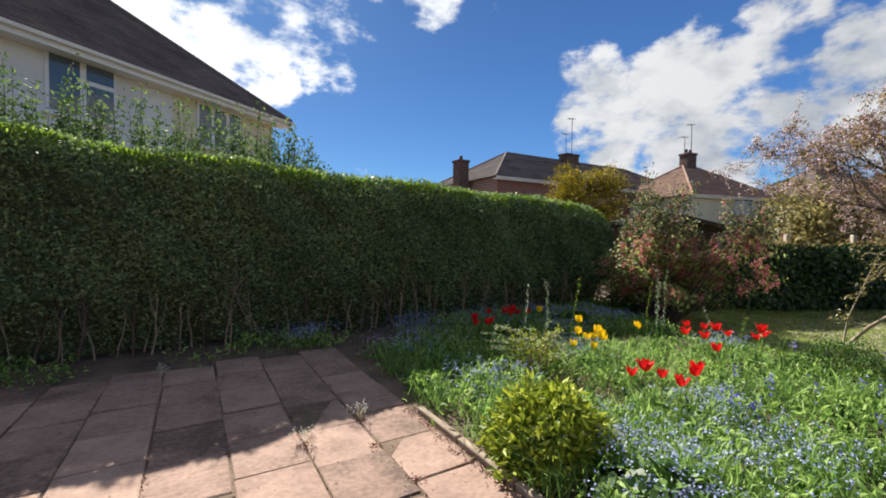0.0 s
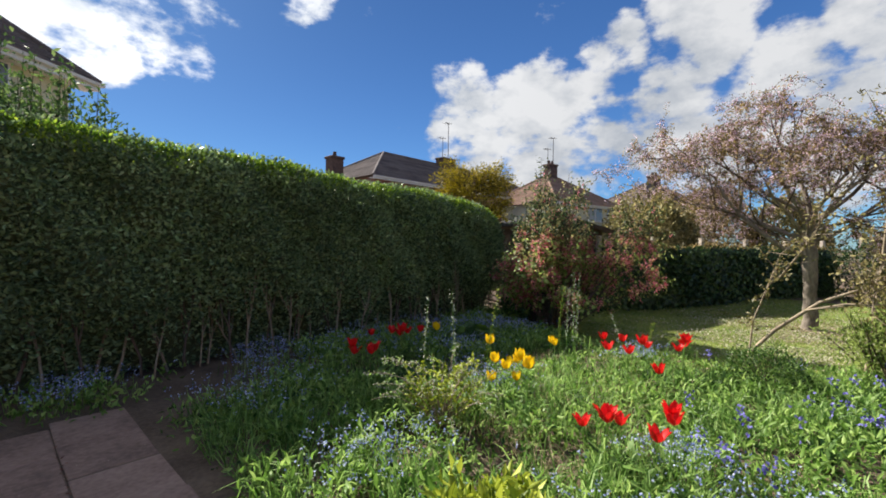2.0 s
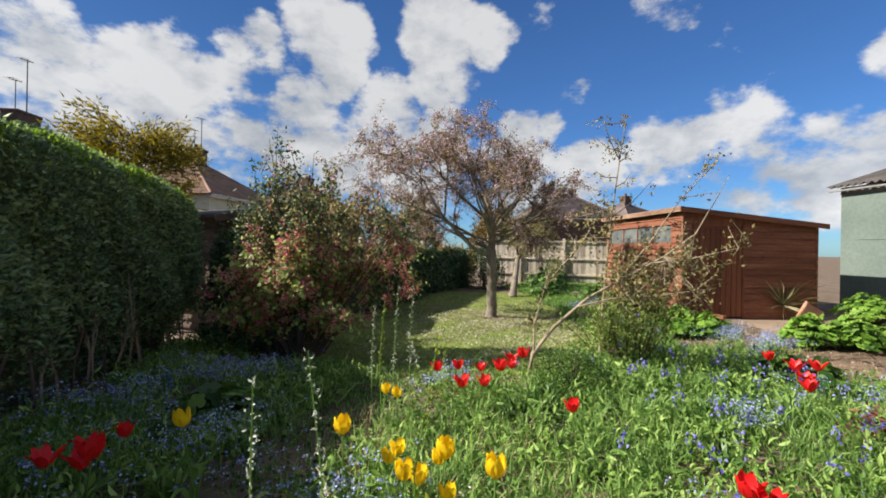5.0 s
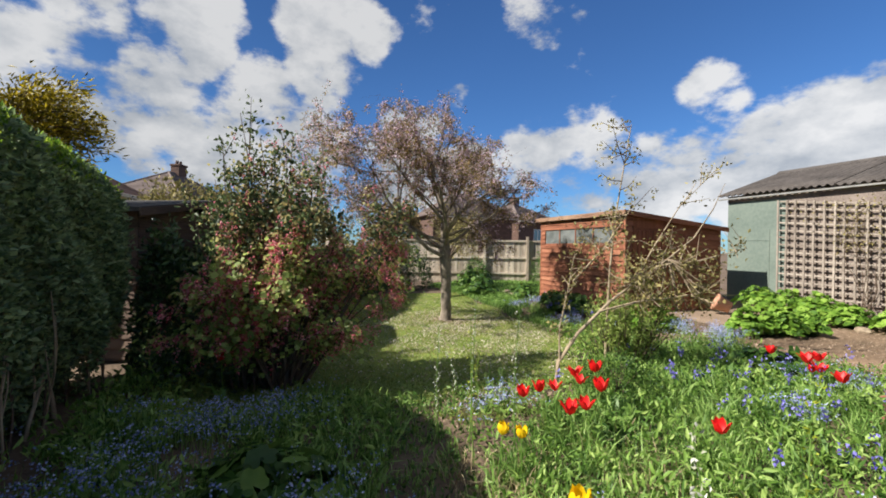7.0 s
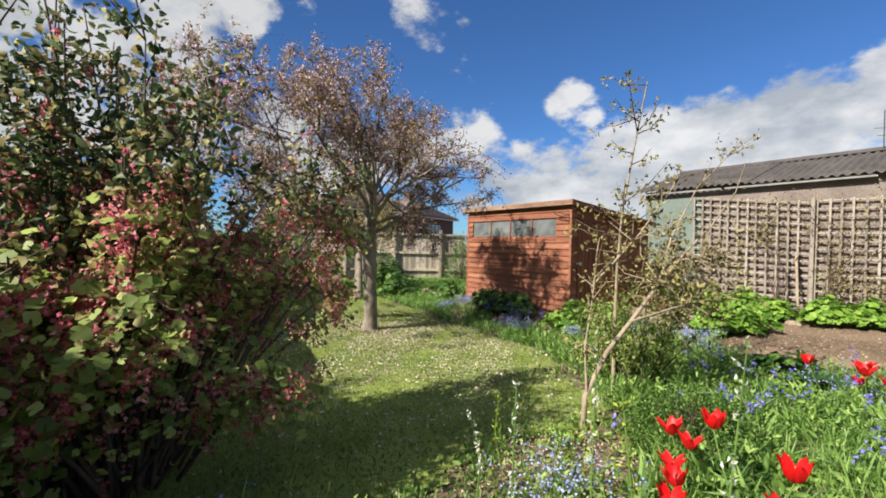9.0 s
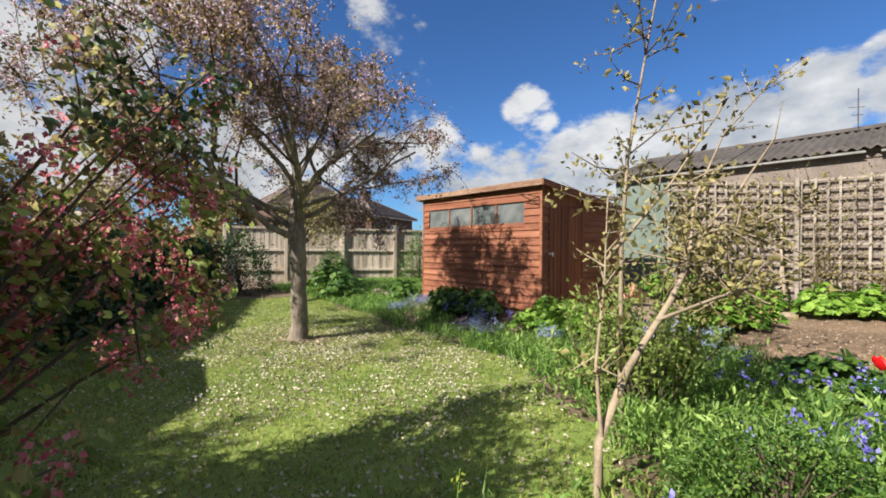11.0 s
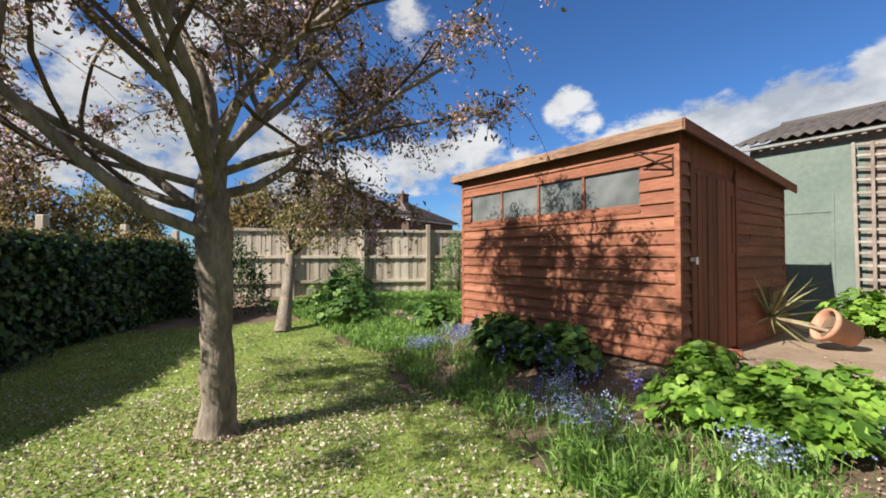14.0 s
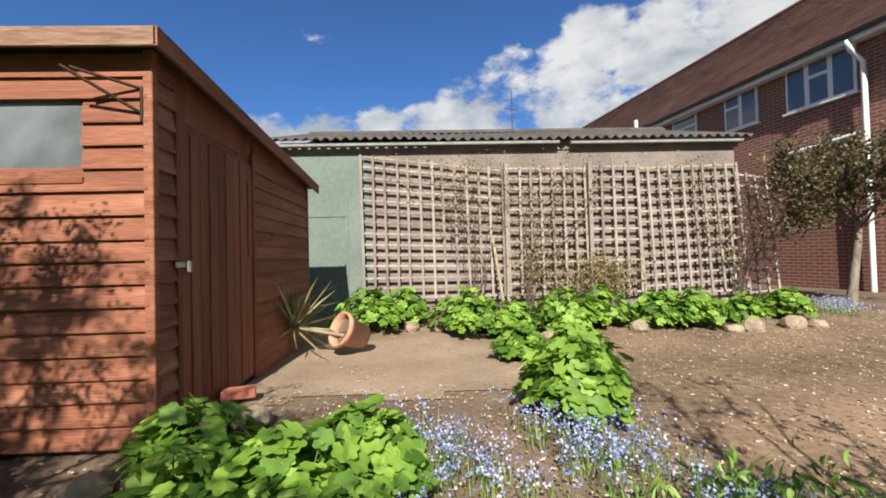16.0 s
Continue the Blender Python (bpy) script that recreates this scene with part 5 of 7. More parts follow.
    for i in rng.choice(len(E), min(950, len(E)), replace=False):
        p, path = E[i].copy(), []
        d = np.array([rng.normal(0, 0.5), rng.normal(0, 0.5), 0.1])
        ln = rng.uniform(0.25, 0.6) if rng.uniform() < 0.85 else rng.uniform(0.55, 0.8)
        for q in range(5):
            path.append((tuple(p), 0.005 - 0.0008 * q))
            tipsP.append(p.copy())
            p = p + d * ln / 4
            d = d + [0, 0, -0.35]
        hangs.append(path)
    tubes("twig", hangs, TWIG, t, "", 4)["kind"] = "stuff"
    S = np.concatenate([E[rng.uniform(0, 1, len(E)) < 0.7], np.array(tipsP)])
    P = np.repeat(S, 4, 0) + rng.normal(0, 0.034, (len(S) * 4, 3))
    s = rng.uniform(0.026, 0.058, len(P))
    leaves("leaves", P, rng.normal(size=P.shape) + [0, 0, -0.15], s, s * 0.5, BRONZE_LEAF, t, "small bronze-green young leaves", rng=rng, smooth_edge=True)["kind"] = "stuff"
    C = np.repeat(S[rng.uniform(0, 1, len(S)) < 0.45], 7, 0)
    P = C + rng.normal(0, 0.036, C.shape)
    leaves("blossom", P, rng.normal(size=P.shape), 0.027, 0.025, BLOSSOM, t, "fading pale pink blossom", rng=rng)["kind"] = "stuff"


blossom_tree()


def small_tree(where, lean, height, mat, label, seed, leafn=5, spread=0.7, trunk_r=0.10):
    rng = np.random.default_rng(seed)
    t = thing("small_tree", (*where, float(gz(*where)) - 0.03), label, "tree")
    k = height * 0.42
    top = np.array([lean[0], lean[1], k])
    tubes("trunk", [[((0, 0, 0), trunk_r * 1.3), (tuple(top * [0.3, 0.3, 0.3]), trunk_r), (tuple(top * [0.75, 0.75, 0.7]), trunk_r * 0.85), (tuple(top), trunk_r * 0.7)]], BARK, t, "", 8)
    ends, paths = [], []
    for i in range(7):
        a = i * 0.9 + rng.uniform(0, 0.6)
        p, e = grow(top - [0, 0, rng.uniform(0, 0.3)], (math.cos(a) * spread, math.sin(a) * spread, 0.8), height * 0.30, trunk_r * 0.4, 2, rng, 0.6, 0.1, 0.1)
        paths += p
        ends += e
    tubes("branch", paths, TWIG, t, "", 5)["kind"] = "stuff"
    E = np.array([p for p, _ in ends])
    P = np.repeat(E, leafn, 0) + rng.normal(0, 0.09, (len(E) * leafn, 3))
    s = rng.uniform(0.04, 0.08, len(P))
    leaves("leaves", P, rng.normal(size=P.shape), s, s * 0.6, mat, t, rng=rng)["kind"] = "stuff"
    return t


small_tree((11.6, -3.7), (0.75, -0.35), 3.2, SAP_LEAF, "leaning fruit tree with pale bark and sparse young leaves", 31, 5)


# ---- ivy-clad boundary fence ----
def ivy_fence():
    rng = np.random.default_rng(12)
    a, b = np.array([7.9, 1.30]), np.array([15.0, -2.6])
    u = unit(b - a)
    ln = float(np.linalg.norm(b - a))
    turn = math.degrees(math.atan2(u[1], u[0]))
    t = thing("ivy_fence", (a[0], a[1], -0.08), "old board fence smothered in dark glossy ivy", "fence", turn=turn)
    part("fence_panel", box_bm((0, 0.05, 0), (ln, 0.09, 1.42)), DARK_WOOD, t)
    for i in range(6):
        part("post", box_bm((i * ln / 5 - 0.05, 0.0, 0), (i * ln / 5 + 0.05, 0.10, 1.7), 0.01), OLD_FENCE, t, "grey weathered post")
    n = 30000
    x, z = rng.uniform(0, ln, n), rng.uniform(0, 1, n) ** 0.9 * 1.48
    y = -0.02 - np.abs(rng.normal(0, 0.13, n)) - 0.15 * (0.5 + 0.5 * np.sin(x * 1.7) * np.sin(z * 2 + x)) + 0.15 * step01((z - 1.15) / 0.4)
    P = np.stack([x, y, z], 1)
    s = rng.uniform(0.05, 0.11, n)
    leaves("ivy_leaves", P, rng.normal(size=P.shape) * [0.7, 0.3, 0.6] + [0, -0.35, -0.5], s, s * 0.85, IVY_LEAF, t, rng=rng, face=np.array([0, -1.0, 0.5]))["kind"] = "stuff"
    n = 2600
    x = rng.uniform(0, ln, n)
    P = np.stack([x, rng.normal(-0.05, 0.1, n), 1.42 + np.abs(rng.normal(0, 0.09, n)) * (0.6 + 0.5 * np.sin(x * 2.1))], 1)
    leaves("top_sprays", P, rng.normal(size=P.shape) + [0, 0, 0.3], 0.06, 0.04, BRONZE_LEAF, t, "dry brownish sprays along the top", rng=rng)["kind"] = "stuff"


ivy_fence()


# ---- leaning sapling and shrubs of the bed ----
def sapling():
    rng = np.random.default_rng(17)
    t = thing("leaning_sapling", (3.85, -1.90, float(gz(3.85, -1.90)) - 0.02), "leaning young fruit tree with pale bark and thin upright shoots", "tree")
    main = [((0, 0, 0), 0.026), ((0.03, -0.05, 0.25), 0.021), ((0.0, -0.28, 0.55), 0.019), ((-0.08, -0.62, 0.88), 0.016), ((-0.05, -1.0, 1.08), 0.013), ((-0.02, -1.55, 1.36), 0.010), ((-0.12, -1.85, 1.62), 0.009), ((-0.3, -1.92, 1.95), 0.006), ((-0.32, -2.08, 2.25), 0.003)]
    tubes("trunk", [main], PALE_STEM, t, "pale leaning trunk", 8)
    runs = [[(0.02, -0.06, 0.28), (0.06, -0.08, 0.6), (0.08, -0.2, 1.0), (0.12, -0.3, 1.35)],
            [(-0.05, -0.5, 0.78), (-0.25, -0.8, 0.9), (-0.35, -1.3, 0.95), (-0.5, -1.8, 1.05)], [(-0.05, -1.0, 1.08), (0.05, -1.4, 1.5), (-0.05, -1.7, 2.0), (-0.3, -1.95, 2.4)],
            [(-0.02, -1.4, 1.28), (-0.3, -1.7, 1.35), (-0.5, -2.2, 1.5)], [(0.12, -0.3, 1.1), (-0.1, -0.55, 1.5), (-0.3, -0.7, 1.9)], [(0.0, -1.4, 1.3), (0.22, -1.7, 1.3), (0.30, -2.0, 1.5)]]
    paths, P = [], []
    for run in runs:
        pts = np.array(run, float)
        m = len(pts)
        paths.append([(tuple(p), 0.012 * (1 - 0.75 * k / (m - 1))) for k, p in enumerate(pts)])
        for j in range(14):
            f = rng.uniform(0.2, 1)
            q = np.array([np.interp(f, np.linspace(0, 1, m), pts[:, k]) for k in range(3)])
            d = unit(rng.normal(size=3) + [0, -0.2, 0.6]) * rng.uniform(0.1, 0.35)
            paths.append([(tuple(q), 0.005), (tuple(q + d * 0.5), 0.004), (tuple(q + d), 0.002)])
            P.append(q + d * rng.uniform(0, 1.1, (11, 1)) + rng.normal(0, 0.035, (11, 3)))
    for j in range(60):
        q = np.array([rng.normal(-0.05, 0.2), rng.uniform(-2.0, -0.9), rng.uniform(0.75, 1.35)])
        d = unit(rng.normal(size=3) + [0, -0.3, 0.4]) * rng.uniform(0.15, 0.35)
        near = min(main[:6], key=lambda m: (m[0][1] - q[1]) ** 2)[0]
        paths.append([(near, 0.006), (tuple(q), 0.005), (tuple(q + d), 0.002)])
        P.append(q + d * rng.uniform(-0.4, 1.1, (20, 1)) + rng.normal(0, 0.05, (20, 3)))
    tubes("branch", paths, PALE_STEM, t, "", 5)["kind"] = "stuff"
    P = np.concatenate(P)
    s = rng.uniform(0.03, 0.06, len(P))
    leaves("leaves", P, rng.normal(size=P.shape) + [0, 0, 0.2], s, s * 0.55, SAP_LEAF, t, "small yellowish young leaves", rng=rng)["kind"] = "stuff"


sapling()


def upright_sapling():
    rng = np.random.default_rng(18)
    t = thing("upright_sapling", (4.20, -2.87, float(gz(4.20, -2.87)) - 0.02), "thin upright young tree with sparse leaf tufts", "tree")
    stem = [(0, 0, 0), (0.03, -0.05, 0.6), (0.05, -0.10, 1.2), (0.03, -0.14, 1.8), (-0.05, -0.18, 2.4), (-0.14, -0.22, 3.0)]
    tubes("trunk", [[(p, 0.020 - 0.003 * k) for k, p in enumerate(stem)]], PALE_STEM, t, "", 6)
    pts, paths, P = np.array(stem), [], []
    for j in range(26):
        f = rng.uniform(0.25, 1)
        q = np.array([np.interp(f, np.linspace(0, 1, 6), pts[:, k]) for k in range(3)])
        d = unit(rng.normal(size=3) * [1, 1, 0.4] + [0, 0, 0.5]) * rng.uniform(0.15, 0.55)
        paths.append([(tuple(q), 0.007), (tuple(q + d * 0.55), 0.005), (tuple(q + d + [0, 0, 0.08]), 0.002)])
        for e in (0.55, 1.0):
            P.append(q + d * e + rng.normal(0, 0.035, (8, 3)))
    tubes("branch", paths, TWIG, t, "", 5)["kind"] = "stuff"
    P = np.concatenate(P)
    s = rng.uniform(0.03, 0.06, len(P))
    leaves("leaves", P, rng.normal(size=P.shape) + [0, 0, 0.3], s, s * 0.55, SAP_LEAF, t, rng=rng, smooth_edge=True)["kind"] = "stuff"


upright_sapling()


def mound(name, where, size, n, leaf, mat, label, category, seed, group="", wide=0.5, core=HEDGE_SHADE_CORE):
    """A rounded shrub: inner twigs and leaves over an uneven dome."""
    rng = np.random.default_rng(seed)
    t = thing(name, (*where, float(gz(*where))), label, category, group)
    twigs = []
    for i in range(26):
        a, e = rng.uniform(0, 2 * np.pi), rng.uniform(0.25, 1.5)
        tip = np.array([math.cos(a) * math.cos(e) * size[0], math.sin(a) * math.cos(e) * size[1], math.sin(e) * size[2]]) * 0.92
        twigs.append([((0, 0, -0.01), 0.008), (tuple(tip * [0.4, 0.4, 0.55]), 0.006), (tuple(tip), 0.002)])
    tubes("stem", twigs, TWIG, t, "", 4)["kind"] = "stuff"
    d = unit(rng.normal(size=(n, 3)))
    d[:, 2] = np.abs(d[:, 2])
    lump = 1 + 0.13 * np.sin(d[:, 0] * 6 + seed) * np.sin(d[:, 1] * 7) + rng.normal(0, 0.07, n)
    P = d * np.array(size) * lump[:, None] * rng.uniform(0.55, 1.0, (n, 1)) ** 0.4
    s = rng.uniform(0.6, 1.3, n) * leaf
    leaves("leaves", P, d * 0.7 + rng.normal(size=(n, 3)) * 0.7, s, s * wide, mat, t, rng=rng)["kind"] = "stuff"
    return t


mound("box_shrub", (3.22, -2.15), (0.42, 0.40, 0.42), 5200, 0.026, BOX_LEAF, "small rounded box shrub with tiny leaves", "shrub", 41)
mound("lime_shrub", (-0.55, -1.68), (0.42, 0.40, 0.44), 2600, 0.075, LIME_LEAF, "low yellow-green leafy shrub at the paving edge", "shrub", 42, wide=0.38)


def arching_shrub(x, y):
    """A low shrub of thin arching wands with small pale leaves and buds."""
    rng = np.random.default_rng(91)
    t = thing("arching_shrub", (x, y, float(gz(x, y))), "loose shrub of arching wands with small pale yellow-green leaves", "shrub")
    paths, P, B = [], [], []
    for i in range(46):
        a, reach, up = rng.uniform(0, 2 * np.pi), rng.uniform(0.12, 0.62), rng.uniform(0.28, 0.66)
        way = np.array([math.cos(a), math.sin(a), 0.0])
        pts = [way * reach * f + np.array([0, 0, up * (1.9 * f - 1.15 * f * f) + 0.0]) + rng.normal(0, 0.008, 3) * min(1, f * 4) for f in np.linspace(0, 1, 7)]
        paths.append([(tuple(p), 0.005 * (1 - 0.1 * k)) for k, p in enumerate(pts)])
        f = rng.uniform(0.25, 1, 34)
        q = np.stack([np.interp(f, np.linspace(0, 1, 7), [p[k] for p in pts]) for k in range(3)], 1)
        P.append(q + rng.normal(0, 0.016, q.shape))
        B.append(q[f > 0.6] + rng.normal(0, 0.008, q[f > 0.6].shape))
    tubes("stem", paths, PALE_STEM, t, "", 4)["kind"] = "stuff"
    P, B = np.concatenate(P), np.concatenate(B)
    low = np.linalg.norm(P[:, :2], axis=1) < 0.30
    s = rng.uniform(0.022, 0.042, len(P))
    leaves("leaves", P[low], rng.normal(size=P[low].shape) + [0, 0, 0.5], s[low], s[low] * 0.55, LIME_LEAF, t, "yellow-green inner leaves", rng=rng)["kind"] = "stuff"
    leaves("leaves", P[~low], rng.normal(size=P[~low].shape) + [0, 0, 0.4], s[~low] * 0.75, s[~low] * 0.36, BED_LEAF, t, rng=rng)["kind"] = "stuff"
    leaves("bud", B, rng.normal(size=B.shape) + [0, 0, 0.4], 0.014, 0.009, WHITE_BUD, t, "tiny whitish buds along the wands", rng=rng)["kind"] = "stuff"


arching_shrub(0.48, -0.48)
shoots("leafy_shrub", (4.25, -3.20), 46, 0.6, 1.25, (0.55, 0.55), 0.05, CURRANT_GREEN, "loose green shrub behind the sapling", "shrub", leaf_n=80)
small_tree((-0.45, -9.15), (-0.12, 0.05), 3.1, DUSK_LEAF, "brownish leafy bush on a bare stem at the trellis end", 44, 16, 1.0, 0.055)
mound("fence_shrub", (13.2, -8.3), (0.6, 0.5, 1.5), 2500, 0.06, LAUREL, "tangled green climber against the fence", "shrub", 45)
mound("fence_shrub", (14.5, -6.0), (0.4, 0.5, 1.0), 1500, 0.06, BOX_LEAF, "tangled green climber against the fence", "shrub", 46)
mound("corner_shrub", (10.15, -6.6), (0.4, 0.5, 1.9), 1800, 0.06, SAP_LEAF, "pale green shrub beside the shed's end", "shrub", 47)

mound("dark_shrub", (14.2, -3.3), (0.7, 0.8, 1.5), 3000, 0.08, IVY_LEAF, "dark green shrub by the far fence", "shrub", 48)
for k, (fx, fy, fr, fh) in enumerate(((28.0, 6.5, 3.0, 4.9), (29.5, 2.6, 2.6, 5.2), (31.0, -1.0, 2.2, 4.6), (27.5, -6.5, 1.8, 4.2), (21.5, 3.4, 1.6, 3.6))):
    mound("far_tree", (fx, fy), (fr, fr, fh), 5200, 0.26, BRONZE_LEAF if k % 2 else SAP_LEAF, "distant garden tree in young brownish leaf", "tree", 60 + k, "far trees")
mound("ivy_mound", (6.25, 1.95), (0.5, 0.35, 1.25), 2600, 0.085, IVY_LEAF, "dark ivy heap against the hut", "ivy", 71)
mound("ivy_mound", (5.62, 2.05), (0.42, 0.28, 1.55), 3000, 0.08, IVY_LEAF, "dark ivy heap against the hut", "ivy", 73)
mound("ivy_mound", (6.75, 1.75), (0.45, 0.3, 1.5), 2800, 0.08, IVY_LEAF, "dark ivy heap against the hut", "ivy", 74)
mound("ivy_mound", (7.3, 1.35), (0.5, 0.35, 1.0), 2200, 0.085, IVY_LEAF, "dark ivy heap against the hut", "ivy", 72)

# ---- flower beds ----


def stuff(name, V, F, mat, label, category):
    return tagged(part_np(name, V, F, mat), label, category, "", "stuff")


def bed_at(x, y):
    """The planted ground between paving, path and lawn."""
    inside = (x > -0.86) & (y < 2.2) & (x < 6.7)
    lawnish = lawn_at(x, y)
    pad = (x > 4.35) & (y < -6.2)
    bare = (y < -5.25 + 0.2 * np.sin(x * 2.3)) & (x < 4.4)
    trod = (((x - 3.6) / 0.42) ** 2 + ((y + 1.45) / 0.62) ** 2 + 0.3 * np.sin(x * 9) * np.sin(y * 8) < 1) | ((y > 1.2 + 0.12 * np.sin(x * 4)) & (x < 0.75)) | (((x - 3.3) / 0.35) ** 2 + ((y - 1.35) / 0.25) ** 2 < 1)
    return inside & ~((x > 4.7) & (y < -4.0)) & ~lawnish & ~pad & ~bare & ~trod & ~((y < -5.1) & (x > 4.3))


def worn(x, y):
    """The narrow trodden way from the paving to the lawn, where growth stays low."""
    return (np.abs(y - np.where(x < 4.0, 0.22 - 0.47 * (x - 1.9), -0.77 - 0.83 * (x - 4.0))) < 0.36) & (x > 0.6) & (x < 5.4)


def tufts(n, area, keep, per, spread, rng):
    c = in_area(n, *area, rng, keep)
    P = np.repeat(c, per, 0)
    P[:, :2] += rng.normal(0, spread, (len(P), 2))
    P[:, 2] = gz(P[:, 0], P[:, 1])
    return P, np.repeat(c, per, 0)


def bed_cover():
    rng = np.random.default_rng(77)
    area = (-0.9, 6.7, -6.2, 2.2)
    # strap leaves and grass
    P, C = tufts(4600, area, lambda x, y: bed_at(x, y) & (patchy(x, y) > -0.75), 15, 0.045, rng)
    h = rng.uniform(0.12, 0.34, len(P)) * (0.8 + 0.35 * np.repeat(rng.uniform(0.4, 1.1, len(P) // 15), 15))
    h = np.where(worn(P[:, 0], P[:, 1]), h * 0.3, h)
    D = up_way(len(P), 0.33, rng)
    stuff("strap_leaves", *blade_arrays(P, D, h, rng.uniform(0.005, 0.011, len(P)), rng.uniform(0.3, 1.0, len(P)), rng), LONG_BLADE, "dense green strap leaves and grass filling the flower bed", "leaves")
    # broad leaves
    P, C = tufts(3300, area, lambda x, y: bed_at(x, y) & ~worn(x, y) & (patchy(x, y, 1.0, 2.0) > -0.6), 15, 0.075, rng)
    P[:, 2] += rng.uniform(0.01, 0.20, len(P))
    s = rng.uniform(0.032, 0.088, len(P))
    stuff("broad_leaves", *leaf_arrays(P, rng.normal(size=P.shape) * 0.8 + [0, 0, 0.7], s, s * 0.33, 0.2, rng, None, True), BED_LEAF, "bright green pointed leaves of bedding plants", "leaves")
    # small leaves low down
    P = in_area(26000, *area, rng, bed_at)
    P[:, 2] += rng.uniform(0.0, 0.12, len(P))
    s = rng.uniform(0.025, 0.06, len(P))
    stuff("low_leaves", *leaf_arrays(P, rng.normal(size=P.shape) + [0, 0, 0.4], s, s * 0.5, 0.2, rng), BOX_LEAF, "low green ground cover leaves", "leaves")
    # forget-me-nots
    spots = [(-0.13, -2.1, 0.55), (0.54, -2.55, 0.5), (0.93, -1.94, 0.3), (-0.4, -2.6, 0.5), (2.28, -3.13, 0.2), (4.29, -4.95, 0.4), (2.7, -4.6, 0.6), (2.85, 1.75, 0.6), (1.6, 1.75, 0.7), (4.1, 1.2, 0.6), (3.65, 0.95, 0.5),
             (3.7, 1.4, 0.5), (5.4, -5.5, 0.55), (5.0, -5.55, 0.5), (4.6, -5.5, 0.45), (9.55, -5.45, 0.35), (9.3, -5.3, 0.35), (9.4, -4.75, 0.3), (7.4, -4.9, 0.35), (6.9, -4.35, 0.3), (5.9, -4.75, 0.35), (-0.2, -0.6, 0.4), (-0.2, 0.9, 0.5),
             (-1.3, 1.95, 0.4), (0.4, 1.9, 0.5), (1.3, -0.2, 0.4), (2.2, 0.7, 0.5), (-0.05, -8.9, 0.5), (0.7, -3.6, 0.3), (3.3, -0.9, 0.3)]
    P = []
    for sx, sy, r in spots:
        k = int((600 if sy < -4.6 else 620) * r)
        q = rng.normal(0, r * (0.36 if sy < -4.6 else 0.55), (k, 2)) + [sx, sy]
        q = q[patchy(q[:, 0], q[:, 1], 2.0, 1.0) > -0.7]
        ok = (q[:, 0] > -0.85) | (q[:, 1] > 1.75)
        P.append(q[ok])
    P = np.concatenate(P)
    P = P[~lawn_at(P[:, 0], P[:, 1])]
    z = rng.uniform(0.10, 0.27, len(P)) * np.where(P[:, 1] < -4.6, 0.7, np.where(worn(P[:, 0], P[:, 1]), 0.45, 1.0))
    G = np.stack([P[:, 0], P[:, 1], gz(P[:, 0], P[:, 1])], 1)
    stuff("forget_me_not_stems", *blade_arrays(G, up_way(len(G), 0.12, rng), z, 0.004, 0.1, rng), BED_LEAF, "thin green stems under the blue flowers", "stems")
    H = np.repeat(G + np.stack([0 * z, 0 * z, z], 1), 4, 0) + rng.normal(0, 0.016, (len(G) * 4, 3)) * [1, 1, 0.6]
    stuff("forget_me_nots", *leaf_arrays(H, rng.normal(size=H.shape) * [1, 1, 0.4] + [0, 0, 0.15], 0.0155, 0.015, 0.1, rng), BLUE, "pale blue forget-me-not flowers in drifts", "flowers")
    # bluebells
    P = np.concatenate([rng.normal(0, 1, (13, 2)) * [0.5, 0.7] + c for c in ((2.1, -3.2), (2.4, -4.2), (3.4, -4.2), (1.6, -2.4), (3.2, -3.4))] + [rng.normal(0, 1, (26, 2)) * [1.0, 0.25] + (8.0, -4.9)])
    P = P[~lawn_at(P[:, 0], P[:, 1])]
    G = np.stack([P[:, 0], P[:, 1], gz(P[:, 0], P[:, 1])], 1)
    z = rng.uniform(0.22, 0.34, len(G))
    H = np.repeat(G + np.stack([0 * z, 0 * z, z], 1), 12, 0) + rng.normal(0, 0.018, (len(G) * 12, 3)) * [1, 1, 1.8]
    stuff("bluebells", *leaf_arrays(H, rng.normal(size=H.shape) * 0.5 + [0, 0, -0.7], 0.028, 0.02, 0.3, rng), VIOLET, "violet-blue bluebell spikes", "flowers")
    # dry stalks and dark-leaved plants
    P, C = tufts(46, (0.4, 2.6, -1.6, 0.1), None, 30, 0.09, rng)
    stuff("dry_stalks", *blade_arrays(P, up_way(len(P), 0.5, rng), rng.uniform(0.1, 0.35, len(P)), 0.005, rng.uniform(0.3, 1.2, len(P)), rng), DRY_GRASS, "dry straw-coloured stalks among the flowers", "stalks")
    P, C = tufts(11, (1.4, 2.2, -4.4, -3.6), None, 30, 0.07, rng)
    P[:, 2] += rng.uniform(0.05, 0.32, len(P))
    stuff("wine_leaves", *leaf_arrays(P, rng.normal(size=P.shape) + [0, 0, 0.6], 0.05, 0.02, 0.2, rng, None, True), WINE_LEAF, "wine-red leafy plants in the bed", "leaves")
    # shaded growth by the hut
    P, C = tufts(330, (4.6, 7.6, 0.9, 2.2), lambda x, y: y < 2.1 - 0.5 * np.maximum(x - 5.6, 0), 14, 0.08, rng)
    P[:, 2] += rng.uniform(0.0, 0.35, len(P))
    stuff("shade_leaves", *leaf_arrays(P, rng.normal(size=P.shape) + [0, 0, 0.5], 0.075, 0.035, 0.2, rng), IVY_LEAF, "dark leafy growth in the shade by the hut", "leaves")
    # hedge foot
    P, C = tufts(420, (-5.5, 5.5, 1.65, 2.35), lambda x, y: patchy(x, y, 1.0, 0.4) > -0.1, 12, 0.07, rng)
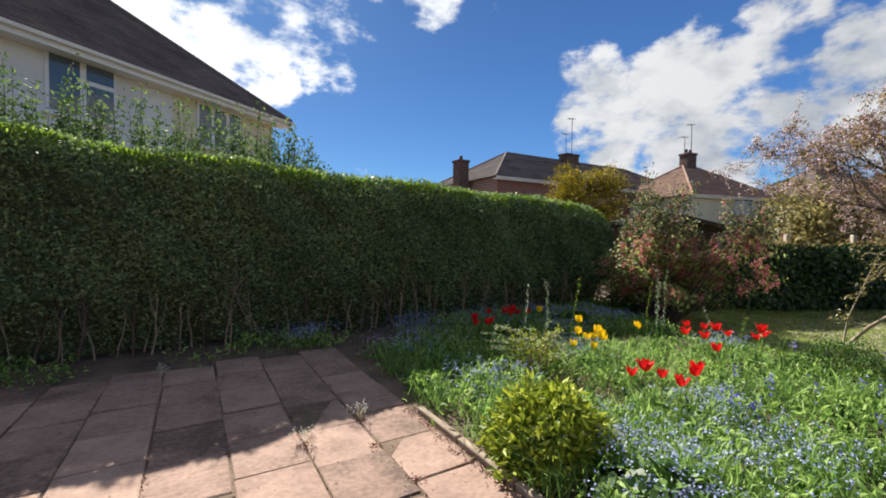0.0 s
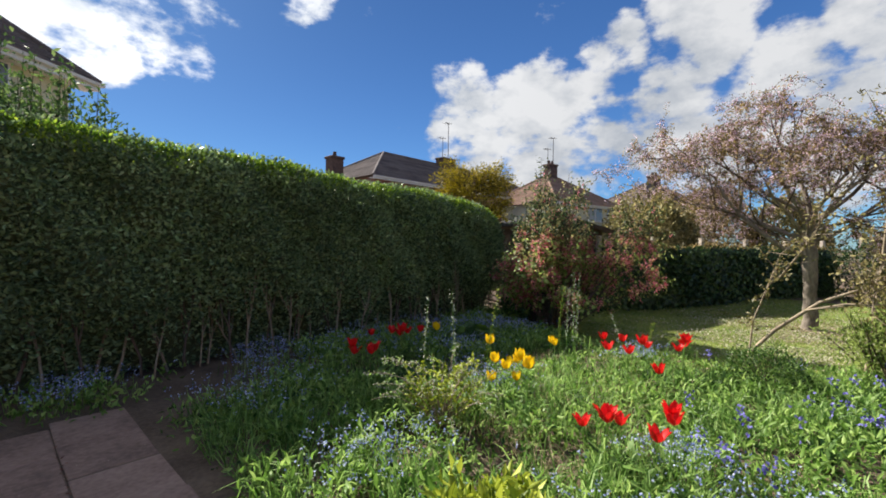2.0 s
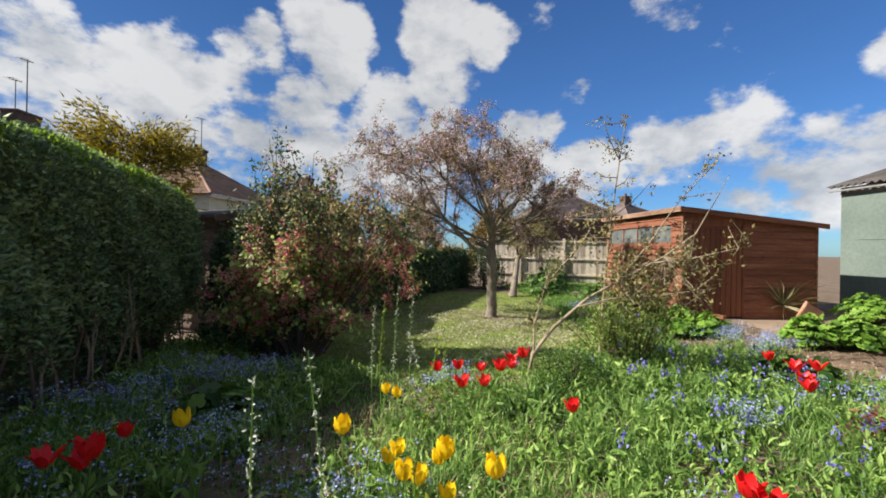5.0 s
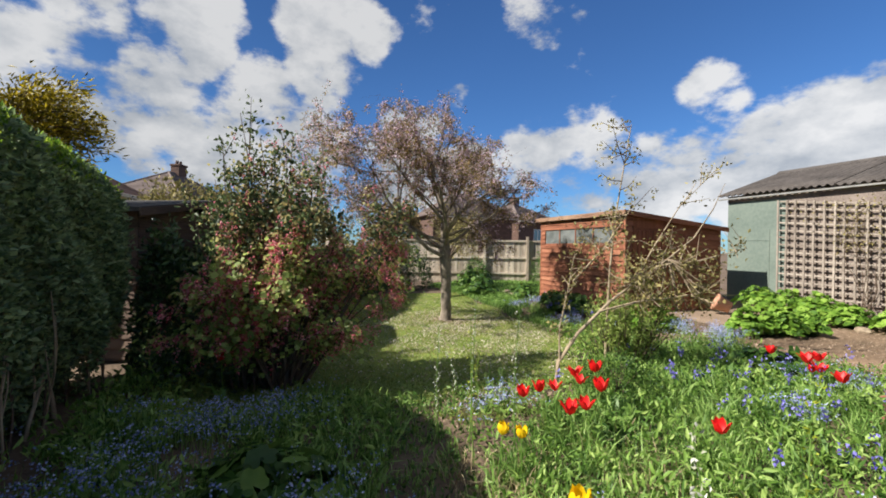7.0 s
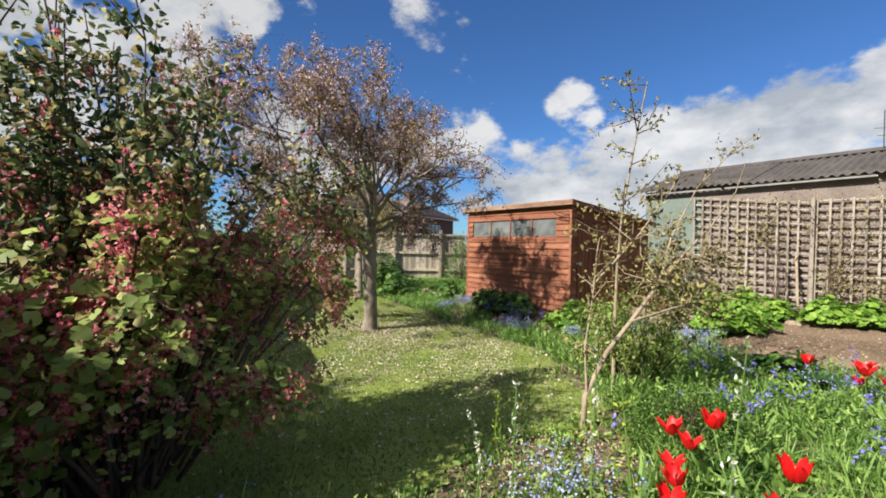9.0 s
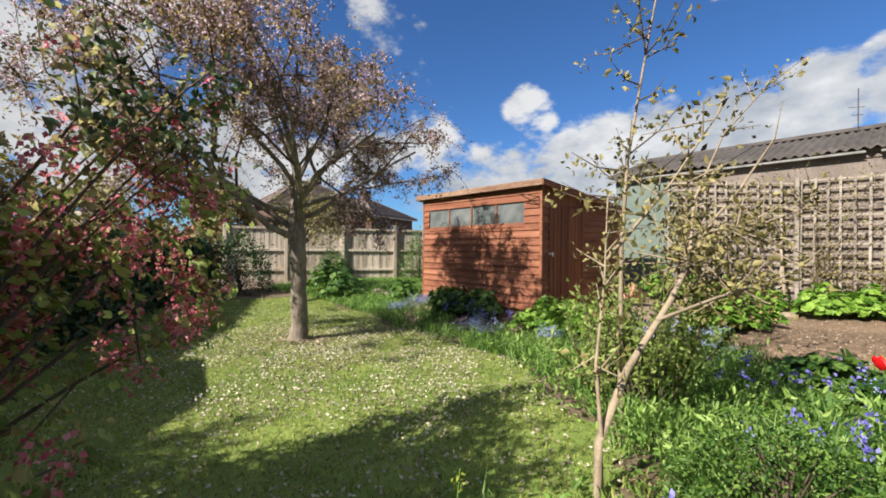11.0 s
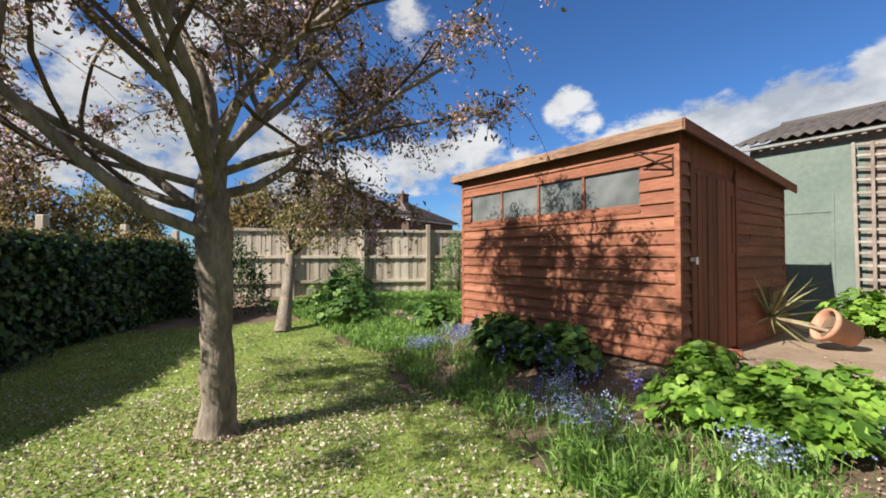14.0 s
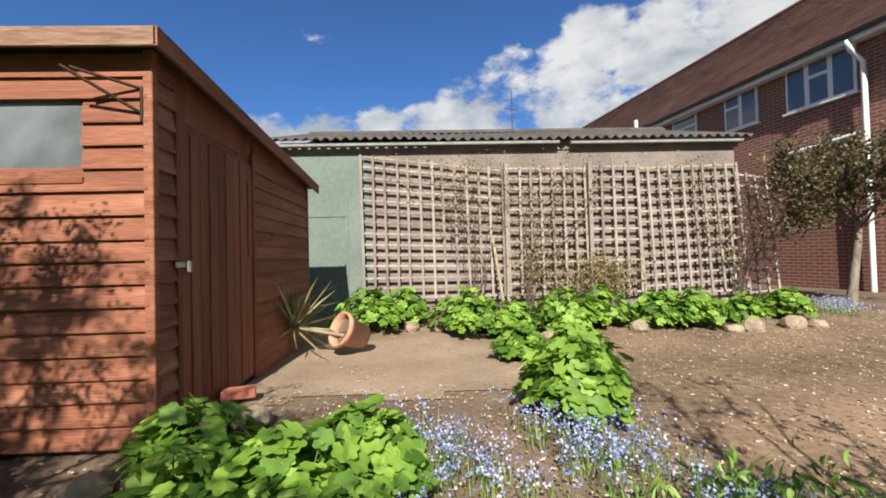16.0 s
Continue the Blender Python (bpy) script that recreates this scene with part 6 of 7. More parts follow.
    P[:, 2] += rng.uniform(0.0, 0.16, len(P))
    s = rng.uniform(0.04, 0.09, len(P))
    stuff("hedge_foot_leaves", *leaf_arrays(P, rng.normal(size=P.shape) + [0, 0, 0.7], s, s * 0.4, 0.2, rng), BED_LEAF, "small green weeds at the hedge foot", "weeds")
    # strip of long grass before the shed
    P, C = tufts(520, (4.7, 10.6, -5.6, -3.7), lambda x, y: ~lawn_at(x, y) & (patchy(x, y, 1.2, 3.0) + 1.5 * (y + 4.7) > -0.25) & ((x > 6.3) | (y > -5.0)), 20, 0.06, rng)
    h = rng.uniform(0.07, 0.27, len(P))
    stuff("shed_border_grass", *blade_arrays(P, up_way(len(P), 0.35, rng), h, rng.uniform(0.007, 0.014, len(P)), rng.uniform(0.4, 1.1, len(P)), rng), LONG_BLADE, "long tufted grass and bluebell leaves along the shed", "grass")


bed_cover()


def lawn_cover():
    rng = np.random.default_rng(78)
    P = in_area(150000, 3.7, 12.8, -5.4, 2.1, rng, lambda x, y: lawn_at(x, y) & (rng.uniform(0, 1, x.shape) < np.clip(1.25 - 0.09 * np.abs(x - 6), 0.25, 1)))
    stuff("grass_blades", *blade_arrays(P, up_way(len(P), 0.45, rng), rng.uniform(0.018, 0.05, len(P)), rng.uniform(0.004, 0.008, len(P)), rng.uniform(0.3, 1.2, len(P)), rng), BLADE, "short mown lawn grass with moss", "grass")
    P = in_area(44000, 3.9, 12.6, -5.0, 1.9, rng, lambda x, y: lawn_at(x, y) & (patchy(x, y, 1.7, 0.7) + np.exp(-((x - 8) ** 2 + (y + 2.6) ** 2) / 3.5) + rng.normal(0, 0.35, x.shape) > 0.3))
    stuff("dry_lawn_grass", *blade_arrays(P, up_way(len(P), 0.9, rng), rng.uniform(0.018, 0.05, len(P)), rng.uniform(0.004, 0.008, len(P)), rng.uniform(0.3, 1.2, len(P)), rng), DRY_GRASS, "straw-coloured dry patches in the lawn", "grass")
    P = in_area(52000, 9.8, 15.0, -9.5, -4.3, rng, lambda x, y: ((x > 10.2) | (y > -5.6)) & (patchy(x, y) > -0.9))
    stuff("rough_blades", *blade_arrays(P, up_way(len(P), 0.4, rng), rng.uniform(0.05, 0.22, len(P)), 0.012, rng.uniform(0.3, 1.0, len(P)), rng), LONG_BLADE, "rough uncut grass before the far fence", "grass")
    P = rng.normal(0, 1, (24000, 2)) * [1.9, 1.25] + [7.3, -2.5]
    P = P[lawn_at(P[:, 0], P[:, 1]) & (P[:, 1] > -4.6) & (patchy(P[:, 0], P[:, 1], 1.6, 0.7) + rng.normal(0, 0.5, len(P)) > -0.35)]
    P = np.concatenate([P, in_area(1500, 4.0, 12, -4.5, 1.0, rng, lawn_at)[:, :2]])
    G = np.stack([P[:, 0], P[:, 1], gz(P[:, 0], P[:, 1]) + rng.uniform(0.012, 0.035, len(P))], 1)
    stuff("fallen_petals", *leaf_arrays(G, rng.normal(size=G.shape) * [1, 1, 0.25], rng.uniform(0.012, 0.036, len(G)), rng.uniform(0.010, 0.024, len(G)), 0.1, rng), PETAL_FALL, "pale fallen blossom petals strewn on the lawn", "petals")
    a, q = rng.uniform(0, 2 * np.pi, 900), np.abs(rng.normal(0, 0.42, 900)) + 0.1
    P = np.stack([8.3 + np.cos(a) * q, -2.42 + np.sin(a) * q, gz(8.3 + np.cos(a) * q, -2.42 + np.sin(a) * q) + 0.02], 1)
    stuff("tree_litter", *leaf_arrays(P, rng.normal(size=P.shape) * [1, 1, 0.2], 0.03, 0.016, 0.2, rng), CHIP, "brownish litter round the tree foot", "litter")
    P = in_area(13000, -1.0, 6.6, -9.0, -4.6, rng, lambda x, y: ~bed_at(x, y) & ((x < 4.5) | (y > -6.6) | (patchy(x, y, 2.0) > 0.9)))
    P[:, 2] += 0.012
    stuff("ground_litter", *leaf_arrays(P, rng.normal(size=P.shape) * [1, 1, 0.15], rng.uniform(0.008, 0.034, len(P)), rng.uniform(0.005, 0.016, len(P)), 0.15, rng), CHIP, "pale chips and dry leaf litter on bare earth", "litter")
    # the trodden patch by the sapling: litter, short grass and seedlings
    P = rng.normal(0, 1, (2600, 2)) * [0.42, 0.5] + [3.68, -1.3]
    P = P[~lawn_at(P[:, 0], P[:, 1])]
    G = np.stack([P[:, 0], P[:, 1], gz(P[:, 0], P[:, 1]) + 0.012], 1)
    stuff("trodden_litter", *leaf_arrays(G, rng.normal(size=G.shape) * [1, 1, 0.2], rng.uniform(0.010, 0.038, len(G)), rng.uniform(0.006, 0.018, len(G)), 0.15, rng), CHIP, "dry straw-coloured litter on the trodden patch", "litter")
    P, C = tufts(150, (3.1, 4.1, -2.2, -0.5), lambda x, y: (patchy(x, y, 2.2, 0.9) > -0.1) & ~lawn_at(x, y), 12, 0.04, rng)
    stuff("trodden_grass", *blade_arrays(P, up_way(len(P), 0.5, rng), rng.uniform(0.03, 0.13, len(P)), rng.uniform(0.004, 0.009, len(P)), rng.uniform(0.4, 1.2, len(P)), rng), BLADE, "short grass tufts on the trodden patch", "grass")
    P, C = tufts(70, (3.2, 4.0, -2.1, -0.8), None, 9, 0.045, rng)
    P[:, 2] += rng.uniform(0.0, 0.07, len(P))
    stuff("seedling_leaves", *leaf_arrays(P, rng.normal(size=P.shape) + [0, 0, 0.6], rng.uniform(0.03, 0.06, len(P)), 0.02, 0.2, rng), BED_LEAF, "low seedlings on the trodden patch", "leaves")
    P = in_area(3200, -1.0, 9.5, -6.0, -4.2, rng, lambda x, y: ~bed_at(x, y) & ~lawn_at(x, y))
    P[:, 2] += 0.012
    stuff("border_litter", *leaf_arrays(P, rng.normal(size=P.shape) * [1, 1, 0.15], 0.03, 0.015, 0.15, rng), CHIP, "dry pinkish litter along the border", "litter")


lawn_cover()


def strap_tuft(x, y, height, n, seed, mat, label):
    """A rosette of broad strap leaves arching out of one crown."""
    rng = np.random.default_rng(seed)
    t = thing("strap_tuft", (x, y, float(gz(x, y)) - 0.01), label, "plant", "strap-leaved tufts")
    a, lean = rng.uniform(0, 2 * np.pi, n), rng.uniform(0.15, 0.75, n)
    D = np.stack([np.cos(a) * lean, np.sin(a) * lean, np.ones(n)], 1)
    P = np.stack([np.cos(a) * 0.03, np.sin(a) * 0.03, np.zeros(n)], 1) * rng.uniform(0.2, 1.6, (n, 1))
    V, F = blade_arrays(P, D, height * rng.uniform(0.6, 1.1, n), rng.uniform(0.018, 0.036, n), rng.uniform(0.2, 0.9, n), rng)
    part_np("strap_leaves", V, F, mat, t)["kind"] = "stuff"


DEEP_BLADE = leafy("deep_green_blade", (0.035, 0.09, 0.02), (0.17, 0.29, 0.08), (0.085, 0.18, 0.04), 0.35, 0.42)
TUFTS = [(2.65, -1.60, 0.36), (2.85, -1.80, 0.34), (2.45, -1.40, 0.32), (3.05, -1.25, 0.30), (0.75, -1.68, 0.30), (0.95, -1.85, 0.28), (2.45, -3.70, 0.36), (2.80, -3.55, 0.40), (3.20, -3.05, 0.42), (3.05, -2.75, 0.36),
         (2.30, -2.90, 0.34), (1.75, -2.55, 0.30), (1.35, -0.60, 0.34), (1.10, -0.72, 0.30), (0.85, 0.72, 0.36), (0.62, 0.58, 0.34), (1.40, 1.05, 0.36), (1.20, 0.95, 0.32), (1.70, 0.75, 0.30), (3.30, -3.70, 0.38)]
for i, (x, y, hgt) in enumerate(TUFTS):
    strap_tuft(x, y, hgt, 30, 700 + i, DEEP_BLADE if i % 3 else LONG_BLADE, "tuft of broad dark green strap leaves in the bed" if i % 3 else "tuft of fresh green strap leaves in the bed")


# ---- tulips ----
def tulip(mat, colour, height, seed, openness=0.5):
    rng = np.random.default_rng(seed)
    t = thing("tulip", (0, 0, -20), colour + " tulip with grey-green leaves in the flower bed", "tulip", colour + " tulips")
    bend = rng.normal(0, 0.03, 2)
    tubes("stem", [[((0, 0, 0), 0.004), ((bend[0], bend[1], height * 0.6), 0.0035), ((bend[0] * 1.5, bend[1] * 1.5, height), 0.003)]], LONG_BLADE, t, "", 5)
    top = np.array([bend[0] * 1.5, bend[1] * 1.5, height])
    for i in range(6):
        a = i * math.pi / 3 + (0.3 if i % 2 else 0)
        out, side = np.array([math.cos(a), math.sin(a), 0]), np.array([-math.sin(a), math.cos(a), 0])
        rows = []
        for z, r, w in ((0.0, 0.004, 0.006), (0.018, 0.024, 0.019), (0.042, 0.028 + 0.006 * openness, 0.022), (0.062, 0.021 + 0.022 * openness, 0.014), (0.074, 0.016 + 0.034 * openness, 0.002)):
            rows += [top + out * r * 0.92 - side * w + [0, 0, z], top + out * r * 1.08 + [0, 0, z], top + out * r * 0.92 + side * w + [0, 0, z]]
        F = [(3 * k + c, 3 * k + c + 1, 3 * k + c + 4, 3 * k + c + 3) for k in range(4) for c in range(2)]
        smooth(part_np("petal", np.array(rows), np.array(F), mat, t))
    for i in range(3):
        a = rng.uniform(0, 2 * np.pi)
        V, F = blade_arrays(np.array([[0, 0, 0.0]]), np.array([[math.cos(a) * 0.45, math.sin(a) * 0.45, 1.0]]), height * rng.uniform(0.6, 0.85), 0.034, 0.8, rng)
        part_np("leaf", V, F, LONG_BLADE, t)
    return t


def plant_tulips(kinds, spots, rng, loose=0.05, each=2):
    first = {k: True for k in range(len(kinds))}
    for x, y in spots:
        for j in range(each):
            k = rng.integers(0, len(kinds))
            px, py = x + rng.normal(0, loose), y + rng.normal(0, loose)
            m = pose(px, py, float(gz(px, py)), rng.normal(0, 4), rng.normal(0, 4), rng.uniform(0, 360)) @ Matrix.Scale(rng.uniform(0.95, 1.28), 4)
            if first[k]:
                kinds[k].matrix_basis, first[k] = m, False
            else:
                c = copy_thing(kinds[k], Matrix.Identity(4))
                c.matrix_basis = m


RED_SPOTS = [(2.75, -0.98), (2.62, -1.08), (2.85, -1.15), (2.65, -1.25), (2.50, -1.10), (2.98, -1.42), (2.92, -1.52), (2.70, -1.45), (2.42, -1.00),
             (0.70, -1.50), (0.62, -1.62), (0.80, -1.72), (0.72, -1.85), (0.58, -1.78), (0.85, -1.60), (0.66, -1.92), (1.75, -1.75),
             (2.60, -3.95), (2.52, -3.84), (2.75, -4.05), (2.85, -4.10), (2.62, -4.12), (2.15, -3.60)]
HEDGE_SPOTS = [(1.20, 1.12), (1.34, 1.15), (1.30, 0.94), (1.42, 1.00), (1.54, 0.98), (0.76, 0.62), (0.62, 0.68), (0.50, 0.72), (0.58, 0.60), (4.30, 1.25), (1.75, 0.85)]
YELLOW_SPOTS = [(1.38, -0.27), (1.56, -0.50), (1.34, -0.72), (1.14, -0.68), (1.00, -0.80), (0.82, -0.56), (1.22, -0.60), (1.06, -0.55), (0.92, -0.90), (1.28, -0.48)]
trng = np.random.default_rng(5)
plant_tulips([tulip(RED_PETAL, "red", 0.31, 1, 1.5), tulip(RED_PETAL, "red", 0.28, 2, 1.2), tulip(RED_PETAL, "red", 0.34, 3, 0.9)], RED_SPOTS + HEDGE_SPOTS, trng, 0.02, 1)
plant_tulips([tulip(YELLOW_PETAL, "yellow", 0.36, 4, 0.4), tulip(YELLOW_PETAL, "yellow", 0.32, 6, 0.7)], YELLOW_SPOTS, trng, 0.025, 1)
plant_tulips([tulip(YELLOW_PETAL, "yellow", 0.35, 7, 0.5)], [(2.22, -0.44), (2.32, -0.38), (1.62, 0.58)], trng, 0.02, 1)


def flower_spire(x, y, height, seed):
    """A tall wand with small pale buds."""
    rng = np.random.default_rng(seed)
    t = thing("flower_spire", (x, y, float(gz(x, y))), "tall thin wand set with small whitish buds", "flower", "pale flower spires")
    pts = [(0, 0, 0), (rng.normal(0, 0.02), rng.normal(0, 0.02), height * 0.5), (rng.normal(0, 0.04), rng.normal(0, 0.04), height)]
    tubes("stem", [[(p, 0.005 - 0.0015 * i) for i, p in enumerate(pts)]], LONG_BLADE, t, "", 5)
    f = rng.uniform(0.3, 1.0, 70)
    P = np.stack([np.interp(f, [0, 0.5, 1], [p[k] for p in pts]) for k in range(3)], 1) + rng.normal(0, 0.009, (70, 3))
    leaves("bud", P, rng.normal(size=P.shape) + [0, 0, 0.4], 0.020, 0.009, WHITE_BUD if seed % 3 else LIME_LEAF, t, rng=rng)["kind"] = "stuff"


for i, (x, y, hgt) in enumerate(((0.76, -0.04, 0.92), (0.90, -0.20, 0.98), (0.88, -0.62, 1.04), (2.80, -0.42, 1.05), (2.45, -0.58, 1.08), (2.60, -0.36, 0.95), (2.98, -0.25, 0.85), (3.60, -0.62, 0.50), (3.75, -0.95, 0.45))):
    flower_spire(x, y, hgt, 100 + i)


# ---- large-leaved clumps ----
def leafy_clump(x, y, r, hgt, n, seed, leaf=0.075, mat=PALM_LEAF, label="clump of large bright green lobed leaves"):
    rng = np.random.default_rng(seed)
    t = thing("leafy_clump", (x, y, float(gz(x, y))), label, "plant", "large-leaved clumps")
    a, q = rng.uniform(0, 2 * np.pi, n), np.sqrt(rng.uniform(0, 1, n))
    z = hgt * (1 - 0.65 * q ** 2) * rng.uniform(0.45, 1.05, n)
    lop = 1 + 0.25 * np.sin(a * 3 + seed)
    P = np.stack([np.cos(a) * q * r * lop, np.sin(a) * q * r * lop, z], 1)
    N = np.stack([np.cos(a) * q * 0.8, np.sin(a) * q * 0.8, np.ones(n)], 1) + rng.normal(0, 0.35, (n, 3))
    V, F = lobed_arrays(P, N, rng.uniform(0.5, 1.1, n) * leaf, 6, 0.3, rng)
    part_np("leaves", V, F, mat, t)["kind"] = "stuff"
    step = max(1, n // 60)
    tubes("stalk", [[((p[0] * 0.25, p[1] * 0.25, 0), 0.005), ((p[0] * 0.7, p[1] * 0.7, p[2] * 0.7), 0.004), (tuple(p - [0, 0, 0.004]), 0.003)] for p in P[::step]], LONG_BLADE, t, "", 4)["kind"] = "stuff"


CLUMPS = [(6.35, -5.05, 0.36, 0.40, 210), (5.95, -5.15, 0.36, 0.42, 230), (5.72, -5.45, 0.30, 0.36, 170), (6.55, -5.55, 0.26, 0.36, 130), (4.55, -6.0, 0.30, 0.45, 190), (4.4, -6.45, 0.32, 0.45, 200), (4.25, -6.9, 0.26, 0.35, 130), (4.6, -7.4, 0.25, 0.28, 110),
          (6.15, -8.85, 0.42, 0.50, 220), (5.75, -9.1, 0.35, 0.45, 160), (4.95, -8.6, 0.42, 0.52, 230), (4.45, -8.45, 0.36, 0.42, 180), (3.75, -8.6, 0.40, 0.50, 220), (3.25, -8.75, 0.36, 0.48, 180), (2.55, -8.65, 0.38, 0.44, 180), (2.15, -8.55, 0.36, 0.48, 180), (1.5, -8.7, 0.3, 0.36, 120), (0.8, -8.8, 0.3, 0.4, 120)]
for i, (x, y, r, hh, n) in enumerate(CLUMPS):
    leafy_clump(x, y, r, hh, int(n * 1.6), 200 + i, 0.064)
for i, (x, y, r, hh, n) in enumerate(((8.3, -5.25, 0.42, 0.46, 190), (7.75, -5.3, 0.38, 0.42, 170), (8.75, -5.35, 0.3, 0.4, 110), (10.3, -5.55, 0.35, 0.4, 130), (11.6, -4.8, 0.45, 0.6, 150), (12.5, -4.9, 0.6, 0.8, 220), (13.3, -5.6, 0.5, 0.8, 160), (3.3, -4.6, 0.4, 0.35, 180), (2.6, 0.9, 0.4, 0.3, 140), (1.0, 0.35, 0.35, 0.25, 130), (-0.5, -2.4, 0.3, 0.25, 90))):
    leafy_clump(x, y, r, hh, n, 300 + i, 0.085, BOX_LEAF, "clump of broad dark green leaves")


# ---- paving ----
def paving():
    base = tagged(part("pavement", box_bm((-7.0, -7.5, -0.06), (-1.0, 1.78, -0.028)), SOIL), "patio of pinkish concrete slabs with dark joints", "pavement", "", "structure")
    rng = np.random.default_rng(9)
    kinds = []
    for k in range(3):
        me = bpy.data.meshes.new("slab")
        bm = box_bm((0, 0, -0.04), (0.452, 0.529, 0.0), 0.006)
        for v in bm.verts:
            v.co.x += rng.normal(0, 0.0025)
            v.co.y += rng.normal(0, 0.0025)
        bm.to_mesh(me)
        bm.free()
        me.materials.append(SLAB)
        kinds.append(me)
    for c in range(11):
        x = -1.46 - c * 0.4635
        for r in range(15):
            y = 1.2 - r * 0.54 - (0.12 if c % 2 else 0.0) + rng.normal(0, 0.006)
            if y > -5.8:
                shared("slab", kinds[rng.integers(0, 3)], base, pose(x + rng.normal(0, 0.004), y, -0.004 + rng.normal(0, 0.003), rng.normal(0, 0.35), rng.normal(0, 0.35), rng.normal(0, 0.25)))
    for r in range(9):
        y = -0.62 - r * 0.62
        k = part("edging_kerb", box_bm((-0.985, y - 0.60, -0.08), (-0.93, y, 0.035 + rng.normal(0, 0.006)), 0.008), KERB)
        tagged(k, "worn narrow concrete edging between patio and bed", "kerb", "edging kerbs")
    # weeds in the joints
    P = []
    for c in range(1, 9):
        x = -1.0 - c * 0.4635
        k = rng.integers(40, 160)
        P.append(np.stack([x + rng.normal(0, 0.008, k), rng.uniform(-5.0, 1.6, k), np.full(k, -0.005)], 1))
    P.append(np.stack([rng.normal(-1.03, 0.03, 700), rng.uniform(-3.2, -0.5, 700), np.full(700, 0.0)], 1))
    for wx, wy in ((-1.93, -0.75), (-1.47, -0.55), (-1.5, -1.0), (-1.45, -1.5)):
        P.append(np.stack([rng.normal(wx, 0.03, 40), rng.normal(wy, 0.03, 40), np.zeros(40)], 1))
    P = np.concatenate(P)
    V, F = leaf_arrays(P, rng.normal(size=P.shape) * [1, 1, 0.5] + [0, 0, 0.4], rng.uniform(0.008, 0.035, len(P)), 0.009, 0.2, rng)
    stuff("joint_weeds", V, F, WINE_LEAF, "brown weeds and moss in the patio joints", "weeds")
    for i, (wx, wy) in enumerate(((-1.93, -0.72), (-1.46, -0.52), (-2.9, 1.4))):
        G = np.array([[wx, wy, 0.0]]) + rng.normal(0, 0.02, (14, 3)) * [1, 1, 0]
        V, F = blade_arrays(G, up_way(14, 0.3, rng), rng.uniform(0.08, 0.16, 14), 0.004, 0.3, rng)
        w = tagged(part_np("patio_weed", V, F, DRY_GRASS), "small flowering weed growing in a patio joint", "weed", "patio weeds")
        Q = np.repeat(V[4::5], 6, 0) + rng.normal(0, 0.012, (14 * 6, 3))
        leaves("bloom", Q, rng.normal(size=Q.shape), 0.012, 0.010, WHITE_BUD, w, "tiny white flowers", rng=rng)["kind"] = "stuff"
    P = np.stack([rng.uniform(-4.5, -1.05, 420), rng.uniform(-3.0, 1.0, 420), np.full(420, 0.003)], 1)
    stuff("patio_litter", *leaf_arrays(P, rng.normal(size=P.shape) * [1, 1, 0.05], rng.uniform(0.006, 0.02, 420), 0.008, 0.1, rng), CHIP, "specks of petals and grit on the patio", "litter")


paving()


# ---- pot, spiky plant, stones, climbers ----
def flowerpot():
    t = thing("flowerpot", (6.20, -7.74, float(gz(6.20, -7.74)) + 0.205), "terracotta flowerpot lying on its side", "pot")
    prof = [(0.0, 0.0), (0.115, 0.0), (0.150, 0.24), (0.172, 0.245), (0.178, 0.30), (0.158, 0.302), (0.145, 0.24), (0.108, 0.02), (0.0, 0.02)]
    V, F, n = [], [], 24
    for r, z in prof:
        V += [(r * math.cos(2 * math.pi * k / n), r * math.sin(2 * math.pi * k / n), z) for k in range(n)]
    for i in range(len(prof) - 1):
        F += [(i * n + k, i * n + (k + 1) % n, (i + 1) * n + (k + 1) % n, (i + 1) * n + k) for k in range(n)]
    body = smooth(part_np("pot_body", np.array(V), np.array(F), TERRACOTTA, t))
    body.matrix_basis = pose(-0.10, -0.10, -0.06, 0, 66, 42)
    soil = bmesh.new()
    bmesh.ops.create_circle(soil, cap_ends=True, segments=20, radius=0.143)
    part("pot_soil", soil, SOIL, t).matrix_basis = pose(-0.10, -0.10, -0.06, 0, 66, 42) @ pose(0, 0, 0.22)


flowerpot()


def spiky_plant():
    rng = np.random.default_rng(14)
    t = thing("spiky_plant", (6.72, -7.78, float(gz(6.72, -7.78)) + 0.02), "wilting spiky palm-like plant fallen from the pot", "plant")
    tubes("stem", [[((-0.45, 0.06, 0.17), 0.02), ((-0.05, 0.02, 0.24), 0.018), ((0.08, 0.0, 0.27), 0.014)]], PALE_STEM, t)
    n = 56
    a = rng.uniform(0, 2 * np.pi, n)
    P = np.tile([0.05, 0.0, 0.26], (n, 1)) + rng.normal(0, 0.015, (n, 3))
    D = np.stack([np.cos(a) * 0.5 - 0.05, np.sin(a) * 0.55, rng.uniform(-0.5, 1.2, n)], 1)
    V, F = blade_arrays(P, D, rng.uniform(0.45, 0.85, n), 0.020, rng.uniform(0.1, 0.6, n), rng)
    V[:, 2] = np.maximum(V[:, 2], 0.0)
    V[:, 0] = np.minimum(V[:, 0], 0.12)
    part_np("spiky_leaves", V, F, SPIKE_LEAF, t, "narrow yellow-green pointed leaves")


spiky_plant()


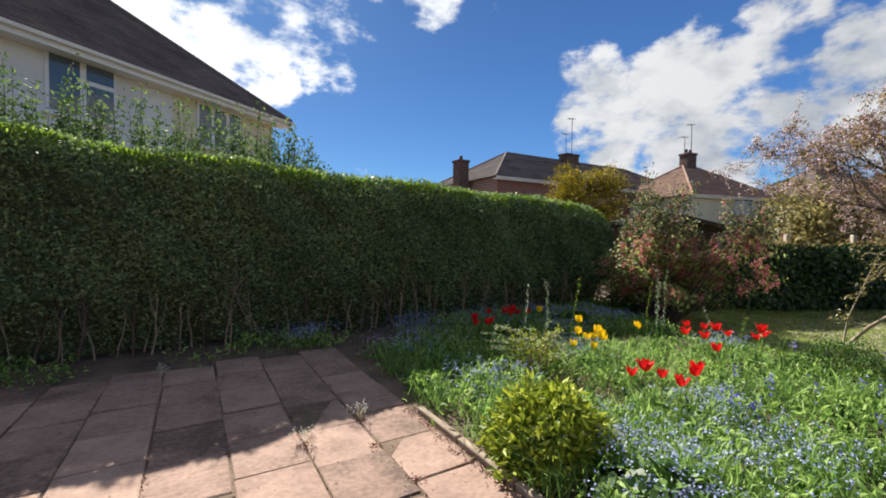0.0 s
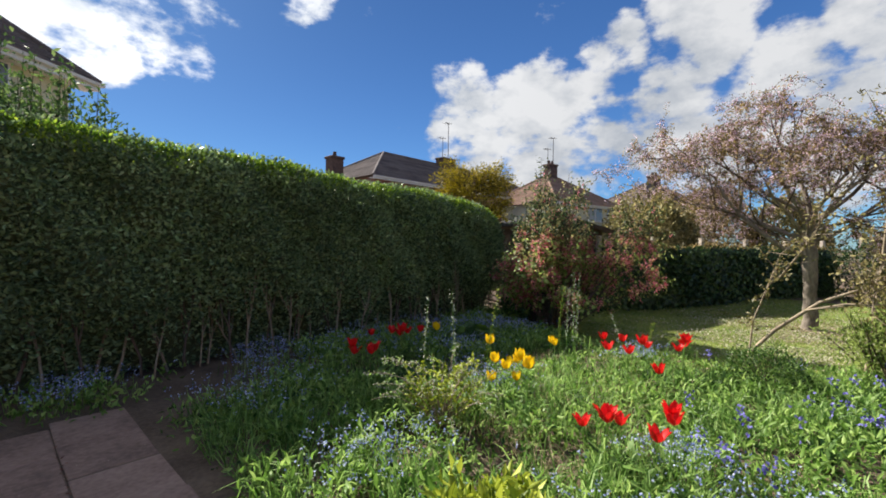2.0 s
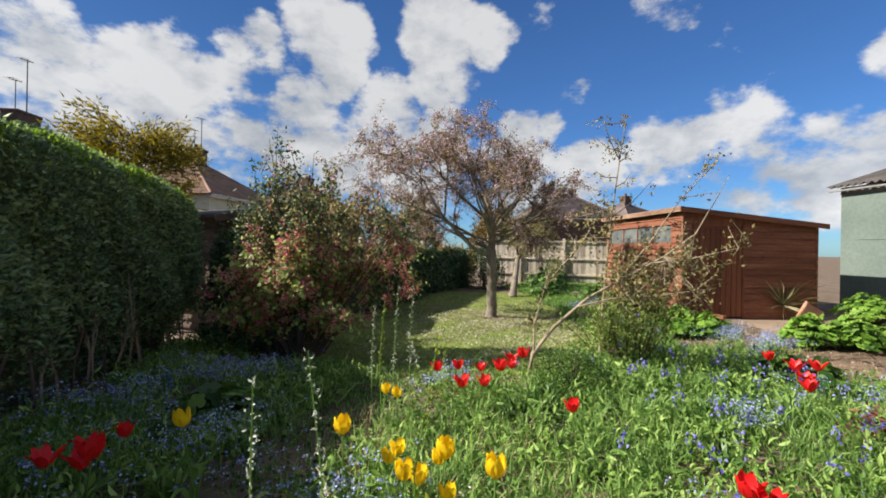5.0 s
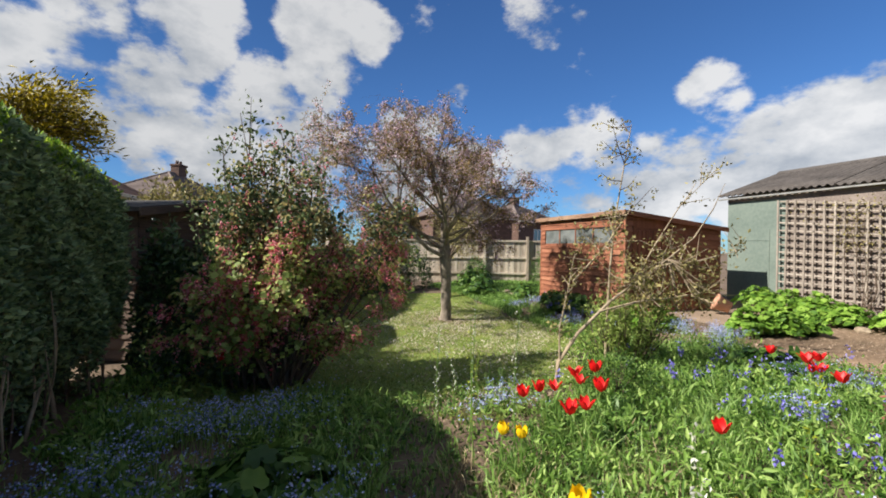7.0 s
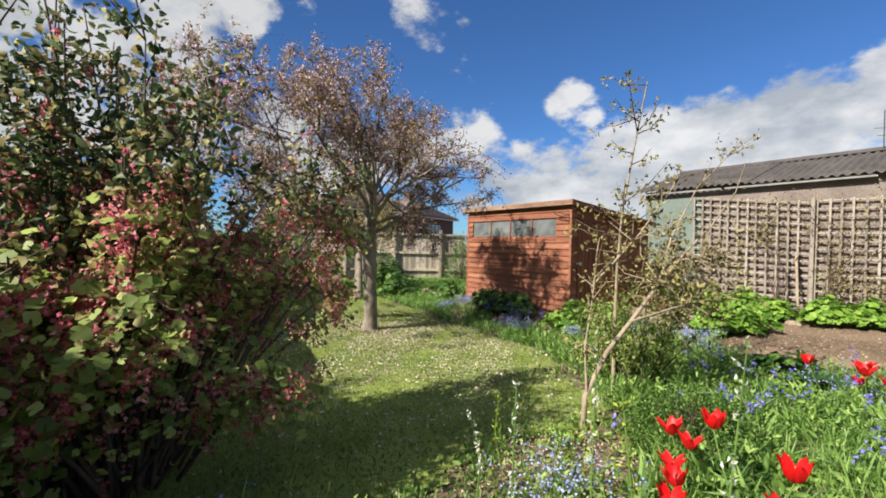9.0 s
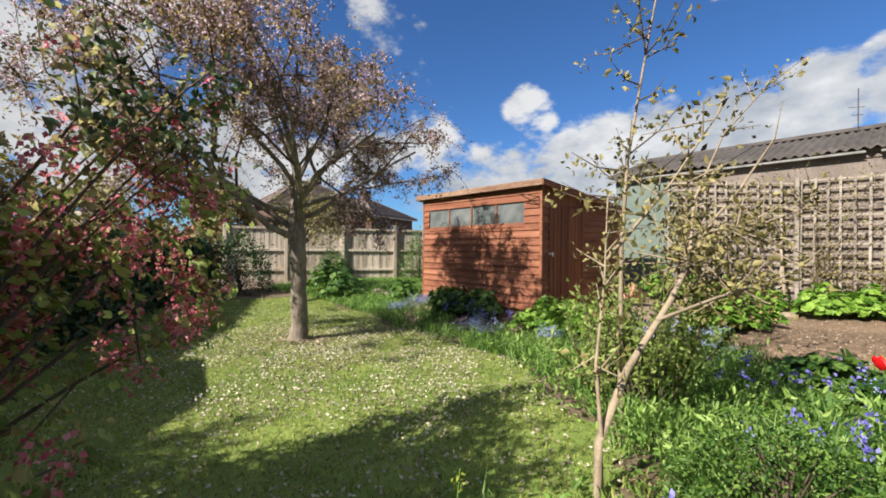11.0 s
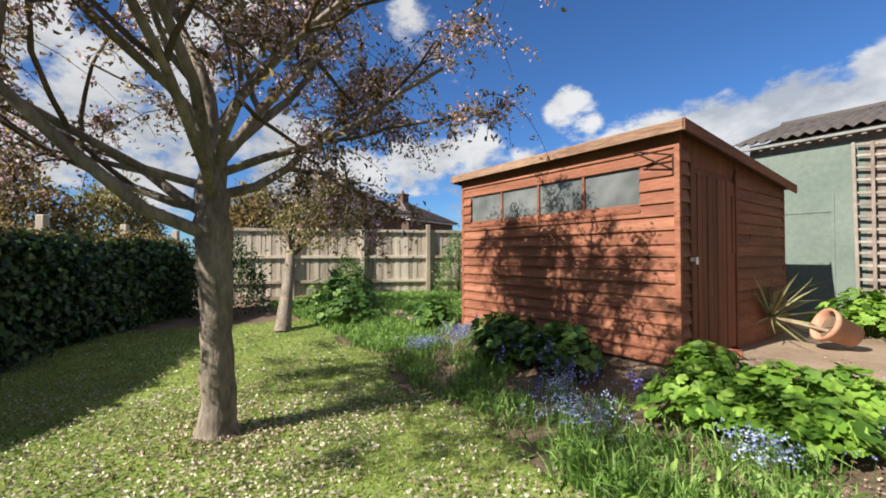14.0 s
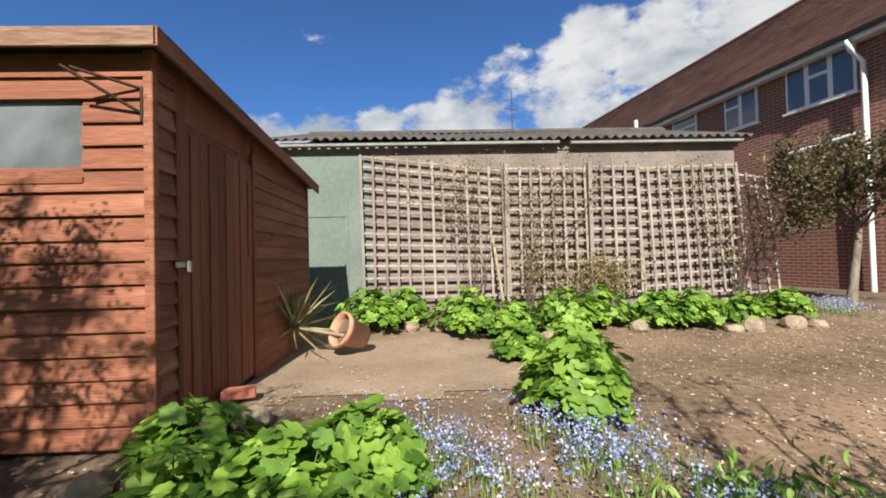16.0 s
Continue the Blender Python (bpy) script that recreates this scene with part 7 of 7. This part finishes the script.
def rock(x, y, s, seed):
    rng = np.random.default_rng(seed)
    bm = bmesh.new()
    bmesh.ops.create_icosphere(bm, subdivisions=2, radius=1.0)
    for v in bm.verts:
        v.co = Vector((v.co.x * s * 1.1, v.co.y * s * 0.8, v.co.z * s * 0.7)) * (1 + 0.22 * noise.noise(v.co * 1.4 + Vector((seed, 0, 0)))) + Vector(rng.normal(0, s * 0.03, 3))
    b = part("garden_stone", bm, ROCK)
    b.matrix_basis = pose(x, y, float(gz(x, y)) + s * 0.35, 0, 0, rng.uniform(0, 360))
    tagged(b, "rough sandy-coloured garden stone edging the bed", "stone", "garden stones")


for i, (x, y, s) in enumerate(((2.95, -8.4, 0.13), (1.68, -8.25, 0.15), (1.1, -8.35, 0.15), (4.1, -8.1, 0.10), (5.65, -8.75, 0.12), (1.95, -8.2, 0.10), (0.85, -8.3, 0.10), (5.3, -8.7, 0.09), (10.75, -5.45, 0.10), (11.2, -5.5, 0.13), (6.95, -5.45, 0.10), (6.45, -6.05, 0.10))):
    rock(x, y, s, 400 + i)
plank = part("stone_slab", box_bm((-0.45, -0.11, 0), (0.45, 0.11, 0.06), 0.015), ROCK)
plank.matrix_basis = pose(11.3, -5.5, float(gz(11.3, -5.5)) + 0.0, 0, 0, -3)
tagged(plank, "pale stone slab edging the rough grass", "stone")


def climber(x, low, high, wide, n, seed):
    rng = np.random.default_rng(seed)
    y = GY + 0.28
    t = thing("climbing_rose", (x, y, 0.2), "sparse climbing rose trained on the trellis", "climber", "climbing roses")
    paths, P = [], []
    for i in range(9):
        p = np.array([rng.normal(0, 0.05), 0.02, 0.0])
        path = []
        d = np.array([rng.normal(0, wide), 0.0, 1.0])
        for q in range(9):
            path.append((tuple(p), 0.008 - 0.0007 * q))
            if p[2] > low - 0.2:
                k = n // 20
                P.append(p + rng.normal(0, 1, (k, 3)) * [0.12, 0.05, 0.09])
            p = p + d * (high - 0.2) / 8
            p[1] = 0.02 + rng.normal(0, 0.02)
            d = d + [rng.normal(0, 0.25), 0, 0]
        paths.append(path)
    tubes("stem", paths, TWIG, t, "", 5)["kind"] = "stuff"
    P = np.concatenate(P)
    s = rng.uniform(0.03, 0.06, len(P))
    leaves("leaves", P, rng.normal(size=P.shape) + [0, 0.2, 0], s, s * 0.6, CURRANT_LEAF, t, rng=rng)["kind"] = "stuff"


climber(4.75, 1.4, 2.45, 0.14, 260, 501)
climber(3.95, 0.7, 2.40, 0.10, 240, 502)
climber(3.4, 0.5, 0.95, 0.25, 240, 503)
climber(2.6, 0.5, 0.95, 0.3, 300, 504)
climber(0.75, 1.0, 2.4, 0.12, 240, 505)
